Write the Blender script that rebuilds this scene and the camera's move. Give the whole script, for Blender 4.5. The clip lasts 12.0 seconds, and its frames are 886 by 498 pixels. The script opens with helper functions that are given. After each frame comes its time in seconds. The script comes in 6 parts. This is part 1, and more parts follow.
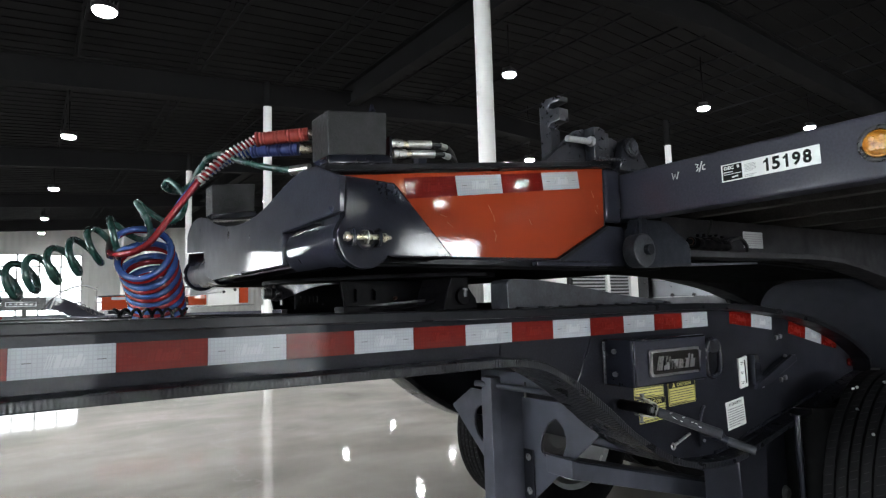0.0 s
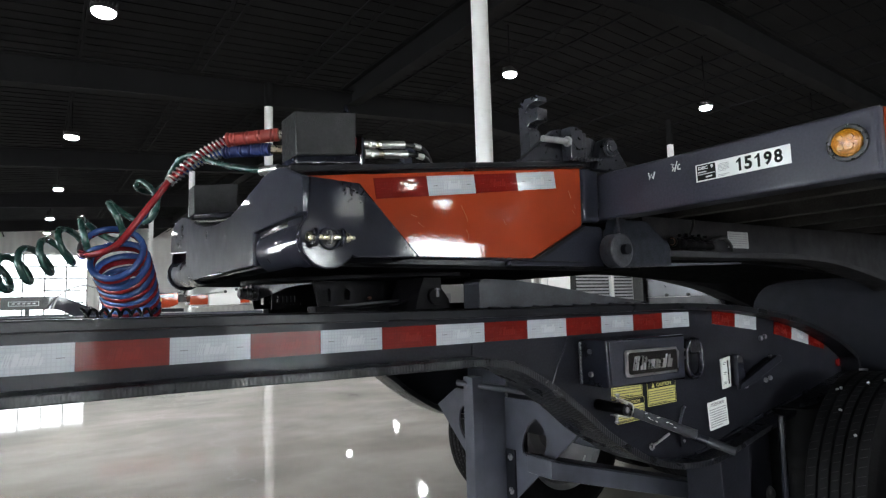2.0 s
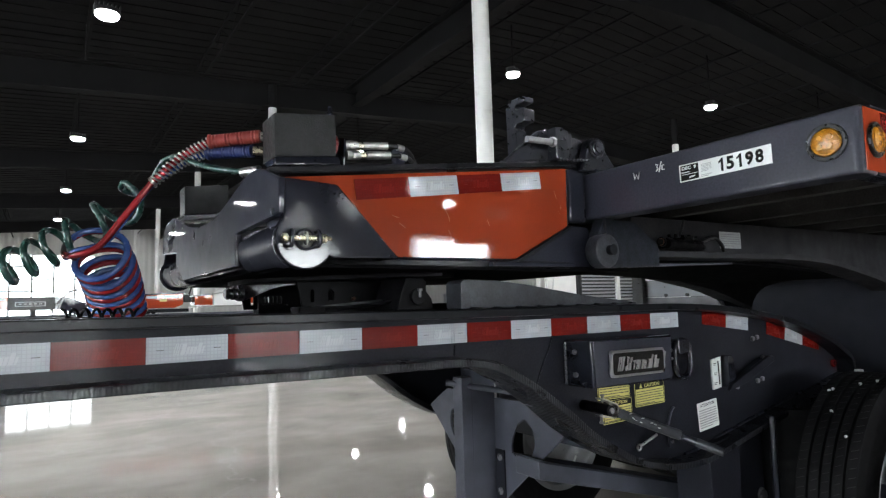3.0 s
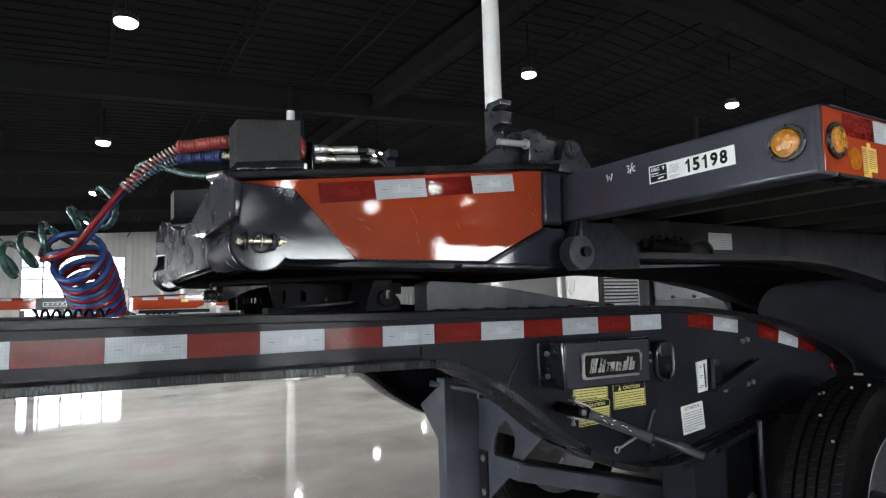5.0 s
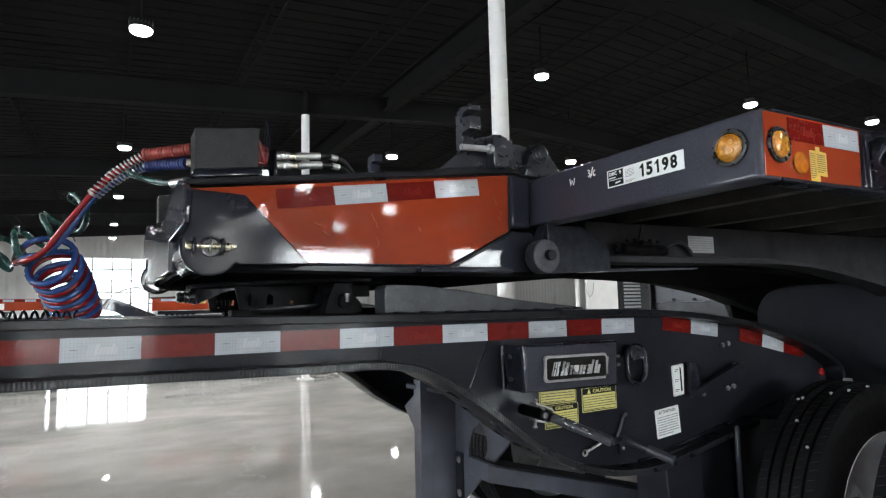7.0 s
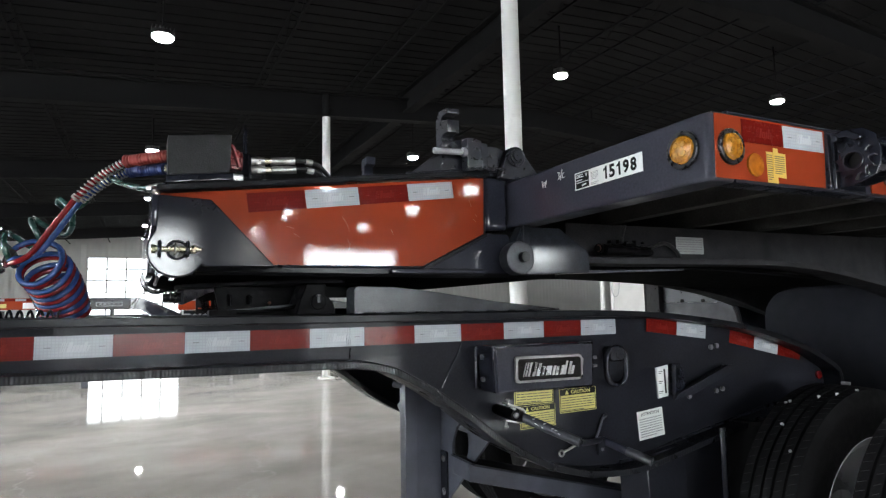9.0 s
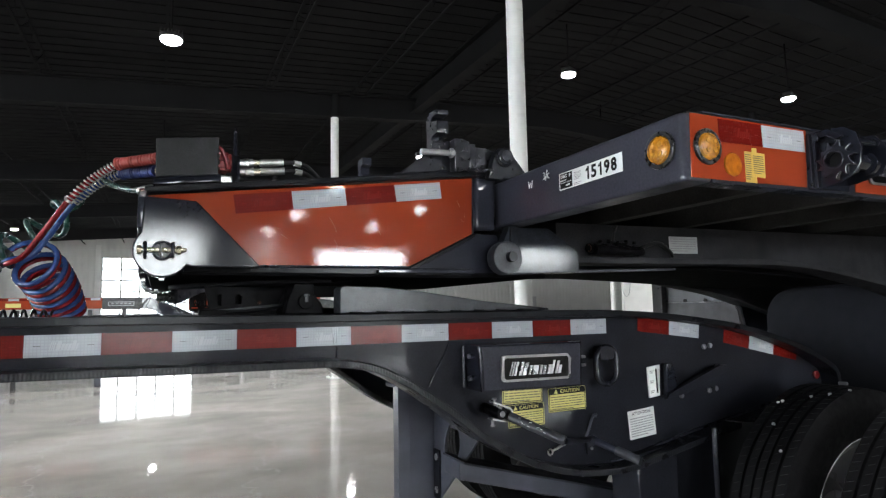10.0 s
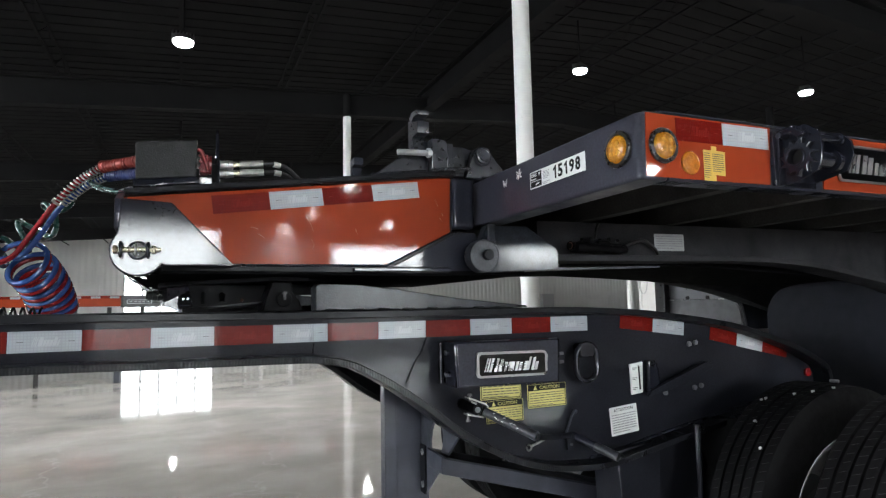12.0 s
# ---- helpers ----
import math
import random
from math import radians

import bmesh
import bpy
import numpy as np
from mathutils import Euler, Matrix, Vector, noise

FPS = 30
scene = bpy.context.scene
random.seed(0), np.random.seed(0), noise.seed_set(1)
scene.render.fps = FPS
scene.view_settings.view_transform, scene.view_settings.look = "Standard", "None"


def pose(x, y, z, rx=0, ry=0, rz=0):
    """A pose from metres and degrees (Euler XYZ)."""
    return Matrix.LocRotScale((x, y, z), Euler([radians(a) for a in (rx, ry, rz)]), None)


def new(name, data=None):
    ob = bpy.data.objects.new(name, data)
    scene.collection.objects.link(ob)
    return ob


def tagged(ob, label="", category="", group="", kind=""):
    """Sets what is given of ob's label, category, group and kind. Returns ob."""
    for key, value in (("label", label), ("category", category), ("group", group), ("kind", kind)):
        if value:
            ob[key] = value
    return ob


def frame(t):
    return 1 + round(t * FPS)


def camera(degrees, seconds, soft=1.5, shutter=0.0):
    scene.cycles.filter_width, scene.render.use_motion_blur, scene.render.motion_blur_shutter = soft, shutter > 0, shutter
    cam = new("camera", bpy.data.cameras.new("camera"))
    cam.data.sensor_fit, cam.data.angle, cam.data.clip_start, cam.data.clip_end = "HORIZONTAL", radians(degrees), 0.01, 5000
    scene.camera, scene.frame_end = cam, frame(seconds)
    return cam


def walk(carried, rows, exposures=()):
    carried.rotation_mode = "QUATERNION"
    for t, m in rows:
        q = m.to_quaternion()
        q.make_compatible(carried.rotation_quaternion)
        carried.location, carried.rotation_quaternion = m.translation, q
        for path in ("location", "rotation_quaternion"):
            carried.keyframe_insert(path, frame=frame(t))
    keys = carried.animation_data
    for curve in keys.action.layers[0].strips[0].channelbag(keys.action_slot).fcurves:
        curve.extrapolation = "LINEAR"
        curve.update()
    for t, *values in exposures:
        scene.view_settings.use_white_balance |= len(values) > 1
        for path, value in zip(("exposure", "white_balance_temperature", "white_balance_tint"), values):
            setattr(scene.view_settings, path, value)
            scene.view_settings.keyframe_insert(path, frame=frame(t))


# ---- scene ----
cam = camera(73.80, 12.0, soft=1.3)
PATH = [  # seconds, eye x y z, yaw, pitch, roll
    (0, 0.0000, 0.0220, 1.2500, -35.063, 5.299, 1.682),
    (0.5, 0.0121, 0.0151, 1.2508, -34.992, 5.323, 1.652),
    (1, 0.0257, 0.0017, 1.2503, -34.893, 5.337, 1.658),
    (1.5, 0.0463, -0.0112, 1.2490, -34.750, 5.268, 1.669),
    (2, 0.0687, -0.0293, 1.2478, -34.559, 5.297, 1.639),
    (2.5, 0.0932, -0.0483, 1.2471, -34.265, 5.287, 1.625),
    (3, 0.1190, -0.0698, 1.2464, -33.886, 5.342, 1.631),
    (5, 0.2370, -0.1655, 1.2443, -31.532, 5.484, 1.496),
    (5.5, 0.2699, -0.1927, 1.2439, -30.990, 5.528, 1.453),
    (6, 0.3028, -0.2199, 1.2433, -30.465, 5.582, 1.413),
    (6.5, 0.3359, -0.2487, 1.2434, -29.948, 5.654, 1.390),
    (7, 0.3701, -0.2757, 1.2434, -29.388, 5.713, 1.299),
    (9, 0.4986, -0.3785, 1.2425, -26.690, 5.772, 1.106),
    (9.5, 0.5287, -0.4021, 1.2435, -26.117, 5.709, 1.088),
    (10, 0.5579, -0.4250, 1.2406, -25.535, 5.764, 1.097),
    (10.5, 0.5863, -0.4474, 1.2411, -24.975, 5.694, 1.062),
    (11, 0.6126, -0.4676, 1.2408, -24.571, 5.636, 1.079),
    (11.5, 0.6377, -0.4875, 1.2390, -24.164, 5.572, 1.130),
    (12, 0.6613, -0.5064, 1.2377, -23.713, 5.561, 1.144),
]
walk(cam, [(t, pose(x, y, z, 90 + pitch, roll, yaw)) for t, x, y, z, yaw, pitch, roll in PATH])

# ---- light ----
world = bpy.data.worlds.new("world")
scene.world = world
world.use_nodes = True
wnt = world.node_tree
sky = wnt.nodes.new("ShaderNodeTexSky")
sky.sky_type, sky.sun_disc = "NISHITA", False
sky.sun_elevation, sky.sun_rotation = radians(35), radians(200)
wnt.links.new(sky.outputs[0], wnt.nodes["Background"].inputs[0])
wnt.nodes["Background"].inputs[1].default_value = 0.1
scene.view_settings.exposure = 0.57
LAMP_POWER, LAMP_WATTS, DAYLIGHT, DAYLIGHT_SOUTH, DAYLIGHT_NORTH = 130.0, 85.0, 18.0, 24.0, 2.8

# ---- materials ----
def mat(name, color, rough=0.5, metal=0.0, vary=0.15, scale=6.0, bump=0.0, bump_scale=120.0, rough_vary=0.1,
        coat=0.0, grain=0.0, spec=0.5, buckle=0.0, coat_rough=0.06):
    """A painted, metal, rubber or plastic surface: colour clouds, fine grain, uneven gloss and relief."""
    m = bpy.data.materials.new(name)
    m.use_nodes = True
    nt = m.node_tree
    b = nt.nodes["Principled BSDF"]
    tc = nt.nodes.new("ShaderNodeTexCoord")
    n1 = nt.nodes.new("ShaderNodeTexNoise")
    n1.inputs["Scale"].default_value, n1.inputs["Detail"].default_value = scale, 6
    nt.links.new(tc.outputs["Object"], n1.inputs["Vector"])
    ramp = nt.nodes.new("ShaderNodeValToRGB")
    ramp.color_ramp.elements[0].position, ramp.color_ramp.elements[1].position = 0.3, 0.72
    lo, hi = 1 - vary, 1 + vary
    ramp.color_ramp.elements[0].color = (*[c * lo for c in color], 1)
    ramp.color_ramp.elements[1].color = (*[min(1, c * hi) for c in color], 1)
    nt.links.new(n1.outputs["Fac"], ramp.inputs[0])
    out = ramp.outputs[0]
    if grain:
        n3 = nt.nodes.new("ShaderNodeTexNoise")
        n3.inputs["Scale"].default_value, n3.inputs["Detail"].default_value = 160, 3
        nt.links.new(tc.outputs["Object"], n3.inputs["Vector"])
        mix = nt.nodes.new("ShaderNodeMixRGB")
        mix.blend_type = "OVERLAY"
        mix.inputs[0].default_value = grain
        nt.links.new(out, mix.inputs[1])
        nt.links.new(n3.outputs["Fac"], mix.inputs[2])
        out = mix.outputs[0]
    nt.links.new(out, b.inputs["Base Color"])
    b.inputs["Metallic"].default_value = metal
    b.inputs["Specular IOR Level"].default_value = spec
    n2 = nt.nodes.new("ShaderNodeTexNoise")
    n2.inputs["Scale"].default_value, n2.inputs["Detail"].default_value = scale * 3.1, 5
    nt.links.new(tc.outputs["Object"], n2.inputs["Vector"])
    rr = nt.nodes.new("ShaderNodeMapRange")
    rr.inputs["From Min"].default_value, rr.inputs["From Max"].default_value = 0.3, 0.7
    rr.inputs["To Min"].default_value, rr.inputs["To Max"].default_value = max(0.02, rough - rough_vary), min(1, rough + rough_vary)
    nt.links.new(n2.outputs["Fac"], rr.inputs["Value"])
    nt.links.new(rr.outputs[0], b.inputs["Roughness"])
    if coat:
        b.inputs["Coat Weight"].default_value = coat
        cr = nt.nodes.new("ShaderNodeMapRange")
        cr.inputs["From Min"].default_value, cr.inputs["From Max"].default_value = 0.35, 0.72
        cr.inputs["To Min"].default_value, cr.inputs["To Max"].default_value = coat_rough * 0.7, coat_rough * 2.4
        nt.links.new(n2.outputs["Fac"], cr.inputs["Value"])
        nt.links.new(cr.outputs[0], b.inputs["Coat Roughness"])
    if bump:
        nb = nt.nodes.new("ShaderNodeTexNoise")
        nb.inputs["Scale"].default_value, nb.inputs["Detail"].default_value = bump_scale, 2
        nt.links.new(tc.outputs["Object"], nb.inputs["Vector"])
        bp = nt.nodes.new("ShaderNodeBump")
        bp.inputs["Strength"].default_value, bp.inputs["Distance"].default_value = bump, 0.002
        nt.links.new(nb.outputs["Fac"], bp.inputs["Height"])
        if buckle:   # slow waves of welded sheet
            nw = nt.nodes.new("ShaderNodeTexNoise")
            nw.inputs["Scale"].default_value, nw.inputs["Detail"].default_value = 9, 2
            nt.links.new(tc.outputs["Object"], nw.inputs["Vector"])
            bw = nt.nodes.new("ShaderNodeBump")
            bw.inputs["Strength"].default_value, bw.inputs["Distance"].default_value = buckle, 0.01
            nt.links.new(nw.outputs["Fac"], bw.inputs["Height"])
            nt.links.new(bw.outputs[0], bp.inputs["Normal"])
        nt.links.new(bp.outputs[0], b.inputs["Normal"])
        if coat:
            nt.links.new(bp.outputs[0], b.inputs["Coat Normal"])
    return m


def glow(name, color, strength):
    m = bpy.data.materials.new(name)
    m.use_nodes = True
    b = m.node_tree.nodes["Principled BSDF"]
    b.inputs["Base Color"].default_value = (0.8, 0.8, 0.8, 1)
    b.inputs["Emission Color"].default_value, b.inputs["Emission Strength"].default_value = (*color, 1), strength
    return m


def clear(name, tint, rough=0.0):
    """Thin clear window pane."""
    m = bpy.data.materials.new(name)
    m.use_nodes = True
    nt = m.node_tree
    for n in list(nt.nodes):
        nt.nodes.remove(n)
    o, mix = nt.nodes.new("ShaderNodeOutputMaterial"), nt.nodes.new("ShaderNodeMixShader")
    t, g = nt.nodes.new("ShaderNodeBsdfTransparent"), nt.nodes.new("ShaderNodeBsdfGlossy")
    t.inputs[0].default_value, g.inputs["Roughness"].default_value = (*tint, 1), rough
    mix.inputs[0].default_value = 0.06
    nt.links.new(t.outputs[0], mix.inputs[1])
    nt.links.new(g.outputs[0], mix.inputs[2])
    nt.links.new(mix.outputs[0], o.inputs[0])
    return m


PAINT = mat("charcoal_paint", (0.0235, 0.0254, 0.0360), 0.34, vary=0.16, scale=5, bump=0.02, bump_scale=200, rough_vary=0.07, coat=0.7, spec=0.03, buckle=0.02, coat_rough=0.012, grain=0.4)
FRONT = mat("satin_charcoal_paint", (0.0295, 0.0303, 0.0425), 0.40, vary=0.12, scale=4, bump=0.045, bump_scale=190, coat=0.6, spec=0.15, coat_rough=0.07, grain=0.4)
HINGE = mat("glossy_charcoal_paint_over_welds", (0.0145, 0.0158, 0.0215), 0.34, vary=0.3, scale=22, bump=0.16, bump_scale=75, coat=1.0, coat_rough=0.022, spec=0.2, grain=0.5)
GALVANISED = mat("dull_galvanised_steel", (0.31, 0.31, 0.32), 0.5, 0.35, vary=0.15, scale=50, bump=0.1, bump_scale=260)
GROMMET = mat("black_rubber_grommet", (0.006, 0.006, 0.006), 0.3, vary=0.2, scale=30, spec=0.4)
GLOSS_BLACK = mat("gloss_black_plastic", (0.004, 0.004, 0.0045), 0.1, vary=0.2, scale=30, spec=0.35, rough_vary=0.03)
FENDER = mat("brushed_fender_sheet", (0.20, 0.205, 0.22), 0.36, 1.0, vary=0.08, scale=5, bump=0.03, bump_scale=160)
DIODE = mat("amber_diode_cup", (0.42, 0.185, 0.018), 0.16, vary=0.4, scale=120, bump=0.3, bump_scale=260, coat=0.8)
REFLECTOR = mat("amber_reflector", (0.40, 0.115, 0.006), 0.12, vary=0.3, scale=70, bump=0.45, bump_scale=150, coat=0.8)
FRAME = mat("charcoal_frame_paint", (0.0158, 0.0167, 0.0218), 0.36, vary=0.2, scale=5, bump=0.04, bump_scale=140, rough_vary=0.07, coat=0.27, spec=0.015, buckle=0.02, coat_rough=0.04, grain=0.4)
WELDY = mat("charcoal_paint_over_welds", (0.0125, 0.0138, 0.020), 0.3, vary=0.2, scale=9, bump=0.3, bump_scale=170, rough_vary=0.06, coat=1.0, spec=0.1, coat_rough=0.03)
RAMP = mat("scuffed_grey_paint", (0.027, 0.029, 0.035), 0.42, vary=0.45, scale=22, bump=0.2, bump_scale=180, spec=0.25, coat=0.2, grain=0.7)
CAST = mat("charcoal_paint_over_cast_steel", (0.0115, 0.0127, 0.0185), 0.3, vary=0.2, scale=9, bump=0.045, bump_scale=260, rough_vary=0.06, coat=0.8, spec=0.0, coat_rough=0.010, grain=0.3)
FLANGE = mat("charcoal_paint_on_flange", (0.0068, 0.0074, 0.0098), 0.34, vary=0.2, scale=5, bump=0.1, bump_scale=220, rough_vary=0.08, coat=0.1, spec=0.08, grain=0.4)
# Same charcoal paint, lightened: light reflected onto leg and gussets put into colour.
SATIN = mat("lightened_satin_paint", (0.056, 0.060, 0.077), 0.4, vary=0.28, scale=8, bump=0.12, bump_scale=160, spec=0.25, coat=0.15)
ORANGE = mat("orange_paint", (0.285, 0.041, 0.015), 0.38, vary=0.08, scale=4, bump=0.036, bump_scale=130, rough_vary=0.05, coat=1.0, spec=0.0, buckle=0.012, coat_rough=0.004)
# Shade under the gooseneck put into the colour: near-black and matt.
UNDERSHADE = mat("black_shaded_underside", (0.003, 0.003, 0.0033), 0.9, vary=0.4, scale=8, spec=0.03)
UNDERSIDE = mat("dusty_black_underside", (0.027, 0.027, 0.030), 0.75, vary=0.4, scale=6, bump=0.2, bump_scale=150, spec=0.15, grain=0.5)
# Colour raised to stand in for the light missing below the deck.
UNDERDECK = mat("lightened_deck_underside", (0.040, 0.039, 0.038), 0.8, vary=0.4, scale=6, bump=0.2, bump_scale=150, spec=0.08, grain=0.5)
NAVY = mat("matt_navy_plastic", (0.0062, 0.0076, 0.0145), 0.62, vary=0.2, scale=5, bump=0.1, bump_scale=160, spec=0.3)
GREASE = mat("greasy_black_steel", (0.0028, 0.0026, 0.0033), 0.5, vary=0.4, scale=14, bump=0.35, bump_scale=80, rough_vary=0.15, spec=0.07)
BLACK = mat("black_plastic", (0.012, 0.012, 0.013), 0.35, vary=0.2, scale=20)
# Greasy casting lightened to lavender: part of the skirt's sheen is in its colour.
GREASE_SHEEN = mat("greasy_casting_painted_sheen", (0.040, 0.037, 0.047), 0.34, vary=0.5, scale=16, bump=0.3, bump_scale=90, rough_vary=0.12, spec=0.4, coat=0.6, coat_rough=0.14)
COPPER = mat("dull_copper", (0.10, 0.042, 0.026), 0.4, 0.6, vary=0.2, scale=60)
RUBBER = mat("black_rubber", (0.011, 0.011, 0.012), 0.62, vary=0.3, scale=18, bump=0.3, bump_scale=150)
BLOCK = mat("dark_rubber_block", (0.0115, 0.012, 0.0128), 0.48, vary=0.5, scale=32, bump=0.35, bump_scale=240, spec=0.25, grain=0.6)
TYRE = mat("tyre_rubber", (0.0040, 0.0040, 0.0045), 0.75, vary=0.3, scale=12, bump=0.25, bump_scale=110, spec=0.12)
STEEL = mat("zinc_plated_steel", (0.50, 0.50, 0.48), 0.33, 1.0, vary=0.12, scale=40, bump=0.1, bump_scale=300)
PALE = mat("pale_grey_paint", (0.33, 0.33, 0.34), 0.35, vary=0.1, scale=6)
FERRULE = mat("grey_crimped_sleeve", (0.52, 0.52, 0.50), 0.36, 0.65, vary=0.2, scale=60, bump=0.25, bump_scale=260)
BRASS = mat("yellow_zinc", (0.66, 0.61, 0.47), 0.3, 1.0, vary=0.2, scale=60)
CHROME = mat("chrome", (0.30, 0.30, 0.305), 0.3, 1.0, vary=0.03, rough_vary=0.05)
EMBLEM = mat("bright_emblem_metal", (0.44, 0.44, 0.445), 0.30, 1.0, vary=0.05)
SCRATCH = mat("paint_scratch", (0.42, 0.20, 0.13), 0.7, vary=0.3, scale=200)

PLATE_GREY = mat("dusty_mid_grey_paint", (0.11, 0.112, 0.118), 0.5, vary=0.2, scale=14, bump=0.1, bump_scale=180)
PIVOT = mat("glossy_grey_paint", (0.019, 0.0215, 0.028), 0.4, vary=0.3, scale=26, bump=0.06, bump_scale=230, spec=0.05, coat=0.75, coat_rough=0.045, grain=0.6)
DULL_STEEL = mat("dull_grey_steel", (0.16, 0.16, 0.165), 0.45, 0.7, vary=0.2, scale=20)
RED_HOSE = mat("red_hose", (0.19, 0.010, 0.014), 0.2, vary=0.14, scale=14, rough_vary=0.08, coat=0.4)
BLUE_HOSE = mat("blue_hose", (0.034, 0.074, 0.235), 0.2, vary=0.14, scale=14, rough_vary=0.08, coat=0.4)
GREEN_HOSE = mat("green_hose", (0.021, 0.061, 0.050), 0.26, vary=0.15, scale=14, rough_vary=0.08, coat=0.4)
RED_GRIP = mat("red_rubber_grip", (0.25, 0.034, 0.026), 0.45, vary=0.2, scale=30)
BLUE_GRIP = mat("blue_rubber_grip", (0.020, 0.034, 0.135), 0.45, vary=0.2, scale=30)
RED_CAST = mat("red_painted_casting", (0.19, 0.014, 0.016), 0.3, vary=0.3, scale=40, bump=0.1, bump_scale=150)
AMBER = mat("amber_lens", (0.38, 0.150, 0.010), 0.12, vary=0.4, scale=110, bump=0.7, bump_scale=190, coat=0.6)
RED_LENS = mat("red_lens", (0.17, 0.006, 0.007), 0.12, vary=0.2, scale=60, coat=0.5)
WHITE_LABEL = mat("white_label", (0.72, 0.73, 0.72), 0.4, vary=0.05, scale=30)
GREY_LABEL = mat("grey_label", (0.42, 0.43, 0.44), 0.45, vary=0.08, scale=60)
YELLOW_LABEL = mat("yellow_label", (0.60, 0.54, 0.17), 0.4, vary=0.06, scale=30)
WARM_LABEL = mat("amber_yellow_label", (0.62, 0.41, 0.075), 0.4, vary=0.10, scale=40)
INK = mat("black_ink", (0.007, 0.007, 0.007), 0.5, vary=0.1, spec=0.12)
PRINT = mat("faded_black_print", (0.07, 0.068, 0.05), 0.5, vary=0.3, scale=90)
WORN = mat("dusty_tread_edge", (0.030, 0.030, 0.031), 0.7, vary=0.7, scale=60)
GREY_INK = mat("grey_ink", (0.25, 0.25, 0.26), 0.5, vary=0.1)
CHALK = mat("chalk", (0.6, 0.6, 0.58), 0.9, vary=0.3, scale=200)
COLUMN_PAINT = mat("white_column_paint", (0.72, 0.72, 0.70), 0.35, vary=0.05, scale=3)
CEILING_PAINT = mat("black_ceiling_paint", (0.0122, 0.0122, 0.0127), 0.9, vary=0.12, scale=0.8, spec=0.03)
TAPE_RED_MARK = mat("red_tape_print", (0.158, 0.0100, 0.0068), 0.4, vary=0.06, scale=25, coat=0.55, spec=0.03, coat_rough=0.01, bump=0.055, bump_scale=90)
TAPE_WHITE_MARK = mat("white_tape_print", (0.46, 0.485, 0.51), 0.4, vary=0.05, scale=25, coat=0.55, spec=0.03, coat_rough=0.01, bump=0.055, bump_scale=90)
TAPE_DASH = mat("grey_tape_print", (0.13, 0.13, 0.135), 0.4, vary=0.1, scale=40)
LAMP_GLOW = glow("lamp_glow", (0.97, 0.98, 1.0), LAMP_POWER)
WEST_FILL_GLOW = glow("west_fill_daylight", (0.90, 0.96, 1.0), DAYLIGHT)
NORTH_GLOW = glow("north_daylight", (0.92, 0.97, 1.0), DAYLIGHT_NORTH)
SOUTH_GLOW = glow("bright_south_daylight", (0.92, 0.97, 1.0), DAYLIGHT_SOUTH)
GROUND_GLOW = glow("daylit_yard", (0.95, 0.97, 1.0), DAYLIGHT_SOUTH * 0.12)
PANE = clear("window_pane", (0.97, 0.98, 0.98))


def tape_mat(name, color, rough):
    """Retroreflective tape: a fine waffle of sealed cells."""
    m = mat(name, color, rough, vary=0.06, scale=25, rough_vary=0.06, coat=0.55, spec=0.03, coat_rough=0.01, bump=0.055, bump_scale=90)
    nt = m.node_tree
    b = nt.nodes["Principled BSDF"]
    tc = [n for n in nt.nodes if n.type == "TEX_COORD"][0]
    hs = []
    for ax in ("X", "Z"):
        w = nt.nodes.new("ShaderNodeTexWave")
        w.wave_type, w.bands_direction, w.wave_profile = "BANDS", ax, "SIN"
        w.inputs["Scale"].default_value = 65
        nt.links.new(tc.outputs["Object"], w.inputs["Vector"])
        hs.append(w)
    mx = nt.nodes.new("ShaderNodeMath")
    mx.operation = "MAXIMUM"
    nt.links.new(hs[0].outputs["Fac"], mx.inputs[0])
    nt.links.new(hs[1].outputs["Fac"], mx.inputs[1])
    bp = nt.nodes.new("ShaderNodeBump")
    bp.inputs["Strength"].default_value, bp.inputs["Distance"].default_value = 0.08, 0.0006
    nt.links.new(mx.outputs[0], bp.inputs["Height"])
    nt.links.new(bp.outputs[0], b.inputs["Normal"])
    # the cell walls show as a fine darker grid
    wv = []
    for ax in ("X", "Z"):
        w = nt.nodes.new("ShaderNodeTexWave")
        w.wave_type, w.bands_direction, w.wave_profile = "BANDS", ax, "SIN"
        w.inputs["Scale"].default_value = 44
        nt.links.new(tc.outputs["Object"], w.inputs["Vector"])
        wv.append(w)
    cell = nt.nodes.new("ShaderNodeMath")
    cell.operation = "MAXIMUM"
    nt.links.new(wv[0].outputs["Fac"], cell.inputs[0])
    nt.links.new(wv[1].outputs["Fac"], cell.inputs[1])
    rp = nt.nodes.new("ShaderNodeMapRange")
    rp.inputs["From Min"].default_value, rp.inputs["From Max"].default_value = 0.75, 1.0
    rp.inputs["To Min"].default_value, rp.inputs["To Max"].default_value = 0.0, 0.2
    nt.links.new(cell.outputs[0], rp.inputs["Value"])
    dk = nt.nodes.new("ShaderNodeMixRGB")
    dk.blend_type = "MULTIPLY"
    dk.inputs[2].default_value = (0.35, 0.35, 0.37, 1)
    nt.links.new(rp.outputs[0], dk.inputs[0])
    nt.links.new(b.inputs["Base Color"].links[0].from_socket, dk.inputs[1])
    nt.links.new(dk.outputs[0], b.inputs["Base Color"])
    return m


TAPE_RED = tape_mat("red_reflective_tape", (0.135, 0.0082, 0.0056), 0.25)
TAPE_WHITE = tape_mat("white_reflective_tape", (0.40, 0.425, 0.46), 0.2)


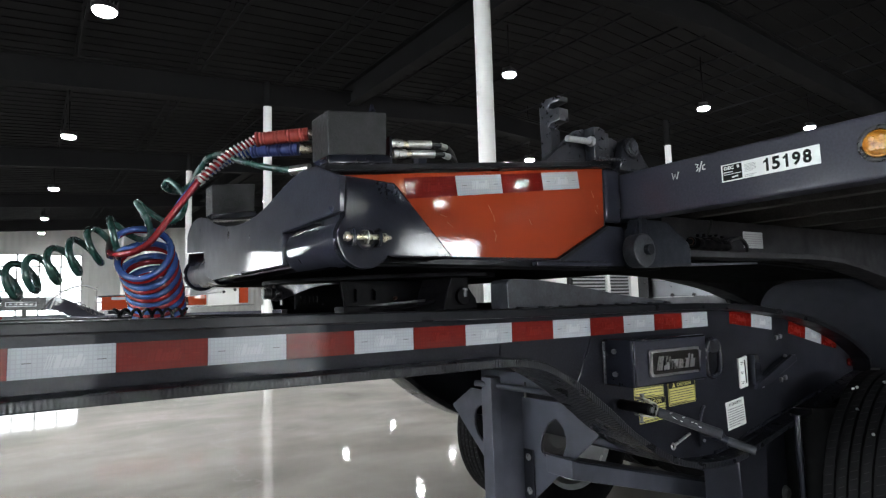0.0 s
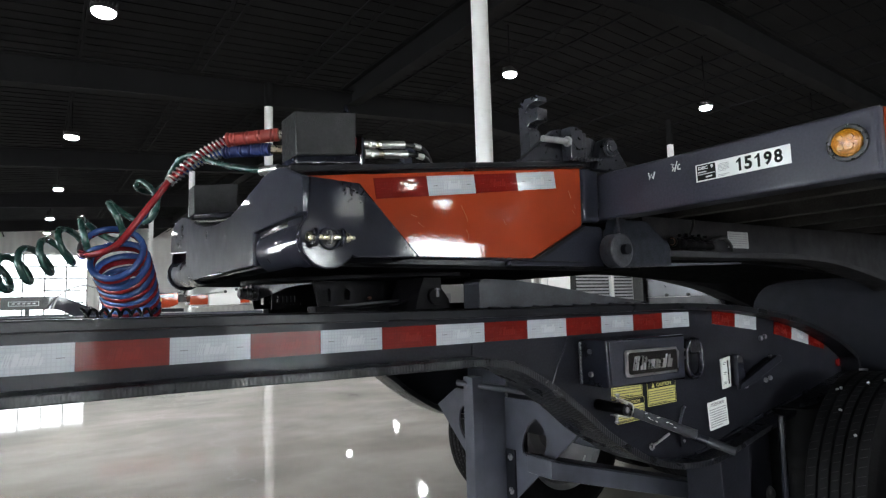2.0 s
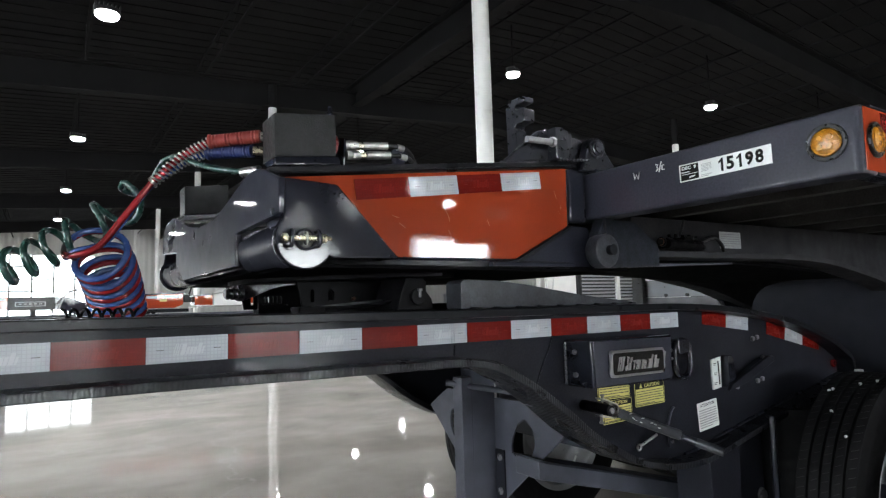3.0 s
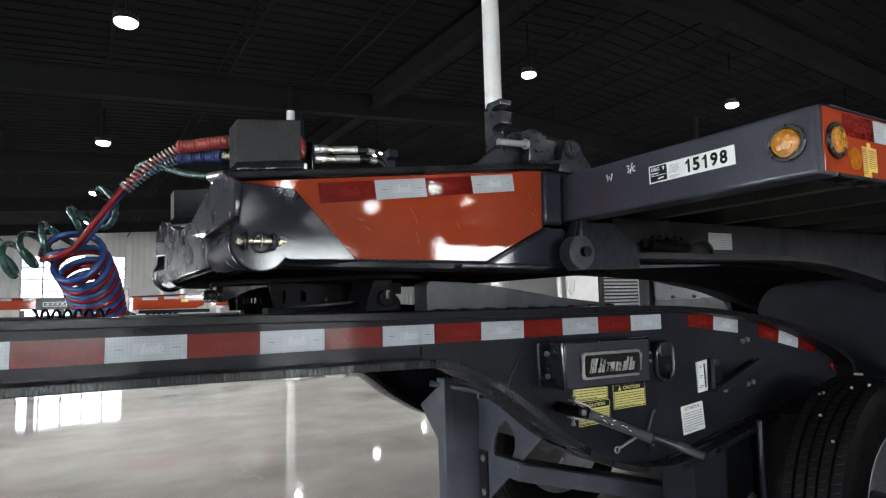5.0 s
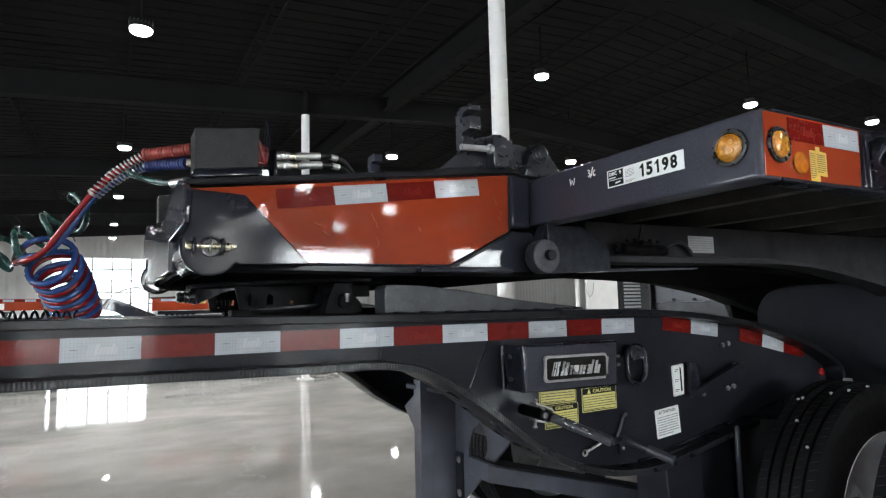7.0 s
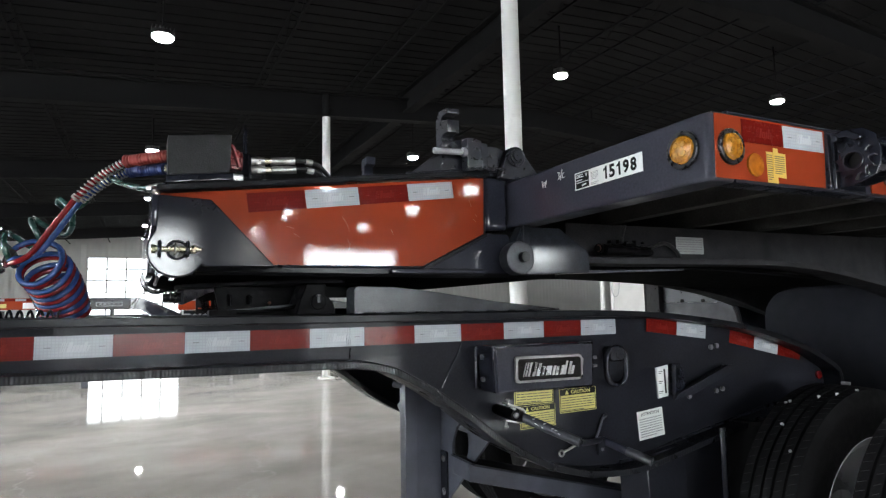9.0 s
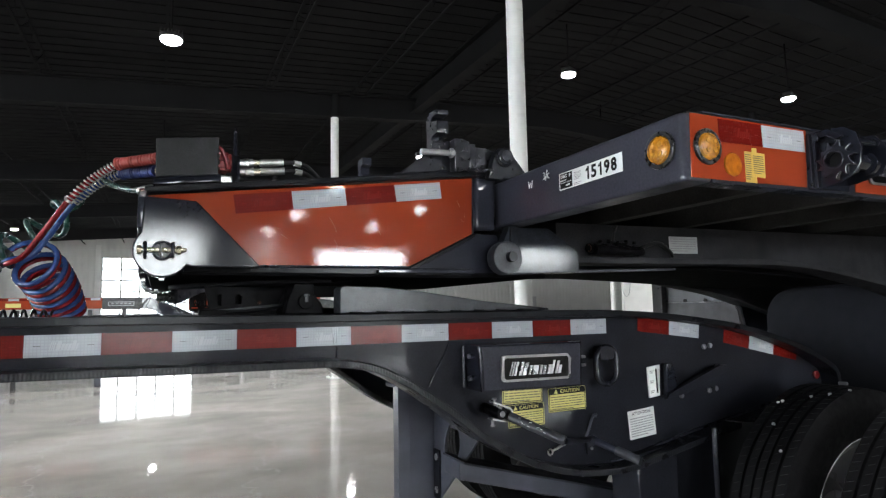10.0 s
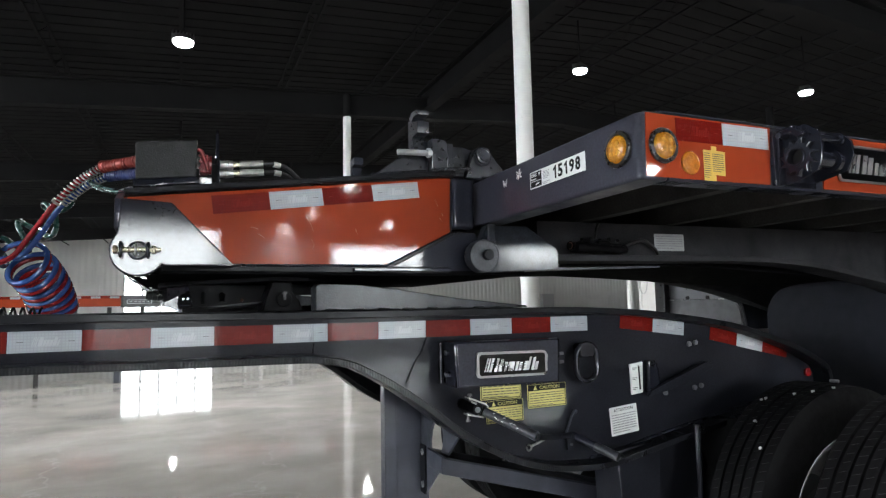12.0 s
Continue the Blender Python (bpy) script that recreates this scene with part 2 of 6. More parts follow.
def cut_mat():
    """Painted flange whose torch-cut edge is scored across."""
    m = mat("charcoal_paint_on_cut_edge", (0.0085, 0.0092, 0.0120), 0.32, vary=0.2, scale=5, rough_vary=0.1, coat=0.15, spec=0.15, grain=0.4)
    nt = m.node_tree
    b = nt.nodes["Principled BSDF"]
    tc = [n for n in nt.nodes if n.type == "TEX_COORD"][0]
    w = nt.nodes.new("ShaderNodeTexWave")
    w.bands_direction = "X"
    w.inputs["Scale"].default_value, w.inputs["Distortion"].default_value, w.inputs["Detail"].default_value = 38, 3.0, 3
    nt.links.new(tc.outputs["Object"], w.inputs["Vector"])
    bp = nt.nodes.new("ShaderNodeBump")
    bp.inputs["Strength"].default_value, bp.inputs["Distance"].default_value = 0.28, 0.003
    nt.links.new(w.outputs["Fac"], bp.inputs["Height"])
    nt.links.new(bp.outputs[0], b.inputs["Normal"])
    return m


CUT = cut_mat()


def floor_mat():
    """Polished concrete: clouds, aggregate specks, hairline scratches, mirror-like sealer with worn patches."""
    m = mat("polished_concrete", (0.44, 0.42, 0.388), 0.05, vary=0.2, scale=1.1, rough_vary=0.02, grain=0.5, bump=0.006, bump_scale=5, spec=0.32)
    nt = m.node_tree
    b = nt.nodes["Principled BSDF"]
    tc = [n for n in nt.nodes if n.type == "TEX_COORD"][0]
    w = nt.nodes.new("ShaderNodeTexNoise")
    w.inputs["Scale"].default_value, w.inputs["Detail"].default_value, w.inputs["Distortion"].default_value = 0.35, 8, 1.5
    nt.links.new(tc.outputs["Object"], w.inputs["Vector"])
    old = b.inputs["Base Color"].links[0].from_socket
    mix = nt.nodes.new("ShaderNodeMixRGB")
    mix.blend_type = "SOFT_LIGHT"
    mix.inputs[0].default_value = 0.85
    nt.links.new(old, mix.inputs[1])
    nt.links.new(w.outputs["Fac"], mix.inputs[2])
    # trowel streaks: noise drawn out along x, and warm tyre-scuff clouds
    mp = nt.nodes.new("ShaderNodeMapping")
    mp.inputs["Scale"].default_value = (0.9, 1.5, 1)
    mp.inputs["Rotation"].default_value = (0, 0, radians(-14))
    nt.links.new(tc.outputs["Object"], mp.inputs["Vector"])
    st = nt.nodes.new("ShaderNodeTexNoise")
    st.inputs["Scale"].default_value, st.inputs["Detail"].default_value, st.inputs["Distortion"].default_value = 1.3, 9, 0.8
    nt.links.new(mp.outputs[0], st.inputs["Vector"])
    rp = nt.nodes.new("ShaderNodeValToRGB")
    rp.color_ramp.elements[0].position, rp.color_ramp.elements[1].position = 0.36, 0.66
    rp.color_ramp.elements[0].color, rp.color_ramp.elements[1].color = (0.56, 0.55, 0.54, 1), (1.06, 1.04, 1.0, 1)
    nt.links.new(st.outputs["Fac"], rp.inputs[0])
    mul = nt.nodes.new("ShaderNodeMixRGB")
    mul.blend_type = "MULTIPLY"
    mul.inputs[0].default_value = 0.34
    nt.links.new(mix.outputs[0], mul.inputs[1])
    nt.links.new(rp.outputs[0], mul.inputs[2])
    # hairline cracks and pale scratches
    vo = nt.nodes.new("ShaderNodeTexVoronoi")
    vo.feature = "DISTANCE_TO_EDGE"
    vo.inputs["Scale"].default_value = 0.42
    dn = nt.nodes.new("ShaderNodeTexNoise")
    dn.inputs["Scale"].default_value, dn.inputs["Detail"].default_value = 2.2, 6
    nt.links.new(tc.outputs["Object"], dn.inputs["Vector"])
    ad = nt.nodes.new("ShaderNodeVectorMath")
    ad.operation = "ADD"
    nt.links.new(tc.outputs["Object"], ad.inputs[0])
    nt.links.new(dn.outputs["Color"], ad.inputs[1])
    nt.links.new(ad.outputs[0], vo.inputs["Vector"])
    cr = nt.nodes.new("ShaderNodeMapRange")
    cr.inputs["From Min"].default_value, cr.inputs["From Max"].default_value = 0.0, 0.006
    cr.inputs["To Min"].default_value, cr.inputs["To Max"].default_value = 0.35, 0.0
    nt.links.new(vo.outputs["Distance"], cr.inputs["Value"])
    ck = nt.nodes.new("ShaderNodeMixRGB")
    nt.links.new(cr.outputs[0], ck.inputs[0])
    nt.links.new(mul.outputs[0], ck.inputs[1])
    ck.inputs[2].default_value = (0.62, 0.60, 0.57, 1)
    nt.links.new(ck.outputs[0], b.inputs["Base Color"])
    return m


FLOOR = floor_mat()


def liner_mat():
    """White ribbed steel liner panel."""
    m = mat("white_liner_panel", (0.62, 0.62, 0.60), 0.45, vary=0.05, scale=1.2)
    nt = m.node_tree
    b = nt.nodes["Principled BSDF"]
    tc = [n for n in nt.nodes if n.type == "TEX_COORD"][0]
    w = nt.nodes.new("ShaderNodeTexWave")
    w.bands_direction = "X"
    w.inputs["Scale"].default_value = 1.05
    nt.links.new(tc.outputs["Object"], w.inputs["Vector"])
    bp = nt.nodes.new("ShaderNodeBump")
    bp.inputs["Strength"].default_value, bp.inputs["Distance"].default_value = 0.45, 0.05
    nt.links.new(w.outputs["Fac"], bp.inputs["Height"])
    nt.links.new(bp.outputs[0], b.inputs["Normal"])
    return m


LINER = liner_mat()

# ---- mesh tools ----
def thing(name, at, label="", category="", group="", kind=""):
    """An Empty at the base of a thing, which carries its parts."""
    ob = new(name)
    ob.location = at
    ob.empty_display_size = 0.1
    return tagged(ob, label, category, group, kind)


def origin(ob):
    while ob.parent:
        ob = ob.parent
    return Vector(ob.location)


def as_mesh(name, bm, mats):
    me = bpy.data.meshes.new(name)
    bm.to_mesh(me)
    bm.free()
    for m in mats if isinstance(mats, (list, tuple)) else [mats]:
        me.materials.append(m)
    return me


def part(name, bm, material, parent, label=""):
    """Links a bmesh, built in world metres, as one mesh under a thing or a part."""
    bmesh.ops.translate(bm, vec=-origin(parent), verts=bm.verts)
    ob = new(name, as_mesh(name, bm, material))
    ob.parent = parent
    return tagged(ob, label)


def single(name, bm, material, label="", category="", group="", kind="", at=None):
    """A thing that is one mesh."""
    at = Vector(at) if at is not None else Vector((0, 0, 0))
    bmesh.ops.translate(bm, vec=-at, verts=bm.verts)
    ob = new(name, as_mesh(name, bm, material))
    ob.location = at
    return tagged(ob, label, category, group, kind)


def soften(bm, width, segments=2, angle=35, smooth=True, plane=None, straight=False):
    """Rounds the sharp edges. plane: an axis whose faces stay flat-shaded; straight: the sides too."""
    new_faces = []
    if width > 0:
        es = [e for e in bm.edges if len(e.link_faces) == 2 and e.calc_face_angle(0) > radians(angle)]
        new_faces = bmesh.ops.bevel(bm, geom=es, offset=width, segments=segments, profile=0.6, affect="EDGES", clamp_overlap=True)["faces"]
    if smooth:
        rounded = set(new_faces)
        for fc in bm.faces:
            fc.smooth = True
        if plane:
            k = "xyz".index(plane)
            for fc in bm.faces:
                if fc not in rounded and (straight or abs(fc.normal[k]) > 0.99):
                    fc.smooth = False
        for e in bm.edges:
            if len(e.link_faces) == 2 and e.calc_face_angle(0) > radians(38):
                e.smooth = False
    return bm


def lay(p, axis, a):
    """A point of the plane: axis y takes (x, z), axis x takes (y, z), axis z takes (x, y)."""
    return {"y": (p[0], a, p[1]), "x": (a, p[0], p[1]), "z": (p[0], p[1], a)}[axis]


def prism(pts, axis, a0, a1, bevel=0.0, holes=(), segments=2, bm=None):
    """A plate: outline pts, with holes, extruded from a0 to a1 along an axis."""
    own = bmesh.new()
    edges = []
    for loop in (pts, *holes):
        vs = [own.verts.new(lay(p, axis, a0)) for p in loop]
        edges += [own.edges.new((vs[i], vs[(i + 1) % len(vs)])) for i in range(len(vs))]
    if holes:
        bmesh.ops.triangle_fill(own, use_beauty=True, use_dissolve=False, edges=edges)
    else:
        bmesh.ops.contextual_create(own, geom=edges)
    faces = list(own.faces)
    ext = bmesh.ops.extrude_face_region(own, geom=faces)
    d = {"y": (0, a1 - a0, 0), "x": (a1 - a0, 0, 0), "z": (0, 0, a1 - a0)}[axis]
    bmesh.ops.translate(own, vec=d, verts=[v for v in ext["geom"] if isinstance(v, bmesh.types.BMVert)])
    bmesh.ops.recalc_face_normals(own, faces=own.faces)
    soften(own, bevel, segments, plane=axis, straight=len(pts) < 13)
    return merge(bm, own)


def merge(bm, own):
    if bm is None:
        return own
    me = bpy.data.meshes.new("tmp")
    own.to_mesh(me)
    own.free()
    bm.from_mesh(me)
    bpy.data.meshes.remove(me)
    return bm


def box(x0, x1, y0, y1, z0, z1, bevel=0.0, bm=None, segments=2):
    return prism([(x0, z0), (x1, z0), (x1, z1), (x0, z1)], "y", y0, y1, bevel, segments=segments, bm=bm)


def ring(c, r, n=24, start=0.0, sweep=360.0):
    """Points of a circle or arc in a plane."""
    m = n if sweep == 360 else n + 1
    return [(c[0] + r * math.cos(radians(start + sweep * i / n)), c[1] + r * math.sin(radians(start + sweep * i / n))) for i in range(m)]


def spline(pts, per=8):
    """A smooth curve through points."""
    ps = [Vector(p) for p in pts]
    ps = [2 * ps[0] - ps[1], *ps, 2 * ps[-1] - ps[-2]]
    out = []
    for a, b, c, d in zip(ps, ps[1:], ps[2:], ps[3:]):
        for k in range(per):
            t = k / per
            out.append(0.5 * (2 * b + (c - a) * t + (2 * a - 5 * b + 4 * c - d) * t * t + (3 * b - a - 3 * c + d) * t ** 3))
    return out + [ps[-2]]


def tube(pts, r, n=12, bm=None, caps=True):
    """A round hose or rod along points; r may be a function of the part of the way."""
    own = bmesh.new()
    ps = [Vector(p) for p in pts]
    d0 = (ps[1] - ps[0]).normalized()
    u = d0.orthogonal().normalized()
    loops = []
    for i, p in enumerate(ps):
        d = (ps[min(i + 1, len(ps) - 1)] - ps[max(i - 1, 0)]).normalized()
        u = (u - d * u.dot(d)).normalized()
        v = d.cross(u)
        rr = r(i / (len(ps) - 1)) if callable(r) else r
        loops.append([own.verts.new(p + rr * (u * math.cos(2 * math.pi * k / n) + v * math.sin(2 * math.pi * k / n))) for k in range(n)])
    for a, b in zip(loops, loops[1:]):
        for k in range(n):
            own.faces.new((a[k], a[(k + 1) % n], b[(k + 1) % n], b[k]))
    if caps:
        ends = [own.faces.new(loops[0][::-1]), own.faces.new(loops[-1])]
    bmesh.ops.recalc_face_normals(own, faces=own.faces)
    soften(own, 0)
    if caps:
        for fc in ends:
            fc.smooth = False
    return merge(bm, own)


def rod(a, b, r, n=20, bevel=0.0, bm=None):
    """A round bar from a to b."""
    own = tube([a, b], r, n)
    soften(own, bevel)
    return merge(bm, own)


def ribbon(pts, thick, y0, y1, bevel=0.0, down=True):
    """A bent flange: a strip along a curve in x, z."""
    ps = [Vector((p[0], p[1])) for p in pts]
    off = []
    for i, p in enumerate(ps):
        d = (ps[min(i + 1, len(ps) - 1)] - ps[max(i - 1, 0)]).normalized()
        nrm = Vector((d.y, -d.x)) if down else Vector((-d.y, d.x))
        off.append(p + nrm * thick)
    return prism([tuple(p) for p in ps] + [tuple(p) for p in reversed(off)], "y", y0, y1, bevel)


def ribbon_x(pts, thick, x0, x1):
    """A bent sheet: a strip along a curve in y, z, drawn out along x."""
    ps = [Vector((p[0], p[1])) for p in pts]
    off = []
    for i, p in enumerate(ps):
        d = (ps[min(i + 1, len(ps) - 1)] - ps[max(i - 1, 0)]).normalized()
        off.append(p + Vector((d.y, -d.x)) * thick)
    return prism([tuple(p) for p in ps] + [tuple(p) for p in reversed(off)], "x", x0, x1)


def hexa(c, d, r, h, bm=None, bevel=0.0):
    """A hexagon nut or bolt head, at c, along d."""
    c, d = Vector(c), Vector(d).normalized()
    own = tube([c, c + d * h], r, 6)
    for fc in own.faces:
        fc.smooth = False
    if bevel:
        soften(own, bevel, 1, smooth=False)
    return merge(bm, own)


def letters(text, height, depth, place, width=None, bold=0.0):
    """Built-in font, standing on the pose's x, y plane, as a bmesh; centred."""
    cu = bpy.data.curves.new("letters", "FONT")
    cu.body, cu.size, cu.extrude, cu.align_x, cu.align_y, cu.resolution_u = text, 1.0, 0.0, "CENTER", "CENTER", 3
    cu.offset = bold
    ob = new("letters", cu)
    dg = bpy.context.evaluated_depsgraph_get()
    dg.update()
    me = bpy.data.meshes.new_from_object(ob.evaluated_get(dg))
    bpy.data.objects.remove(ob)
    own = bmesh.new()
    own.from_mesh(me)
    bpy.data.meshes.remove(me)
    xs, ys = [v.co.x for v in own.verts], [v.co.y for v in own.verts]
    cx, cy = (min(xs) + max(xs)) / 2, (min(ys) + max(ys)) / 2
    sy = height / (max(ys) - min(ys))
    sx = width / (max(xs) - min(xs)) if width else sy
    ext = bmesh.ops.extrude_face_region(own, geom=list(own.faces))
    bmesh.ops.translate(own, vec=(0, 0, 1), verts=[v for v in ext["geom"] if isinstance(v, bmesh.types.BMVert)])
    for v in own.verts:
        v.co = ((v.co.x - cx) * sx, (v.co.y - cy) * sy, v.co.z * depth)
    bmesh.ops.recalc_face_normals(own, faces=own.faces)
    own.transform(place)
    return own


FACE_Y = Matrix(((1, 0, 0, 0), (0, 0, -1, 0), (0, 1, 0, 0), (0, 0, 0, 1)))   # reads from -y
FACE_X = Matrix(((0, 0, -1, 0), (-1, 0, 0, 0), (0, 1, 0, 0), (0, 0, 0, 1)))  # reads from -x


def facing_y(x, y, z, tilt=0.0):
    return Matrix.Translation((x, y, z)) @ FACE_Y @ Matrix.Rotation(radians(tilt), 4, "Z")


def facing_x(x, y, z, tilt=0.0):
    return Matrix.Translation((x, y, z)) @ FACE_X @ Matrix.Rotation(radians(tilt), 4, "Z")


def card(w, h, depth, place, radius=0.0, bm=None, skew=0.0):
    """A thin sheet w by h centred on a pose's x, y plane, rising depth along its z."""
    pts = [(-w / 2, -h / 2), (w / 2, -h / 2), (w / 2, h / 2), (-w / 2, h / 2)]
    if radius:
        pts = []
        for cx, cy, s in ((w / 2 - radius, h / 2 - radius, 0), (-w / 2 + radius, h / 2 - radius, 90),
                          (-w / 2 + radius, -h / 2 + radius, 180), (w / 2 - radius, -h / 2 + radius, 270)):
            pts += ring((cx, cy), radius, 5, s, 90)
    pts = [(x + skew * y, y) for x, y in pts]
    own = prism(pts, "z", 0, depth)
    own.transform(place)
    return merge(bm, own)


def bars(w, h, rows, place, depth=0.0006, seed=1, indent=0.0):
    """Lines of small writing too fine to read, as bars."""
    rnd = random.Random(seed)
    own = None
    for i in range(rows):
        y = h / 2 - (i + 0.5) * h / rows
        x = -w / 2
        end = w / 2 * (1 if i < rows - 1 else 0.4)
        while x < end:
            l = min(rnd.uniform(0.06, 0.2) * w, end - x)
            if l > 0.02 * w:
                own = card(l, h / rows * 0.34, depth, place @ Matrix.Translation((x + l / 2, y, 0)), bm=own)
            x += l + 0.025 * w
    return own

# ---- the hall ----
X0, X1, Y0, Y1, ROOF = -18.0, 50.0, -22.0, 36.0, 6.0
single("floor", box(X0 - 6, X1 + 6, Y0 - 6, Y1 + 6, -0.2, 0.0), FLOOR, "polished grey concrete hall floor with a mirror sheen", "floor", kind="structure")


def wall_with_doors(name, y, out, doors):
    """A ribbed white wall along x with tall glazed openings: left and right edge, height, sill."""
    bm, x = None, X0
    for a, b, h, sill in doors:
        if sill:
            bm = box(a, b, min(y, y + out), max(y, y + out), 0, sill, bm=bm)
        bm = box(x, a, min(y, y + out), max(y, y + out), 0, ROOF + 0.6, bm=bm)
        bm = box(a, b, min(y, y + out), max(y, y + out), h, ROOF + 0.6, bm=bm)
        x = b
    bm = box(x, X1, min(y, y + out), max(y, y + out), 0, ROOF + 0.6, bm=bm)
    return single(name, bm, LINER, "white ribbed steel liner wall of the hall", "wall", kind="structure")


NORTH_DOORS = [(-13.9, -11.4, 5.3, 0), (-2.3, 2.3, 4.33, 0)]
SOUTH_DOORS = [(-2.3, 1.9, 4.4, 0), (6.55, 10.6, 3.85, 0), (15.0, 19.6, 4.5, 3.3)]
wall_with_doors("wall_north", Y1, 0.25, NORTH_DOORS)
wall_with_doors("wall_south", Y0, -0.25, SOUTH_DOORS)
single("wall_east", box(X1, X1 + 0.25, Y0, Y1, 0, ROOF + 0.6), LINER, "white ribbed steel liner end wall", "wall", kind="structure")
# Unseen openings, added to throw light on the west-facing steel.
WEST_FILL_DOORS = [(-9.0, -4.6), (-1.0, 3.4), (7.0, 11.4)]
bm, y = None, Y0
for a, b in WEST_FILL_DOORS:
    bm = box(X0 - 0.25, X0, y, a, 0, ROOF + 0.6, bm=bm)
    bm = box(X0 - 0.25, X0, a, b, 4.3, ROOF + 0.6, bm=bm)
    y = b
single("wall_west", box(X0 - 0.25, X0, y, Y1, 0, ROOF + 0.6, bm=bm), LINER, "white ribbed steel liner end wall with unseen openings added for fill light", "wall", kind="structure")


def roof_lift(x):
    """The roof climbs gently towards its ridge."""
    return 0.075 * (min(max(x, -8.0), 8.5) - 3.5) - 0.05 * max(0.0, min(x, 30.0) - 8.5)


def ceiling():
    """Black-painted ribbed roof deck with joists, cross beams and one girder, one mesh."""
    bm = bmesh.new()
    stops = (X0, -8.0, 3.5, 8.5, 30.0, X1)
    for a, b in zip(stops, stops[1:]):
        box(a, b, Y0, Y1, ROOF, ROOF + 0.15, bm=bm)
        for k in range(int((Y1 - 1.0) / 0.3)):        # ribs of the deck
            y = 1.0 + 0.3 * k
            box(a, b, y, y + 0.09, ROOF - 0.016, ROOF - 0.001, bm=bm)
        for y in (-8.0, -1.4, 4.8, 10.5, 16.5, 22.8, 29.2):
            for z, w, h in ((ROOF - 0.60, 0.2, 0.025), (ROOF - 1.04, 0.2, 0.025), (ROOF - 1.04, 0.02, 0.46)):
                box(a, b, y - w / 2, y + w / 2, z, z + h, bm=bm)
    for k in range(28):      # slender joists
        x = -8.62 + 1.83 * k
        for z in (ROOF - 0.12, ROOF - 0.50):
            box(x, x + 0.04, Y0, Y1, z, z + 0.03, bm=bm)
        if -4 < x < 8:
            for j in range(22):
                y = 3.0 + j * 1.2
                tube([(x + 0.025, y, ROOF - 0.47), (x + 0.025, y + 0.6, ROOF - 0.1)], 0.006, 4, bm=bm)
                tube([(x + 0.025, y + 0.6, ROOF - 0.1), (x + 0.025, y + 1.2, ROOF - 0.47)], 0.006, 4, bm=bm)
    for z, w, h in ((ROOF - 0.42, 0.24, 0.03), (ROOF - 0.86, 0.24, 0.03), (ROOF - 0.86, 0.03, 0.46)):   # girder over the columns
        box(5.24 - w / 2, 5.24 + w / 2, Y0, Y1, z, z + h, bm=bm)
    for v in bm.verts:
        v.co.z += roof_lift(v.co.x)
    return single("ceiling", bm, CEILING_PAINT, "black painted steel roof deck with joists and beams", "ceiling", kind="structure")


ceiling()


def glazed_door(name, a, b, h, y, label, sill=0.0, bar=0.02):
    """Tall sectional door: dark slender frame, a grid of panes."""
    d = thing(name, ((a + b) / 2, y, 0), label, "door" if not sill else "window", kind="structure")
    bm = None
    cols, rows = 5, 7 if not sill else 3
    for i in range(cols + 1):
        x = a + (b - a) * i / cols
        bm = box(x - bar, x + bar, y - 0.03, y + 0.03, sill, h, bm=bm)
    part("mullion", bm, BLACK, d)
    bm = None
    for j in range(rows + 1):
        z = sill + (h - sill) * j / rows
        bm = box(a, b, y - 0.026, y + 0.026, max(0, z - bar * 0.9), z + bar * 0.9, bm=bm)
    part("rail", bm, BLACK, d)
    for i in range(cols):
        for j in range(rows):
            x, z = a + (b - a) * i / cols, sill + (h - sill) * j / rows
            p = part("pane", box(x + 0.02, x + (b - a) / cols - 0.02, y - 0.004, y + 0.004, z + 0.018, z + (h - sill) / rows - 0.018), PANE, d)
            p.visible_shadow = False
    return d


DOOR_LABEL, WINDOW_LABEL = "tall glazed sectional door with a slender dark grid", "wide glazed window band with a slender dark grid"
for side, y, out in ((NORTH_DOORS, Y1, 1), (SOUTH_DOORS, Y0, -1)):
    for a, b, h, sill in side:
        nm = ("window_%d" if sill else "door_%d") % (1 + len([o for o in bpy.data.objects if o.name.startswith("window_" if sill else "door_")]))
        glazed_door(nm, a, b, h, y + 0.1 * out, WINDOW_LABEL if sill else DOOR_LABEL, sill, 0.034 if out > 0 else 0.02)
        if out < 0 and not sill:
            single("backdrop", box(a - 1.2, b + 1.2, y - 1.6, y - 1.5, -0.1, 1.3), GROUND_GLOW, "daylit yard and far trees outside the door", "backdrop", kind="structure")
        single("backdrop", box(a - 1.2, b + 1.2, min(y + 1.5 * out, y + 1.6 * out), max(y + 1.5 * out, y + 1.6 * out), -0.1 if out > 0 or sill else 1.3, h + 1.0), SOUTH_GLOW if out < 0 or a < -5 else NORTH_GLOW,
               "bright overcast daylight outside the door", "backdrop", kind="structure")

# Made-up doors with glowing panels behind them, as fill light from the west.
for a, b in WEST_FILL_DOORS:
    d = glazed_door("door_%d" % (1 + len([o for o in bpy.data.objects if o.name.startswith("door_")])), -(b - a) / 2, (b - a) / 2, 4.3, 0.0, DOOR_LABEL)
    d.matrix_basis = pose(X0 - 0.1, (a + b) / 2, 0, 0, 0, 90)
    single("backdrop", box(X0 - 1.6, X0 - 1.5, a - 1.2, b + 1.2, -0.1, 5.3), WEST_FILL_GLOW, "bright overcast daylight outside the door", "backdrop", kind="structure")

# wall trims, downpipe and grey cabinet on the far wall
bm = box(2.36, 2.6, Y1 - 0.06, Y1 - 0.003, 0, 5.0)
single("trim", bm, COLUMN_PAINT, "white steel jamb trim beside the glazed door", "trim", kind="structure")
bm = box(-2.6, -2.36, Y1 - 0.06, Y1 - 0.003, 0, 5.0)
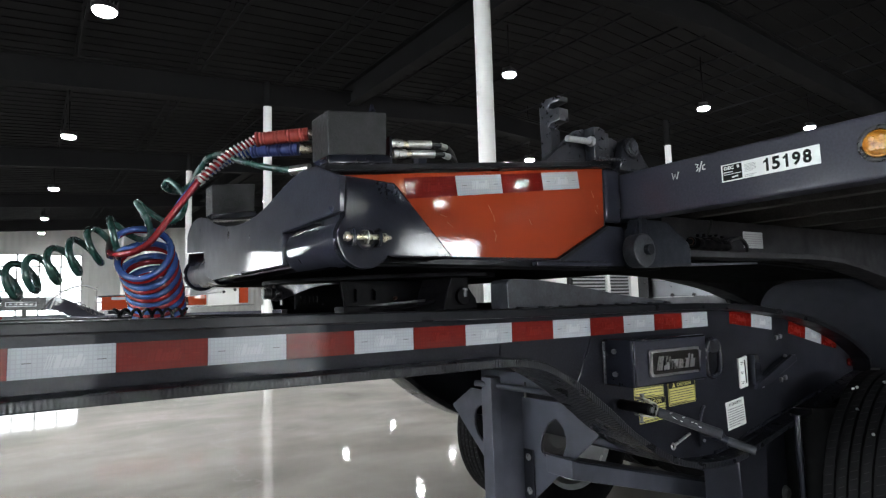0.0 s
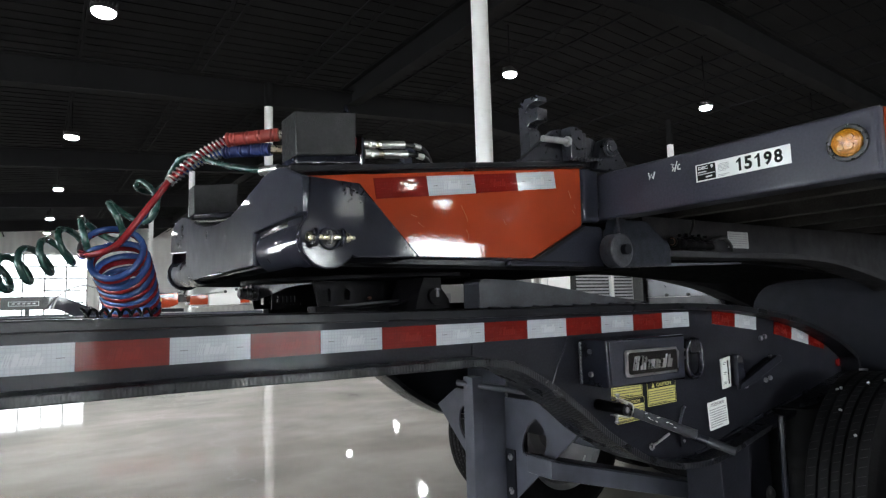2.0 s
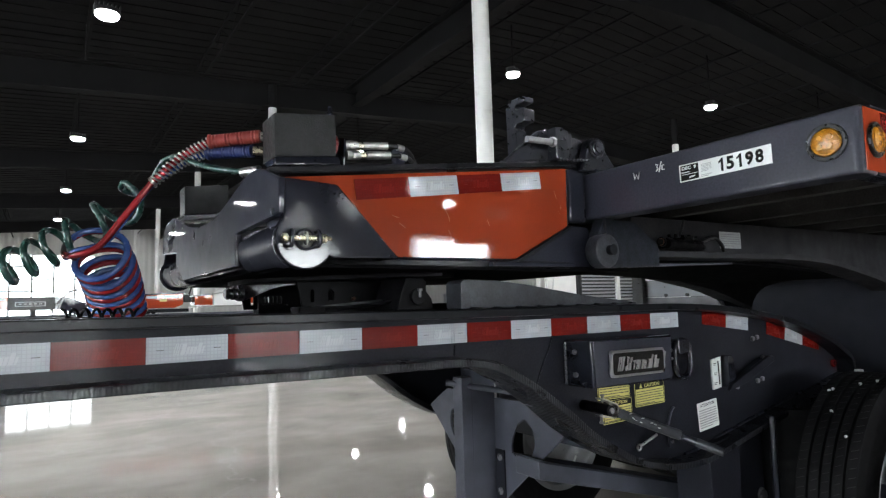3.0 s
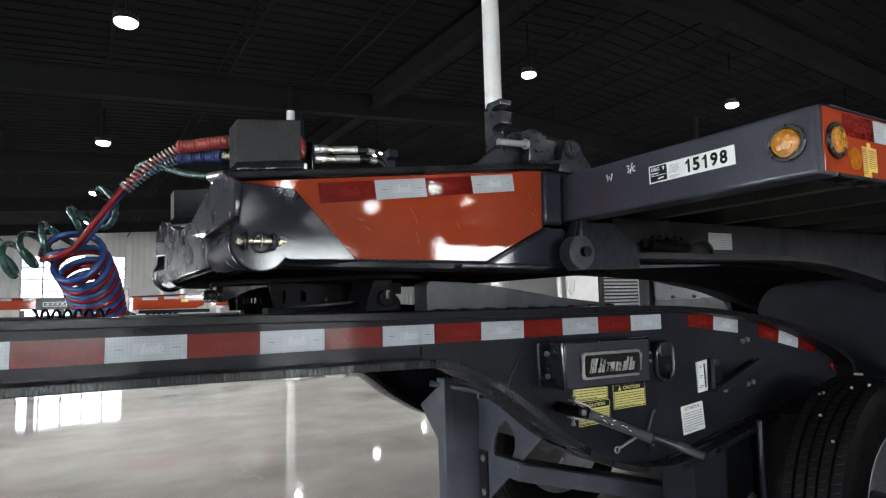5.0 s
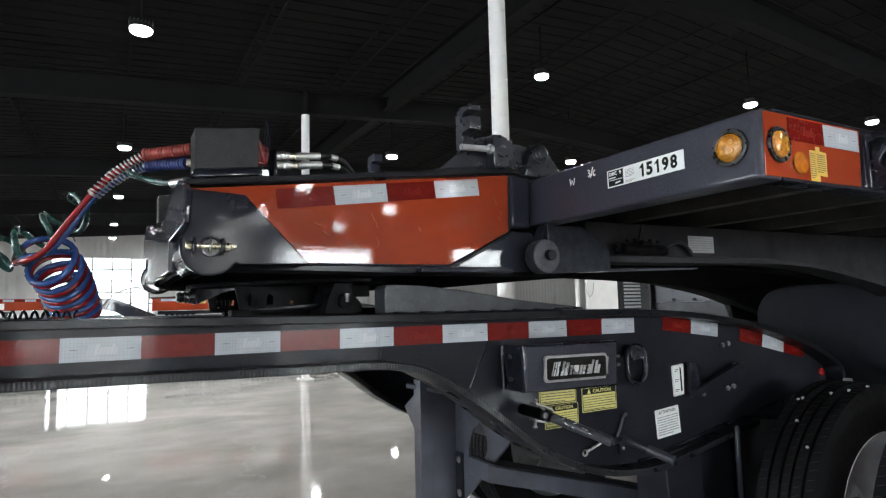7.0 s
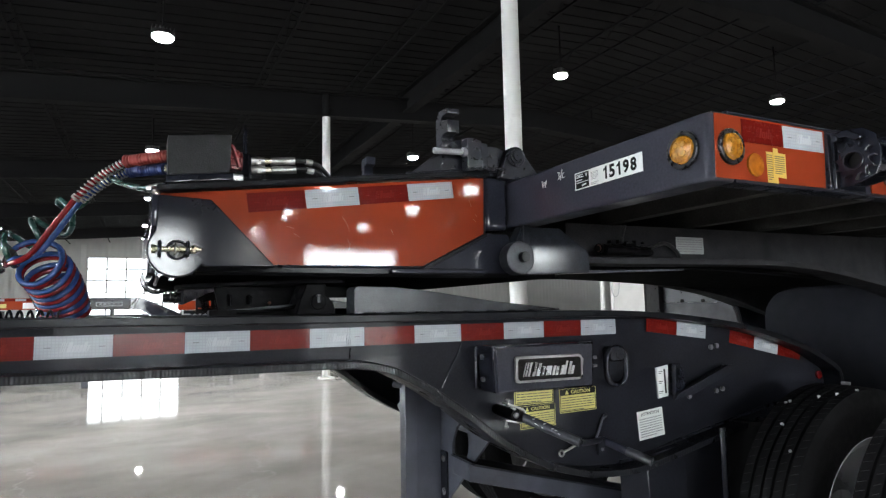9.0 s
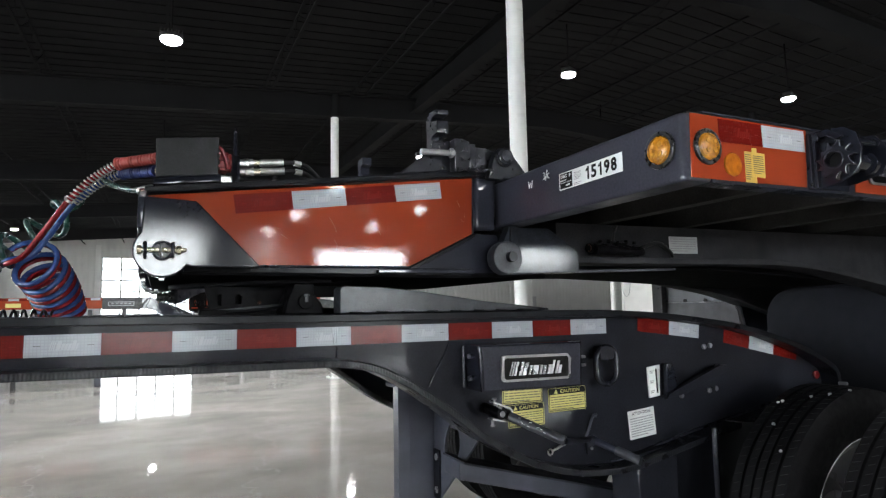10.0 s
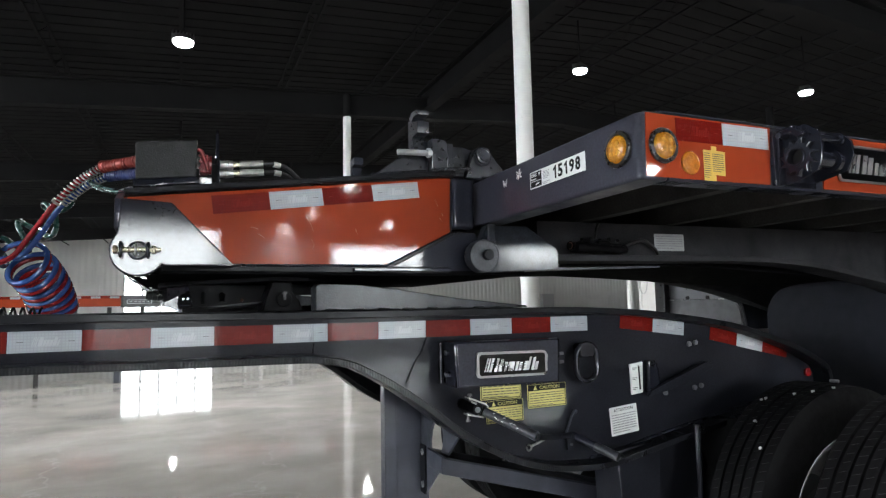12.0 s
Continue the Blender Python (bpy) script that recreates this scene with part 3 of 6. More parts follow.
single("trim", bm, COLUMN_PAINT, "white steel jamb trim beside the glazed door", "trim", kind="structure")


def column(x, y, top, r):
    c = thing("column", (x, y, 0), "round white painted steel column with a darker top", "column", "hall columns")
    part("shaft", tube([(x, y, 0.05), (x, y, top)], r, 32), COLUMN_PAINT, c)
    part("head", tube([(x, y, top), (x, y, ROOF - 0.58 + roof_lift(x))], r, 32), CEILING_PAINT, c, "black painted column head")
    part("base_plate", box(x - r * 1.7, x + r * 1.7, y - r * 1.7, y + r * 1.7, 0.0, 0.03, 0.004), COLUMN_PAINT, c)
    bm = None
    for z in (1.52,):
        bm = tube([(x, y, z - 0.015), (x, y, z + 0.015)], r + 0.006, 32)
    part("band", bm, COLUMN_PAINT, c)
    for sx in (-1, 1):
        for sy in (-1, 1):
            part("bolt", hexa((x + sx * r * 1.4, y + sy * r * 1.4, 0.03), (0, 0, 1), 0.016, 0.02), STEEL, c)
    return c


column(3.99, 4.80, 4.95, 0.092)
for x, y in ((3.52, 10.48), (3.42, 16.45), (3.42, 23.1), (3.4, 29.3), (12.75, 8.4), (14.29, 15.05), (-6.0, 10.5), (-6.0, 22.8)):
    column(x, y, 4.95, 0.075)


def high_bay(x, y, z, turn=0.0):
    """Round high-bay lamp with a domed diffuser on a stem."""
    m = Matrix.Translation((x, y, z)) @ Matrix.Rotation(radians(turn), 4, "Z")
    lamp = thing("high_bay_lamp", (x, y, z), "lit round white high-bay lamp hanging from the black roof", "lamp", "high-bay lamps")
    r = 0.12
    g = bmesh.new()
    loops = [[g.verts.new((q * r * math.cos(2 * math.pi * k / 28), q * r * math.sin(2 * math.pi * k / 28), zz)) for k in range(28)] for q, zz in ((1, -0.009), (0.97, -0.028), (0.8, -0.046), (0.45, -0.056))]
    for p, q in zip(loops, loops[1:]):
        for k in range(28):
            g.faces.new((p[k], p[(k + 1) % 28], q[(k + 1) % 28], q[k]))
    g.faces.new(loops[-1])
    bmesh.ops.recalc_face_normals(g, faces=g.faces)
    g.transform(m)
    part("diffuser", soften(g, 0), LAMP_GLOW, lamp, "glowing white diffuser")
    beam = bpy.data.lights.new("lamp_beam", "AREA")
    beam.shape, beam.size, beam.energy, beam.spread, beam.color = "DISK", 0.2, LAMP_WATTS, radians(150), (0.97, 0.98, 1.0)
    source = new("lamp_beam", beam)
    source.parent = lamp
    source.location = (0, 0, -0.062)
    h = prism(ring((0, 0), r + 0.012, 32), "z", -0.008, 0.041)
    h.transform(m)
    part("housing", soften(h, 0.008), BLACK, lamp)
    comb = [(0.126, 0.042), (-0.126, 0.042)]
    for k in range(7):
        c = -0.12 + 0.04 * k
        comb += [(c - 0.006, 0.092), (c + 0.006, 0.092)] + ([(c + 0.006, 0.052), (c + 0.034, 0.052)] if k < 6 else [])
    f = prism(comb, "y", -0.08, 0.08)
    f.transform(m)
    part("heat_sink", f, BLACK, lamp)
    part("stem", tube([m @ Vector((0, 0, 0.09)), m @ Vector((0, 0, ROOF + roof_lift(x) - z - 0.02))], 0.012, 8), CEILING_PAINT, lamp)
    return lamp


# Lamps from x = 18 on are unseen, added to brighten the far wall.
for x, y, z, a in ((0.60, 7.14, 4.55, 4), (6.98, 7.68, 5.33, 25), (11.34, 6.59, 5.13, 25), (0.55, 12.9, 4.6, 4),
                   (0.52, 19.4, 4.75, 4), (0.44, 26.4, 4.86, 4), (0.42, 30.6, 4.8, 4), (6.6, 26.6, 4.9, 4), (6.55, 19.6, 4.9, 4),
                   (6.1, 12.2, 4.85, 10), (15.2, 6.2, 5.2, 25), (-5.2, 12.8, 4.8, 4), (-5.2, 19.5, 4.8, 4), (-4.8, 28.2, 4.75, 4),
                   (0.6, -1.8, 5.3, 4), (6.6, -1.8, 5.3, 4), (12.4, -1.8, 5.3, 4), (-5.2, -1.8, 4.9, 4),
                   (0.0, -8.7, 5.2, 4), (5.2, -8.7, 5.2, 4), (-5.2, -8.7, 4.9, 4),
                   (-5.2, 5.5, 4.8, 4), (10.8, 17.0, 4.9, 4), (11.1, 23.2, 4.9, 4), (14.5, 20.3, 4.9, 4), (15.4, 26.7, 4.9, 4), (10.4, 10.8, 4.85, 20), (18.0, 14.0, 4.9, 4),
                   (24.0, 14.0, 4.9, 4), (24.0, 21.0, 4.9, 4), (24.0, 29.0, 4.9, 4), (30.0, 21.0, 4.9, 4), (30.0, 29.0, 4.9, 4), (36.0, 29.0, 4.9, 4),
                   (4.65, -12.1, 4.45, 4), (4.6, -16.7, 4.45, 4), (4.4, -21.3, 4.45, 4), (8.3, -10.9, 4.45, 4), (8.1, -14.5, 4.45, 4), (7.9, -18.6, 4.45, 4), (10.7, -12.8, 4.45, 4), (11.0, -9.4, 4.45, 4)):
    high_bay(x, y, z, a)

# grey electrical cabinet and conduit on the far wall
cab = thing("electrical_cabinet", (24.9, Y1 - 0.2, 0.9), "grey steel electrical cabinet on the white wall", "cabinet")
part("body", box(24.4, 25.4, Y1 - 0.3, Y1 - 0.004, 0.9, 2.0, 0.01), GREY_LABEL, cab)
part("cover", box(24.45, 25.35, Y1 - 0.33, Y1 - 0.302, 0.95, 1.95, 0.008), GREY_LABEL, cab)

# ---- lower trailer: frame with fifth wheel ----
LABEL_LOW = "charcoal steel trailer frame with red and white reflective tape"
low = thing("trailer", (1.5, 1.741, 0), LABEL_LOW, "trailer")
MID = 1.741           # centre line of both trailers
WEB = 1.203           # face of the near frame side


def mirror_y(bm):
    for v in bm.verts:
        v.co.y = 2 * MID - v.co.y
    bmesh.ops.reverse_faces(bm, faces=bm.faces)
    return bm


TOP = [(-3.6, 1.246), (-1.0, 1.243), (0.2, 1.239), (0.95, 1.231), (1.45, 1.229), (1.82, 1.228), (2.06, 1.218), (2.26, 1.201), (2.6, 1.153),
       (2.9, 1.071), (3.06, 1.004), (3.135, 0.955), (3.155, 0.87)]
BOT = [(-3.6, 1.112), (-1.0, 1.108), (0.2, 1.1015), (0.65, 1.0945), (0.9, 1.0915), (1.0, 1.088), (1.09, 1.071), (1.16, 1.038), (1.226, 1.0), (1.33, 0.928),
       (1.438, 0.846), (1.59, 0.76), (1.712, 0.718), (1.82, 0.698), (1.975, 0.690), (2.12, 0.711), (2.28, 0.739), (2.5, 0.772), (2.75, 0.808), (3.0, 0.848), (3.155, 0.872)]
top_c = [(p.x, p.y) for p in spline([Vector((*p, 0)) for p in TOP], 6)]
bot_c = [(p.x, p.y) for p in spline([Vector((*p, 0)) for p in BOT], 6)]


def lerp_curve(pts, q):
    """The point at a share q of the way along a list of points, by x."""
    x = pts[0][0] + (pts[-1][0] - pts[0][0]) * q
    for (xa, za), (xb, zb) in zip(pts, pts[1:]):
        if x <= xb:
            return x, za + (zb - za) * (x - xa) / (xb - xa)
    return pts[-1]


def frame_side(near):
    flip = (lambda b: b) if near else mirror_y
    web = prism([(x, z - 0.012) for x, z in top_c if z > 0.925] + [(x, z + 0.012) for x, z in reversed(bot_c)], "y", WEB, WEB + 0.014)
    part("side_plate", flip(web), FRAME, low)
    part("top_flange", flip(ribbon(top_c, 0.021, 1.13, 1.29, 0.003)), FLANGE, low)
    part("bottom_flange", flip(ribbon(bot_c, 0.020, 1.13, 1.29, 0.003, down=False)), CUT, low, "charcoal flange with a torch-cut edge")


frame_side(True)
frame_side(False)

# seam welds on the web
part("weld_bead", tube(spline([(1.353, WEB - 0.001, 1.14), (1.335, WEB - 0.001, 1.10), (1.315, WEB - 0.001, 1.07), (1.286, WEB - 0.001, 1.012)], 5), 0.0022, 6), FRAME, low)
part("weld_bead", tube([(1.006, WEB - 0.001, 1.140), (1.004, WEB - 0.001, 1.112)], 0.0026, 6), WELDY, low)
for dx in (-0.012, -0.006, 0.0005):
    part("tape_crease", tube([(1.006 + dx, WEB - 0.0016, 1.193), (1.005 + dx * 0.7, WEB - 0.0016, 1.147)], 0.0011, 6), TAPE_WHITE, low)
n = 110
lower = [(x, z) for x, z in bot_c if 1.93 < x < 2.8]
part("weld_bead", tube([(x, WEB - 0.003, z + 0.0235) for x, z in (lerp_curve(lower, i / n) for i in range(n + 1))],
                       lambda k: 0.0062 + 0.0016 * math.sin(k * 330) + 0.0008 * math.sin(k * 93), 8), WELDY, low)

# deck plate and cross members between the sides
part("deck_plate", box(-3.4, 0.52, 1.30, 2.19, 1.205, 1.215), SATIN, low)
for x in (-3.0, -2.2, -1.4, -0.6, 0.2, 0.75):
    part("cross_member", box(x, x + 0.08, 1.292, 2.19, 1.10, 1.20, 0.004), SATIN, low)
part("cross_member", box(1.72, 1.86, 1.295, 2.187, 0.72, 0.95, 0.006), SATIN, low)


# reflective tape
def tape_segment(length, height, red, name="reflective_tape"):
    """One printed segment of tape, flat in x, z, with its corner at the origin."""
    bm = box(0, length, -0.0012, 0, 0, height)
    n0 = len(bm.faces)
    z = height / 2
    u = length / 6
    for k, (a, w) in enumerate(((1.9, 0.07), (2.05, 0.07), (2.2, 0.07), (2.4, 0.32), (2.8, 0.2), (3.05, 0.22), (3.32, 0.22), (3.6, 0.28), (3.95, 0.14))):
        h = height * (0.42 if k in (0, 1, 2, 3, 7) else 0.28)
        zz = z - height * 0.21
        sk = 0.25 * h
        p = [(a * u, zz), ((a + w) * u, zz), ((a + w) * u + sk, zz + h), (a * u + sk, zz + h)]
        prism(p, "y", -0.0016, -0.0011, bm=bm)
    for a in (0.7, 4.9):
        prism([(a * u, z - 0.0012), ((a + 0.55) * u, z - 0.0012), ((a + 0.55) * u, z + 0.0006), (a * u, z + 0.0006)], "y", -0.0016, -0.0011, bm=bm)
    bm.faces.ensure_lookup_table()
    for f in bm.faces[n0:]:
        f.material_index = 1 if f.calc_center_median().x > 1.6 * u and f.calc_center_median().x < 4.4 * u else 2
    return as_mesh(name, bm, [TAPE_RED, TAPE_RED_MARK, TAPE_RED_MARK] if red else [TAPE_WHITE, TAPE_WHITE_MARK, TAPE_DASH])


SEG, TH = 0.1528, 0.0508
RED_TAPE, WHITE_TAPE = tape_segment(SEG - 0.0006, TH, True), tape_segment(SEG - 0.0006, TH, False)


def tape(parent, x, y, z, red, tilt=0.0, scale=1.0):
    ob = new("reflective_tape", RED_TAPE if red else WHITE_TAPE)
    ob.parent = parent
    ob.matrix_local = Matrix.Translation(Vector((x, y, z)) - origin(parent)) @ Matrix.Rotation(radians(-tilt), 4, "Y") @ Matrix.Diagonal((scale, 1, 1, 1))
    return tagged(ob, "red reflective tape" if red else "silver white reflective tape")


for k in range(-15, 8):
    x = 0.741 + SEG * k
    tape(low, x, WEB - 0.0006, 1.1445 + 0.004 * max(0, (1.0 - x)) * 0.9, k % 2 == 0, -0.12)
tape(low, 2.105, WEB - 0.0006, 1.147, True, -7.0)
tape(low, 2.257, WEB - 0.0006, 1.1285, False, -7.0)
tape(low, 2.540, WEB - 0.0006, 1.089, True, -12.0, 0.96)
tape(low, 2.684, WEB - 0.0006, 1.0585, False, -12.0, 0.96)
tape(low, 2.827, WEB - 0.0006, 1.028, True, -12.0, 0.96)


# hinged tool box with nameplate
bx = part("tool_box", prism([(1.405, 0.996), (1.766, 0.989), (1.772, 1.130), (1.399, 1.132)], "y", 1.098, WEB - 0.002, 0.006), CAST, low, "charcoal textured steel box")
part("lid", prism([(1.412, 1.002), (1.758, 0.996), (1.764, 1.124), (1.407, 1.126)], "y", 1.0935, 1.0978, 0.003), PAINT, bx)
for k in range(9):
    part("hinge_knuckle", soften(tube([(1.397, 1.194, 1.002 + 0.014 * k), (1.397, 1.194, 1.0145 + 0.014 * k)], 0.0045, 10), 0.0012), HINGE, bx)
for z in (1.032, 1.097):
    part("bolt", soften(tube([(1.404, 1.158, z), (1.394, 1.158, z)], 0.0075, 14), 0.002), DULL_STEEL, bx, "round steel bolt head")
part("latch", box(1.772, 1.784, 1.13, 1.16, 1.045, 1.085, 0.003), BLACK, bx)
for z in (1.052, 1.078):
    part("latch_pin", tube([(1.783, 1.118, z), (1.798, 1.118, z)], 0.0048, 12), DULL_STEEL, bx, "grey latch pin")
npt = part("name_plate", soften(card(0.248, 0.076, 0.010, facing_y(1.590, 1.0934, 1.0585, -0.8), 0.013), 0.004), CHROME, bx, "raised chrome name plate with a black face")
part("face", card(0.231, 0.062, 0.0008, facing_y(1.590, 1.0833, 1.0585, -0.8), 0.009), GLOSS_BLACK, npt, "gloss black face")


def emblem(parent, x, y, z, w, h, tilt=0.0):
    """Plain slanted chrome bars in the place of the raised emblem."""
    m = facing_y(x, y, z, tilt)
    for k, (a, l, hh) in enumerate(((-0.465, 0.016, 1), (-0.425, 0.026, 1), (-0.375, 0.038, 1), (-0.285, 0.05, 1), (-0.215, 0.06, 0.92), (-0.135, 0.045, 0.68), (-0.04, 0.10, 0.68), (0.06, 0.045, 0.68), (0.125, 0.05, 0.66), (0.215, 0.075, 0.68), (0.285, 0.035, 1), (0.36, 0.045, 0.94), (0.41, 0.05, 0.62))):
        b = card(l * w, h * hh, 0.003, m @ Matrix.Translation((a * w, -h * (1 - hh) / 2, 0)), skew=0.3)
        part("emblem_bar", soften(b, 0.0008, 1), EMBLEM, parent, "slanted chrome bar")


emblem(npt, 1.590, 1.0825, 1.0585, 0.2, 0.040, -0.8)


# stickers on the web
def caution(x0, x1, z0, z1, head, tilt, seed, parent=low, y=WEB):
    w, h = x1 - x0, z1 - z0
    m = facing_y((x0 + x1) / 2, y - 0.0004, (z0 + z1) / 2, tilt)
    s = part("caution_sticker", card(w, h, 0.0008, m, 0.003), YELLOW_LABEL, parent, "yellow warning sticker")
    up = Matrix.Translation((0, 0, 0.0009))
    part("border", prism_border(w, h, 0.0025, m @ up), INK, s)
    if head:
        part("header", card(w - 0.004, h * 0.26, 0.0005, m @ up @ Matrix.Translation((0, h * 0.36, 0)), 0.002), INK, s)
        part("lettering", letters("CAUTION", h * 0.15, 0.0004, m @ Matrix.Translation((w * 0.07, h * 0.36, 0.0015)), w * 0.52, 0.02), YELLOW_LABEL, s)
        tri = prism([(-0.5, -0.45), (0.5, -0.45), (0, 0.5)], "z", 0, 0.0004)
        tri.transform(m @ Matrix.Translation((-w * 0.30, h * 0.36, 0.0015)) @ Matrix.Diagonal((h * 0.2, h * 0.2, 1, 1)))
        part("warning_triangle", tri, YELLOW_LABEL, s)
    part("fine_print", bars(w * 0.88, h * (0.62 if head else 0.85), 6 if head else 5, m @ Matrix.Translation((0, -h * (0.14 if head else 0), 0.0009)), seed=seed), PRINT, s)


def prism_border(w, h, t, m):
    o = [(-w / 2 + t, -h / 2 + t), (w / 2 - t, -h / 2 + t), (w / 2 - t, h / 2 - t), (-w / 2 + t, h / 2 - t)]
    i = [(x * (1 - 2 * t / w), y * (1 - 2 * t / h)) for x, y in o]
    b = prism(o, "z", 0, 0.0004, holes=[i])
    b.transform(m)
    return b


caution(1.536, 1.686, 0.936, 0.985, False, -0.7, 3)
caution(1.555, 1.692, 0.862, 0.932, True, 0.6, 4)
caution(1.710, 1.862, 0.897, 0.973, True, 0.4, 5)
m = facing_y(2.106, WEB - 0.0004, 0.825, 4.5)
st = part("attention_sticker", card(0.122, 0.098, 0.0008, m, 0.003), WHITE_LABEL, low, "white notice sticker")
part("lettering", letters("ATTENTION", 0.011, 0.0004, m @ Matrix.Translation((0, 0.037, 0.0009)), 0.085), INK, st)
part("fine_print", bars(0.105, 0.068, 8, m @ Matrix.Translation((0, -0.009, 0.0009)), seed=8), GREY_INK, st)

# ride-height gauge: white scale, notched sector, pointer arm
g = part("height_gauge", prism([(2.142, 0.909), (2.192, 0.914), (2.197, 1.024), (2.138, 1.017)], "y", WEB - 0.008, WEB - 0.0004, 0.002), WHITE_LABEL, low, "white scale plate with a black slot")
part("slot", card(0.007, 0.085, 0.001, facing_y(2.178, WEB - 0.0082, 0.968, 2)), INK, g)
for k, z in enumerate((1.0, 0.965, 0.93)):
    part("fine_print", bars(0.02, 0.012, 2, facing_y(2.157, WEB - 0.0082, z), seed=20 + k), INK, g)
sec = [(2.205, 0.915), (2.25, 0.93)]
for k in range(7):
    z = 0.94 + 0.012 * k
    sec += [(2.262 - 0.002 * k, z), (2.252 - 0.002 * k, z + 0.006)]
sec += [(2.235, 1.028), (2.208, 1.028)]
part("notched_sector", prism(sec, "y", WEB - 0.03, WEB - 0.002, 0.002), CAST, low)
part("gauge_arm", prism([(2.185, 0.905), (2.2, 0.925), (2.47, 1.010), (2.50, 1.008), (2.502, 0.985), (2.29, 0.92)], "y", WEB - 0.045, WEB - 0.03, 0.003), FRAME, low)
part("gauge_arm_web", prism([(2.27, 0.935), (2.46, 1.0), (2.46, 0.965), (2.30, 0.925)], "y", WEB - 0.031, WEB - 0.002), FRAME, low)
for x, z in ((2.431, 1.077), (2.463, 1.081), (2.446, 0.913), (2.481, 0.918), (2.493, 0.998), (2.30, 0.905)):
    part("bolt", soften(tube([(x, WEB, z), (x, WEB - 0.01, z)], 0.0095, 16), 0.003), PLATE_GREY, low, "grey bolt head")
part("marker_lamp", soften(tube([(3.088, WEB, 0.93), (3.088, WEB - 0.012, 0.93)], 0.018, 24), 0.004), RED_LENS, low, "round red marker lamp")

# D-ring with its bracket
part("ring_bracket", prism([(1.897, 1.094), (1.906, 1.104), (1.956, 1.104), (1.965, 1.094), (1.963, 1.062), (1.953, 1.054), (1.909, 1.054), (1.899, 1.062)], "y", 1.162, WEB - 0.001, 0.005), CAST, low)
d_path = [(1.931 - 0.044 * math.cos(radians(a)), 1.172, (1.020 if a <= 180 else 1.056) - 0.044 * math.sin(radians(a))) for a in range(0, 361, 15)]
d_path.append(d_path[0])
part("tie_down_ring", tube(spline(d_path, 3), 0.0100, 14), CAST, low, "heavy charcoal D-ring")

# swing lever: strap clevis on a black pivot, socket tube, bent link with a rod hook, gripped end
part("lever_pivot", soften(tube([(1.470, 1.096, 0.930), (1.470, WEB, 0.934)], 0.0165, 22), 0.003), GREASE, low, "greasy black pivot")
part("pivot_end", soften(tube([(1.470, 1.0955, 0.930), (1.470, 1.090, 0.930)], 0.0085, 16), 0.001), DULL_STEEL, low)
part("clevis", ribbon([(1.446, 0.967), (1.470, 0.9585), (1.503, 0.945), (1.511, 0.935), (1.501, 0.908), (1.492, 0.903), (1.466, 0.909), (1.440, 0.9145)], 0.0045, 1.100, 1.130, 0.001), STEEL, low, "zinc plated strap clevis")
for x, z0, z1 in ((1.4545, 0.954, 0.970), (1.4475, 0.920, 0.900)):
    part("clevis_bolt", tube([(x, 1.112, z0), (x - 0.001, 1.112, z1)], 0.0045, 12), DULL_STEEL, low, "grey zinc bolt")
    part("bolt_head", hexa((x - 0.001, 1.112, z1), (0, 0, 1 if z1 > z0 else -1), 0.0075, 0.006, bevel=0.001), DULL_STEEL, low)
part("clevis_pin", tube([(1.462, 1.085, 0.949), (1.446, 1.085, 0.957)], 0.003, 8), STEEL, low)
LEVER_A, LEVER_B = Vector((1.490, 1.089, 0.923)), Vector((1.588, 0.957, 0.866))
part("lever_tube", soften(tube([LEVER_A, LEVER_A.lerp(LEVER_B, 0.5), LEVER_B], 0.0138, 20), 0.002), RAMP, low, "grey painted lever tube with chipped paint")
part("lever_link", tube(spline([LEVER_B, (1.655, 1.018, 0.846), (1.745, 1.10, 0.822), (1.84, 1.172, 0.803), (1.875, WEB, 0.797)], 6), 0.0088, 14), FRAME, low)
rnd = random.Random(11)
along = (LEVER_B - LEVER_A).normalized()
for k in range(8):
    c = LEVER_A.lerp(LEVER_B, rnd.uniform(0.15, 0.97)) + Vector((-0.55, -0.55, rnd.uniform(-0.1, 0.75))).normalized() * 0.0134
    part("paint_chip", tube([c, c + (along + Vector((0, 0, rnd.uniform(-0.5, 0.5)))).normalized() * rnd.uniform(0.003, 0.010)], rnd.uniform(0.0008, 0.0014), 6), CHALK, low, "pale paint chip")
part("lever_grip", tube([(1.885, WEB + 0.004, 0.793), (1.920, 1.137, 0.769), (1.957, 1.062, 0.743)], 0.0130, 18), PAINT, low)
part("grip_sleeve", soften(tube([(1.922, 1.133, 0.7675), (1.958, 1.060, 0.7425)], 0.0146, 18), 0.002), RAMP, low, "grey grip sleeve")
part("rod_hook", tube(spline([(1.852, WEB - 0.006, 0.806), (1.862, WEB - 0.01, 0.830), (1.874, WEB - 0.012, 0.860), (1.884, WEB - 0.012, 0.874), (1.896, WEB - 0.008, 0.875), (1.902, WEB + 0.002, 0.868)], 6), 0.0045, 10), SATIN, low)
part("lever_tab", prism([(1.846, 0.806), (1.880, 0.802), (1.876, 0.752), (1.850, 0.752)], "y", 1.184, 1.192, 0.0015), FRAME, low)
part("tab_rivet", soften(tube([(1.863, 1.184, 0.770), (1.863, 1.179, 0.770)], 0.005, 12), 0.001), DULL_STEEL, low)
part("drain_rod", tube([(1.709, 1.190, 0.778), (1.778, 1.178, 0.806)], 0.0042, 10), STEEL, low)
part("drain_eye", tube([(1.702 + 0.009 * math.cos(a), 1.19, 0.775 + 0.009 * math.sin(a)) for a in [2 * math.pi * i / 16 for i in range(17)]], 0.003, 8), STEEL, low)

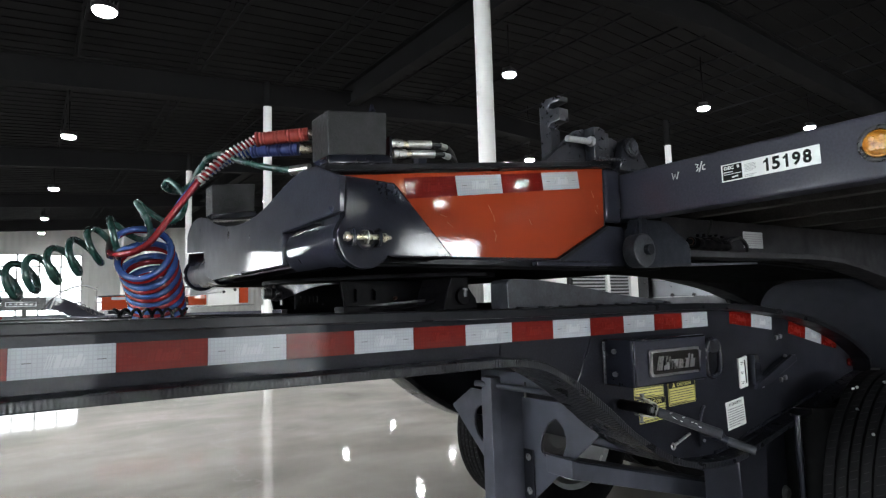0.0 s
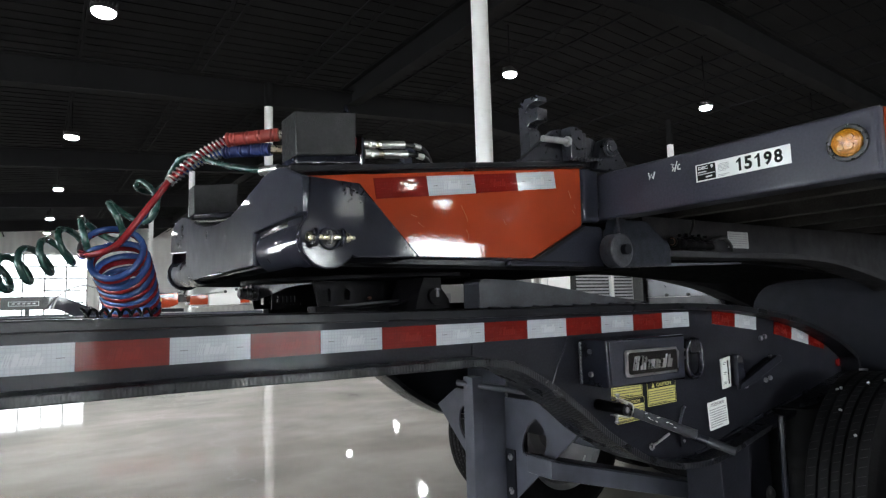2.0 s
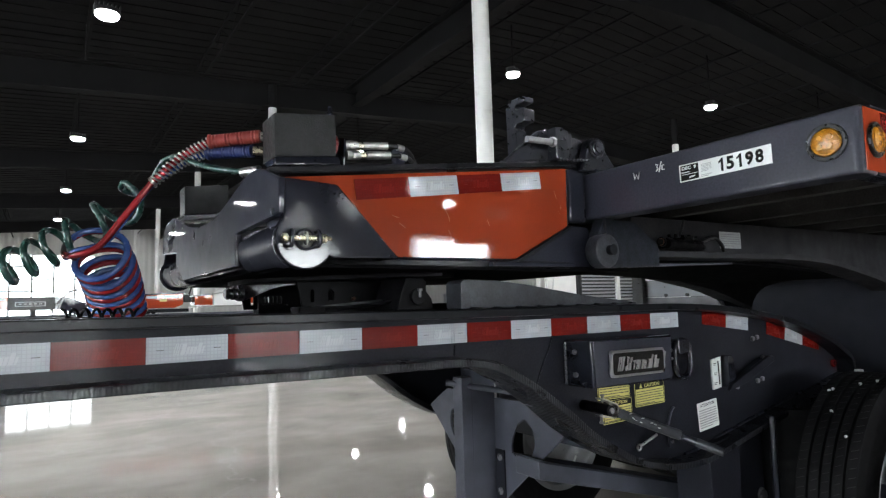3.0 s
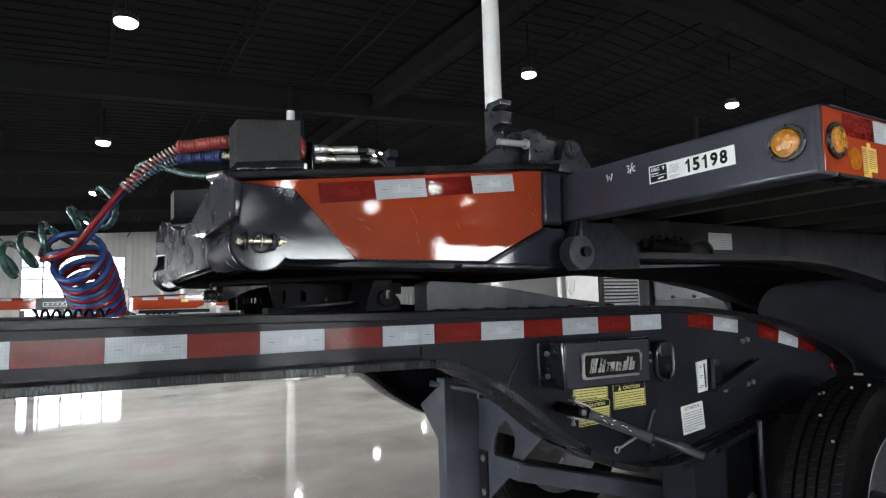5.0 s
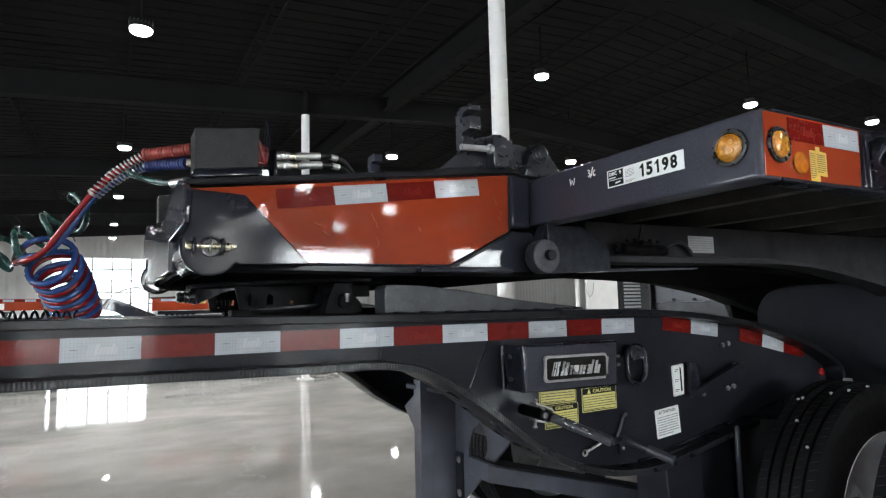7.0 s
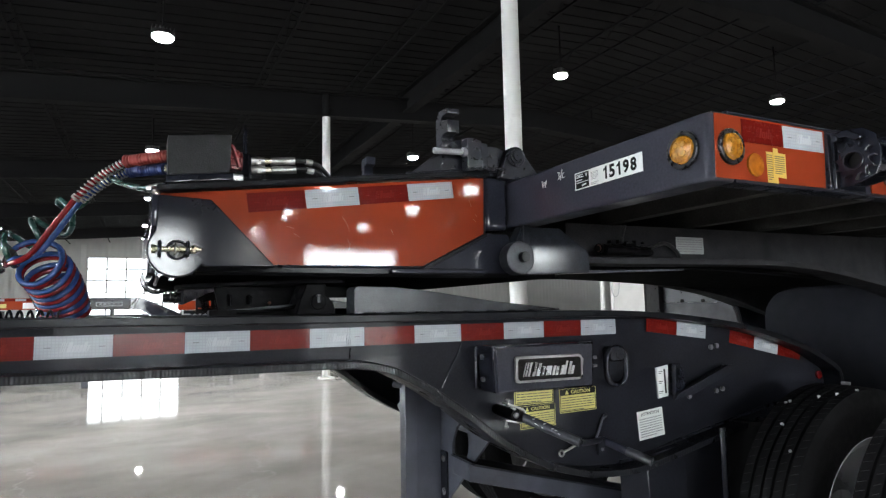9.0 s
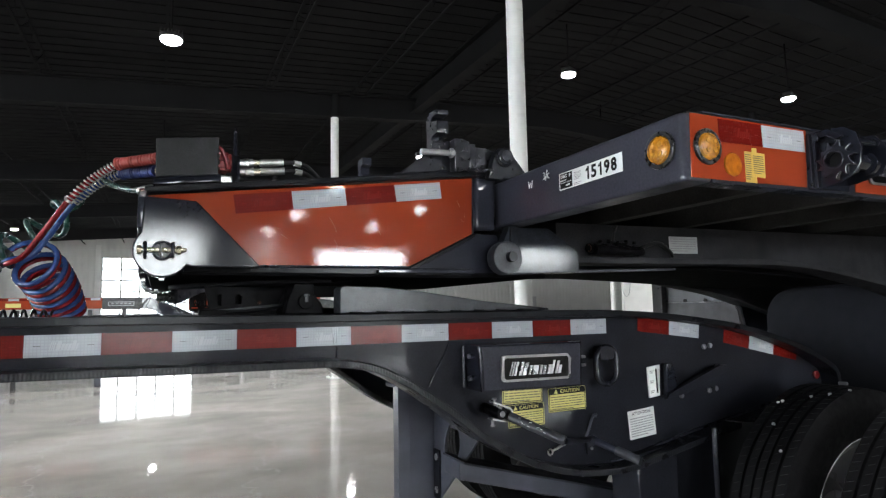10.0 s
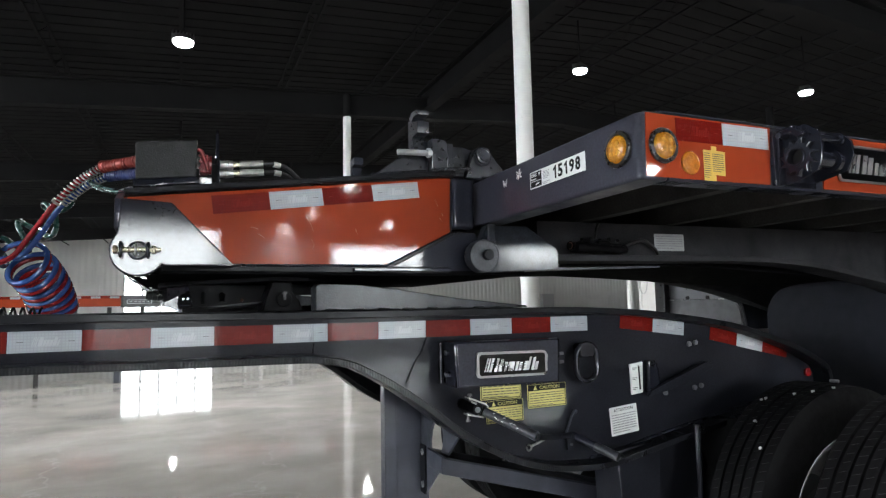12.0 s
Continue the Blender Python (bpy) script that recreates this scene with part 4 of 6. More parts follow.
# support leg bracket with gussets
part("leg_channel", box(1.378, 1.425, 1.70, 1.755, 0.0 + 0.30, 0.978, 0.003), SATIN, low)
part("leg_box", prism([(1.425, 0.30), (1.56, 0.30), (1.556, 0.93), (1.425, 0.95)], "y", 1.705, 1.80, 0.004), SATIN, low)
part("leg_foot", box(1.36, 1.58, 1.66, 1.84, 0.27, 0.30, 0.004), SATIN, low)
hole = [(1.537, 0.835), (1.52, 0.83), (1.497, 0.81), (1.487, 0.78), (1.488, 0.748), (1.505, 0.715), (1.535, 0.69), (1.575, 0.69), (1.61, 0.71), (1.612, 0.735), (1.60, 0.77), (1.575, 0.81)]
part("gusset_plate", prism([(1.70, 0.895), (1.47, 0.897), (1.335, 0.815), (1.66, 0.53), (1.705, 0.545)], "x", 1.526, 1.536, 0.002, holes=[hole]), SATIN, low, "grey gusset plate with a round cut-out")
part("gusset_plate", mirror_y(prism([(1.70, 0.895), (1.47, 0.897), (1.335, 0.815), (1.66, 0.53), (1.705, 0.545)], "x", 1.526, 1.536, 0.002, holes=[hole])), SATIN, low, "grey gusset plate with a round cut-out")
for z in (0.683, 0.563):
    b = part("bolt", hexa((1.526, 1.668, z), (-1, 0, 0), 0.014, 0.012, bevel=0.002), STEEL, low)
part("bolt_strip", box(1.518, 1.5255, 1.645, 1.695, 0.53, 0.71, 0.002), FRAME, low)
part("cross_shaft", tube([(1.36, 1.77, 0.957), (1.62, 1.45, 0.905)], 0.011, 14), SATIN, low)
part("shaft_pin", tube([(1.478, 1.63, 0.905), (1.478, 1.63, 0.96)], 0.004, 8), STEEL, low)

# lower beam and hangers of the suspension
part("suspension_beam", prism([(1.50, 0.715), (1.50, 0.655), (2.75, 0.30), (2.75, 0.37)], "y", 1.44, 1.56, 0.004), SATIN, low)
part("beam_flange", prism([(1.50, 0.722), (1.50, 0.715), (2.75, 0.37), (2.75, 0.377)], "y", 1.40, 1.57, 0.0), FRAME, low)
part("hanger", prism([(2.045, 0.73), (2.24, 0.75), (2.22, 0.36), (2.06, 0.38)], "y", 1.17, 1.31, 0.006), FRAME, low)
part("hanger", prism([(2.24, 0.74), (2.46, 0.79), (2.46, 0.40), (2.26, 0.36)], "y", 1.21, 1.30, 0.006), FRAME, low)
part("shock_rod", tube([(2.348, 1.105, 0.25), (2.348, 1.105, 0.80)], 0.012, 20), CAST, low, "glossy charcoal rod")
part("bolt", hexa((2.43, 1.2095, 0.482), (0, -1, 0), 0.021, 0.016, bevel=0.003), DULL_STEEL, low)
part("bolt_washer", soften(tube([(2.43, 1.2098, 0.482), (2.43, 1.205, 0.482)], 0.027, 24), 0.001), DULL_STEEL, low)
part("air_line", tube(spline([(1.62, 1.64, 0.66), (1.63, 1.62, 0.61), (1.70, 1.60, 0.585), (1.80, 1.60, 0.60), (1.86, 1.62, 0.64)], 6), 0.0042, 8), WHITE_LABEL, low, "white nylon air line")
part("axle", tube([(2.77, 0.6, 0.455), (2.77, 2.9, 0.455)], 0.065, 20), FRAME, low)


# dark running gear behind the wheels
part("subframe", prism([(2.30, 0.84), (2.30, 0.30), (2.5, 0.22), (3.4, 0.22), (3.4, 0.84)], "y", 1.33, 1.37, 0.004), FRAME, low)
for x in (2.62, 3.15):
    part("air_spring", tube(spline([(x, 1.18, 0.42), (x, 1.18, 0.50), (x, 1.18, 0.60), (x, 1.18, 0.70), (x, 1.18, 0.80)], 4), lambda q: 0.105 + 0.02 * abs(math.sin(q * 2 * math.pi)), 28), TYRE, low, "black rubber air spring")
part("trailing_arm", prism([(2.1, 0.44), (2.1, 0.36), (3.3, 0.30), (3.3, 0.42)], "y", 1.12, 1.24, 0.006), FRAME, low)


# wheels
def tyre_mesh():
    R, W = 0.470, 0.225
    prof = [(0.292, -0.085), (0.30, -0.105), (0.36, -0.125), (0.41, -0.127), (0.442, -0.119), (0.459, -0.107)]
    for k, (a, b) in enumerate(((-0.105, -0.068), (-0.058, -0.024), (-0.015, 0.015), (0.024, 0.058), (0.068, 0.105))):
        crown = lambda q: R - 0.25 * q * q
        prof += [(crown(a), a), (crown(b), b)]
        if k < 4:
            prof += [(R - 0.016, b + 0.001), (R - 0.016, b + 0.009)]
    prof += [(0.459, 0.107), (0.442, 0.119), (0.41, 0.127), (0.36, 0.125), (0.30, 0.105), (0.292, 0.085)]
    prof = [(q, y * W / 0.255) for q, y in prof]
    bm = bmesh.new()
    n = 96
    loops = []
    for i in range(n):
        a = 2 * math.pi * i / n
        loops.append([bm.verts.new((r * math.cos(a), y, r * math.sin(a))) for r, y in prof])
    for i in range(n):
        a, b = loops[i], loops[(i + 1) % n]
        for k in range(len(prof) - 1):
            f = bm.faces.new((a[k], a[k + 1], b[k + 1], b[k]))
            if prof[k][0] < R - 0.01 and prof[k + 1][0] < R - 0.01 and 5 < k < len(prof) - 7:
                f.material_index = 1
    # sipes across the ribs
    for i in range(n):
        a = 2 * math.pi * i / n + 0.003 * math.sin(i * 2.3)
        c, s = math.cos(a), math.sin(a)
        for y0, y1 in ((-0.10, -0.074), (-0.05, -0.03), (-0.012, 0.012), (0.03, 0.05), (0.074, 0.10)):
            r = R + 0.0004 - 0.25 * ((y0 + y1) / 2) ** 2
            vs = [bm.verts.new((r * math.cos(a + da), yy, r * math.sin(a + da))) for da, yy in ((-0.008, y0 * W / 0.255), (0.012, y1 * W / 0.255), (0.0158, y1 * W / 0.255), (-0.0045, y0 * W / 0.255))]
            f = bm.faces.new(vs)
            f.material_index = 2
    bmesh.ops.recalc_face_normals(bm, faces=bm.faces)
    soften(bm, 0)
    return as_mesh("tyre", bm, [TYRE, INK, WORN])


def rim_mesh():
    prof = [(0.285, 0.092), (0.307, 0.098), (0.309, 0.088), (0.29, 0.075), (0.29, -0.075), (0.309, -0.088), (0.307, -0.098), (0.28, -0.08), (0.26, 0.02), (0.22, 0.06), (0.14, 0.07), (0.10, 0.03), (0.0, 0.03)]
    bm = bmesh.new()
    n = 48
    loops = [[bm.verts.new((r * math.cos(2 * math.pi * i / n), y, r * math.sin(2 * math.pi * i / n))) for r, y in prof[:-1]] for i in range(n)]
    for i in range(n):
        a, b = loops[i], loops[(i + 1) % n]
        for k in range(len(prof) - 2):
            bm.faces.new((a[k], a[k + 1], b[k + 1], b[k]))
    bm.faces.new([l[-1] for l in loops])
    bmesh.ops.recalc_face_normals(bm, faces=bm.faces)
    soften(bm, 0)
    return as_mesh("rim", bm, PALE)


TYRE_ME, RIM_ME = tyre_mesh(), rim_mesh()
for x in (2.738, 3.99):
    for y in (0.572, 0.915, 2 * MID - 0.915, 2 * MID - 0.572):
        wh = new("tyre", TYRE_ME)
        wh.parent = low
        wh.location = Vector((x - (0.1 if y > MID else 0), y, 0.470)) - origin(low)
        rm = new("rim", RIM_ME)
        rm.parent = wh
        rm.location = (0, 0, 0)
# white flecks on the tread, bolt on the tail of the flange
for x, y, z in ((2.53, 0.981, 0.887), (2.541, 0.972, 0.893), (2.589, 0.901, 0.919), (2.627, 0.86, 0.927), (2.371, 0.873, 0.764), (2.44, 0.94, 0.83), (2.69, 0.83, 0.937)):
    d = Vector((x - 2.738, 0, z - 0.470)).normalized()
    c = Vector((2.738, y, 0.470)) + d * 0.464
    part("paint_fleck", soften(tube([c, c + d * 0.008], 0.0055, 8), 0.001), WHITE_LABEL, low, "white fleck on the tyre")
part("bolt", soften(tube([(3.128, 1.131, 0.899), (3.134, 1.098, 0.899)], 0.007, 12), 0.002), PALE, low, "pale bolt head")
tagged(low, LABEL_LOW)

# fenders across the front of the rear wheels
part("fender", prism([(2.905, 1.252), (2.905, 1.387), (2.72, 1.375), (2.55, 1.361), (2.46, 1.350), (2.41, 1.332), (2.36, 1.293), (2.315, 1.252)], "x", 3.985, 4.0, 0.004), FENDER, low, "brushed grey metal fender plate")
part("fender_panel", prism([(2.905, 0.62), (2.905, 1.249), (2.30, 1.249), (2.262, 1.185), (2.25, 1.1), (2.25, 0.62)], "x", 3.99, 4.003, 0.003), PLATE_GREY, low, "grey steel fender panel")
for y in (2.863, 2.68, 2.503):
    part("bolt", tube([(3.985, y, 1.264), (3.974, y, 1.264)], 0.013, 12), BLACK, low)
part("flap_post", box(3.93, 3.98, 2.852, 2.945, 1.0, 1.42, 0.004), BLACK, low)
part("fender_edge", ribbon_x([(2.905, 1.40), (2.55, 1.374), (2.42, 1.352), (2.33, 1.30), (2.25, 1.20), (2.22, 1.05)], 0.012, 4.0, 4.5), FRAME, low)
arch = [(1.993, 0.5), (1.993, 1.15), (1.980, 1.20), (1.955, 1.242), (1.93, 1.268), (1.90, 1.288), (1.85, 1.302), (1.79, 1.312), (1.64, 1.318), (0.50, 1.318), (0.50, 0.5)]
part("fender", prism(arch, "x", 3.9, 3.915, 0.003), NAVY, low, "matt dark navy plastic fender")
part("fender_edge", ribbon_x(arch[1:10], 0.012, 3.916, 4.6), NAVY, low)
part("mud_flap", box(4.62, 4.65, 0.6, 2.9, 0.30, 1.30, 0.004), RUBBER, low, "black rubber flap")

# ramps beside the fifth wheel
ramp = [(1.004, 1.2325), (1.004, 1.298), (1.010, 1.306), (1.022, 1.309), (1.12, 1.306), (1.24, 1.293), (1.45, 1.262), (1.69, 1.2365), (1.70, 1.2305)]
for flip in (lambda b: b, mirror_y):
    part("guide_ramp", flip(prism(ramp, "y", 1.163, 1.232, 0.005)), RAMP, low, "scuffed grey ramp plate with stitch welds")
for k in range(9):
    x = 1.03 + 0.078 * k
    part("weld_bead", tube([(x, 1.161, 1.234), (x + 0.035, 1.161, 1.234)], 0.0028, 6), FLANGE, low)

# fifth wheel
fw = thing("fifth_wheel", (0.78, MID, 1.24), "dark greasy cast-steel fifth wheel coupling on the trailer deck", "fifth wheel")
plate = [(0.582, MID), (0.588, 1.66), (0.62, 1.58), (0.72, 1.46), (0.82, 1.34), (0.90, 1.26), (1.0, 1.24), (1.08, 1.30), (1.08, 2.18), (1.0, 2.242), (0.90, 2.222), (0.82, 2.142), (0.72, 2.022), (0.62, 1.902), (0.588, 1.822)]
part("top_plate", prism(plate, "z", 1.320, 1.3335, 0.003), GREASE, fw)
skirt = [(p.x, p.y) for p in spline([Vector((x, z, 0)) for x, z in ((0.588, 1.306), (0.592, 1.283), (0.606, 1.272), (0.64, 1.287), (0.69, 1.310), (0.765, 1.317), (0.80, 1.312), (0.835, 1.298))], 4)]
skirt = [(0.590, 1.321)] + skirt + [(0.840, 1.321)]


def swept(bm):
    """Sets the skirt back from the nose to the flank."""
    for v in bm.verts:
        v.co.y += (0.93 - v.co.x) * 1.04
    return bm


for flip in (lambda b: b, mirror_y):
    part("skirt", flip(swept(prism(skirt, "y", 1.40, 1.418, 0.002))), GREASE_SHEEN, fw)
    part("inner_skirt", flip(prism([(0.692, 1.246), (1.0, 1.246), (1.0, 1.318), (0.675, 1.318)], "y", 1.455, 1.467, 0.002, holes=[[(0.714, 1.262), (0.724, 1.262), (0.724, 1.292), (0.719, 1.297), (0.714, 1.292)], [(0.766, 1.266), (0.780, 1.266), (0.782, 1.288), (0.773, 1.296), (0.765, 1.288)]])), GREASE, fw)
    part("bracket", flip(prism([(0.872, 1.2335), (0.985, 1.2335), (0.978, 1.262), (0.955, 1.290), (0.955, 1.3185), (0.90, 1.3185), (0.885, 1.28)], "y", 1.262, 1.40, 0.004)), GREASE, fw)
    pv = part("pivot", flip(soften(tube([(0.931, 1.262, 1.268), (0.931, 1.25, 1.268)], 0.022, 28), 0.003)), GREASE, fw, "round dark pivot end")
    part("pivot_bolt", flip(tube([(0.931, 1.246, 1.266), (0.931, 1.246, 1.282)], 0.0045, 12)), DULL_STEEL, pv, "pale zinc bolt")
    part("bolt_head", flip(hexa((0.931, 1.246, 1.283), (0, 0, 1), 0.0075, 0.006)), DULL_STEEL, pv)
pg = part("plug", tube([(0.60, 1.70, 1.294), (0.548, 1.695, 1.294)], lambda q: 0.017 - 0.004 * q, 18), BLACK, fw, "black cable plug")
for k in range(3):
    part("rib", tube([(0.588 - 0.014 * k, 1.6988, 1.294), (0.582 - 0.014 * k, 1.698, 1.294)], 0.0195 - 0.001 * k, 18), BLACK, pg)
sp_ = [(0.652 + 0.0065 * i / 10, 1.75 + 0.006 * math.cos(2 * math.pi * i / 10), 1.272 + 0.008 * math.sin(2 * math.pi * i / 10)) for i in range(61)]
part("return_spring", tube(sp_, 0.0018, 6), GREASE, fw, "black coil spring")
part("release_handle", tube(spline([(0.70, 1.42, 1.240), (0.78, 1.38, 1.242), (0.86, 1.33, 1.252), (0.89, 1.30, 1.262)], 5), 0.005, 8), GREASE, fw)
part("lock_block", box(0.80, 0.95, 1.66, 1.83, 1.246, 1.316, 0.01), GREASE, fw)
for x, y, z in ((0.745, 1.50, 1.262), (0.80, 1.47, 1.25), (0.83, 1.44, 1.268)):
    part("grease_nipple", soften(tube([(x, y, z), (x, y - 0.012, z + 0.002)], 0.005, 10), 0.001), COPPER if x > 0.76 else STEEL, fw)
slots = [[(x, 1.2665), (x + 0.0065, 1.2665), (x + 0.0065, 1.281), (x + 0.00325, 1.2845), (x, 1.281)] for x in (0.661, 0.6735, 0.686, 0.6985, 0.711)]
part("comb_plate", prism([(0.646, 1.246), (0.86, 1.246), (0.86, 1.32), (0.646, 1.32)], "y", 1.700, 1.708, 0.0, holes=slots + [[(0.652, 1.2565), (0.735, 1.2565), (0.735, 1.2605), (0.652, 1.2605)]]), GREASE, fw, "black slotted comb plate")
part("cross_bar", box(0.95, 1.08, 1.45, 1.47, 1.284, 1.3195, 0.003), GREASE, fw)
part("release_rod", tube([(0.66, 1.46, 1.243), (0.90, 1.35, 1.262)], 0.0035, 8), DULL_STEEL, fw, "dull steel release rod")
part("slide_rail", box(0.66, 1.25, 1.40, 1.46, 1.2305, 1.25, 0.003), GREASE, fw)
part("slide_rail", box(0.74, 1.25, 2.02, 2.08, 1.2305, 1.25, 0.003), GREASE, fw)
part("slider_plate", box(0.42, 1.72, 1.292, 2.19, 1.216, 1.230, 0.002), FLANGE, low)

# ---- upper trailer: gooseneck and deck ----
up = thing("gooseneck_trailer", (1.5, MID, 1.335), "charcoal and orange gooseneck trailer coupled on the fifth wheel", "trailer")
NECK = 1.209
body = [(0.522, 1.536), (1.452, 1.652), (1.452, 1.474), (1.532, 1.474), (1.540, 1.466), (1.540, 1.350), (0.60, 1.352), (0.522, 1.42)]
for flip in (lambda b: b, mirror_y):
    part("neck_side", flip(prism(body, "y", NECK, NECK + 0.012)), PAINT, up)
    part("orange_panel", flip(prism([(0.524, 1.537), (1.447, 1.6535), (1.442, 1.472), (1.226, 1.367), (0.70, 1.362), (0.53, 1.40)], "y", NECK - 0.004, NECK - 0.0002, 0.001)), ORANGE, up, "glossy orange painted side panel")
    part("neck_top_plate", flip(prism([(0.516, 1.540), (0.516, 1.556), (1.456, 1.675), (1.462, 1.655)], "y", 1.185, 1.30, 0.003)), FLANGE, up)
    part("neck_bottom_plate", flip(prism([(0.604, 1.335), (1.418, 1.33), (1.418, 1.3385), (0.604, 1.3435)], "y", 1.16, 1.40, 0.002)), UNDERSHADE, up)
    part("neck_lower_chord", flip(prism([(0.61, 1.345), (1.43, 1.340), (1.43, 1.362), (0.61, 1.359)], "y", 1.19, 1.25, 0.002)), FLANGE, up)
    part("panel_edge", flip(prism([(1.216, 1.360), (1.448, 1.476), (1.448, 1.462), (1.236, 1.356)], "y", NECK - 0.016, NECK - 0.0005, 0.003)), FLANGE, up)
    part("chord_lip", flip(prism([(1.118, 1.3445), (1.428, 1.3455), (1.432, 1.3500), (1.428, 1.3570), (1.118, 1.3560)], "y", 1.168, 1.1895, 0.003)), PAINT, up)
part("neck_floor", box(0.60, 1.50, 1.25, 2.23, 1.336, 1.348), UNDERSHADE, up)
part("kingpin_plate", prism([(0.53, 1.2), (0.53, 2.28), (1.2, 2.28), (1.3, 2.1), (1.3, 1.38), (1.2, 1.2)], "z", 1.3345, 1.3355), UNDERSHADE, up)
part("neck_belly", prism([(1.20, 1.333), (1.72, 1.337), (1.72, 1.352), (1.2, 1.352)], "y", 1.21, 2.27, 0.002), UNDERSHADE, up)

for k, (x, z) in enumerate(((0.733, 1.5012), (0.885, 1.521), (1.0375, 1.541), (1.1875, 1.561))):
    tape(up, x, NECK - 0.0046, z, k % 2 == 0, 7.4)

# head: curved front plate with rounded saddle, near and far knuckles
def skew(bm):
    """The head stands a little askew to the frame below."""
    for v in bm.verts:
        v.co.x -= 0.0165 * (v.co.y - 1.09)
    return bm


prof = [(1.092, 1.513), (1.15, 1.534), (1.21, 1.556), (1.30, 1.560), (1.40, 1.543), (1.53, 1.512), (1.63, 1.499), (1.75, 1.496), (1.88, 1.508), (2.02, 1.536),
        (2.12, 1.566), (2.20, 1.577), (2.27, 1.575), (2.33, 1.560), (2.372, 1.53)]
crest = [(p.x, p.y) for p in spline([Vector((*p, 0)) for p in prof], 3)]
head = crest + [(2.376, 1.463), (2.12, 1.445), (2.12, 1.385), (2.09, 1.360), (2.04, 1.348), (1.404, 1.352), (1.404, 1.432), (1.092, 1.440)]
part("head_plate", skew(prism(head, "x", 0.506, 0.524, 0.004)), PAINT, up, "charcoal front plate with a curved saddle")
part("head_floor", box(0.524, 0.62, 1.40, 2.20, 1.347, 1.358, 0.002), FLANGE, up)


def knuckle(flip, near=True):
    c = (0.560, 1.387)
    outline = [(0.520, 1.514), (0.632, 1.509), (0.782, 1.352), (0.622, 1.350)] + ring(c, 0.0625, 24, -32, -190)[0:]
    k = part("knuckle_plate", flip(prism(outline, "y", 1.088, 1.112, 0.004)), CAST, up, "thick charcoal plate with textured paint")
    if near:
        part("knuckle_rib", flip(prism([(0.522, 1.512), (0.535, 1.512), (0.535, 1.42), (0.522, 1.42)], "y", 1.112, 1.209, 0.002)), PAINT, up)
        part("knuckle_top", flip(prism([(0.53, 1.511), (0.632, 1.507), (0.632, 1.497), (0.53, 1.50)], "y", 1.11, 1.209, 0.002)), CAST, up)
        part("knuckle_slope", flip(prism([(0.632, 1.507), (0.78, 1.352), (0.768, 1.352), (0.622, 1.505)], "y", 1.11, 1.206, 0.002)), CAST, up)
    part("pivot_tube", flip(tube([(0.560, 1.112, 1.387), (0.560, 1.404, 1.387)], 0.053, 40)), PAINT, up)
    b = part("socket", flip(tube([(0.560, 1.0885, 1.387), (0.560, 1.0865, 1.387)], 0.020, 28)), BLACK, k, "dark pin socket")
    r = [(0.560 + 0.0205 * math.cos(a), 1.084, 1.387 + 0.0205 * math.sin(a)) for a in [2 * math.pi * i / 28 for i in range(29)]]
    part("socket_ring", flip(tube(r, 0.003, 8)), PAINT, k)
    part("lock_bolt", flip(tube([(0.512, 1.073, 1.3875), (0.602, 1.073, 1.3885)], 0.0055, 14)), BRASS, k, "yellow zinc lock bolt")
    part("bolt_head", flip(hexa((0.507, 1.073, 1.3873), (1, 0, 0), 0.0098, 0.010, bevel=0.001)), BRASS, k)
    part("nut", flip(hexa((0.589, 1.073, 1.388), (1, 0, 0), 0.0098, 0.011, bevel=0.001)), BRASS, k)
    part("bolt_tip", flip(tube([(0.602, 1.073, 1.3885), (0.611, 1.073, 1.3886)], lambda q: 0.0052 - 0.0015 * q, 12)), BRASS, k)
    for x in (0.524, 0.582):
        s = spline([(x, 1.0875, 1.372), (x, 1.068, 1.373), (x, 1.063, 1.3875), (x, 1.068, 1.402), (x, 1.0875, 1.403)], 5)
        part("staple", flip(tube(s, 0.0042, 10)), CAST, k)
    part("split_ring", flip(tube([(0.556 + 0.0, 1.073 + 0.008 * math.cos(a), 1.388 + 0.012 * math.sin(a)) for a in [2 * math.pi * i / 20 for i in range(21)]], 0.0026, 8)), STEEL, k)


knuckle(lambda b: b)
knuckle(lambda b: skew(mirror_y(b)), False)

# rubber stop blocks on both neck beams
for y0, dx in ((1.217, 0.0), (2.155, -0.018)):
    sb = part("stop_block", prism([(0.540 + dx, 1.588), (0.688 + dx, 1.606), (0.690 + dx, 1.709), (0.538 + dx, 1.690)], "y", y0, y0 + 0.092, 0.004), BLOCK, up, "dark rubber stop block")
    part("block_foot", prism([(0.534 + dx, 1.566), (0.697 + dx, 1.586), (0.695 + dx, 1.606), (0.536 + dx, 1.587)], "y", y0 - 0.006, y0 + 0.10, 0.005), CAST, sb, "charcoal steel foot of the block")

# hose bracket with gladhands and fittings
part("hose_plate", prism([(1.30, 1.600), (1.42, 1.600), (1.42, 1.70), (1.412, 1.77), (1.398, 1.795), (1.384, 1.77), (1.372, 1.70), (1.30, 1.68)], "x", 0.745, 0.753, 0.002,
                                holes=[[(1.392, 1.71), (1.405, 1.71), (1.405, 1.75), (1.398, 1.77), (1.390, 1.75)]]), CAST, up, "charcoal bracket plate with an oval eye")
gl = part("gladhand", soften(prism([(1.298, 1.636), (1.350, 1.636), (1.356, 1.66), (1.350, 1.686), (1.325, 1.695), (1.300, 1.684)], "x", 0.6985, 0.7225, 0.0), 0.005), RED_CAST, up, "red cast air coupling")
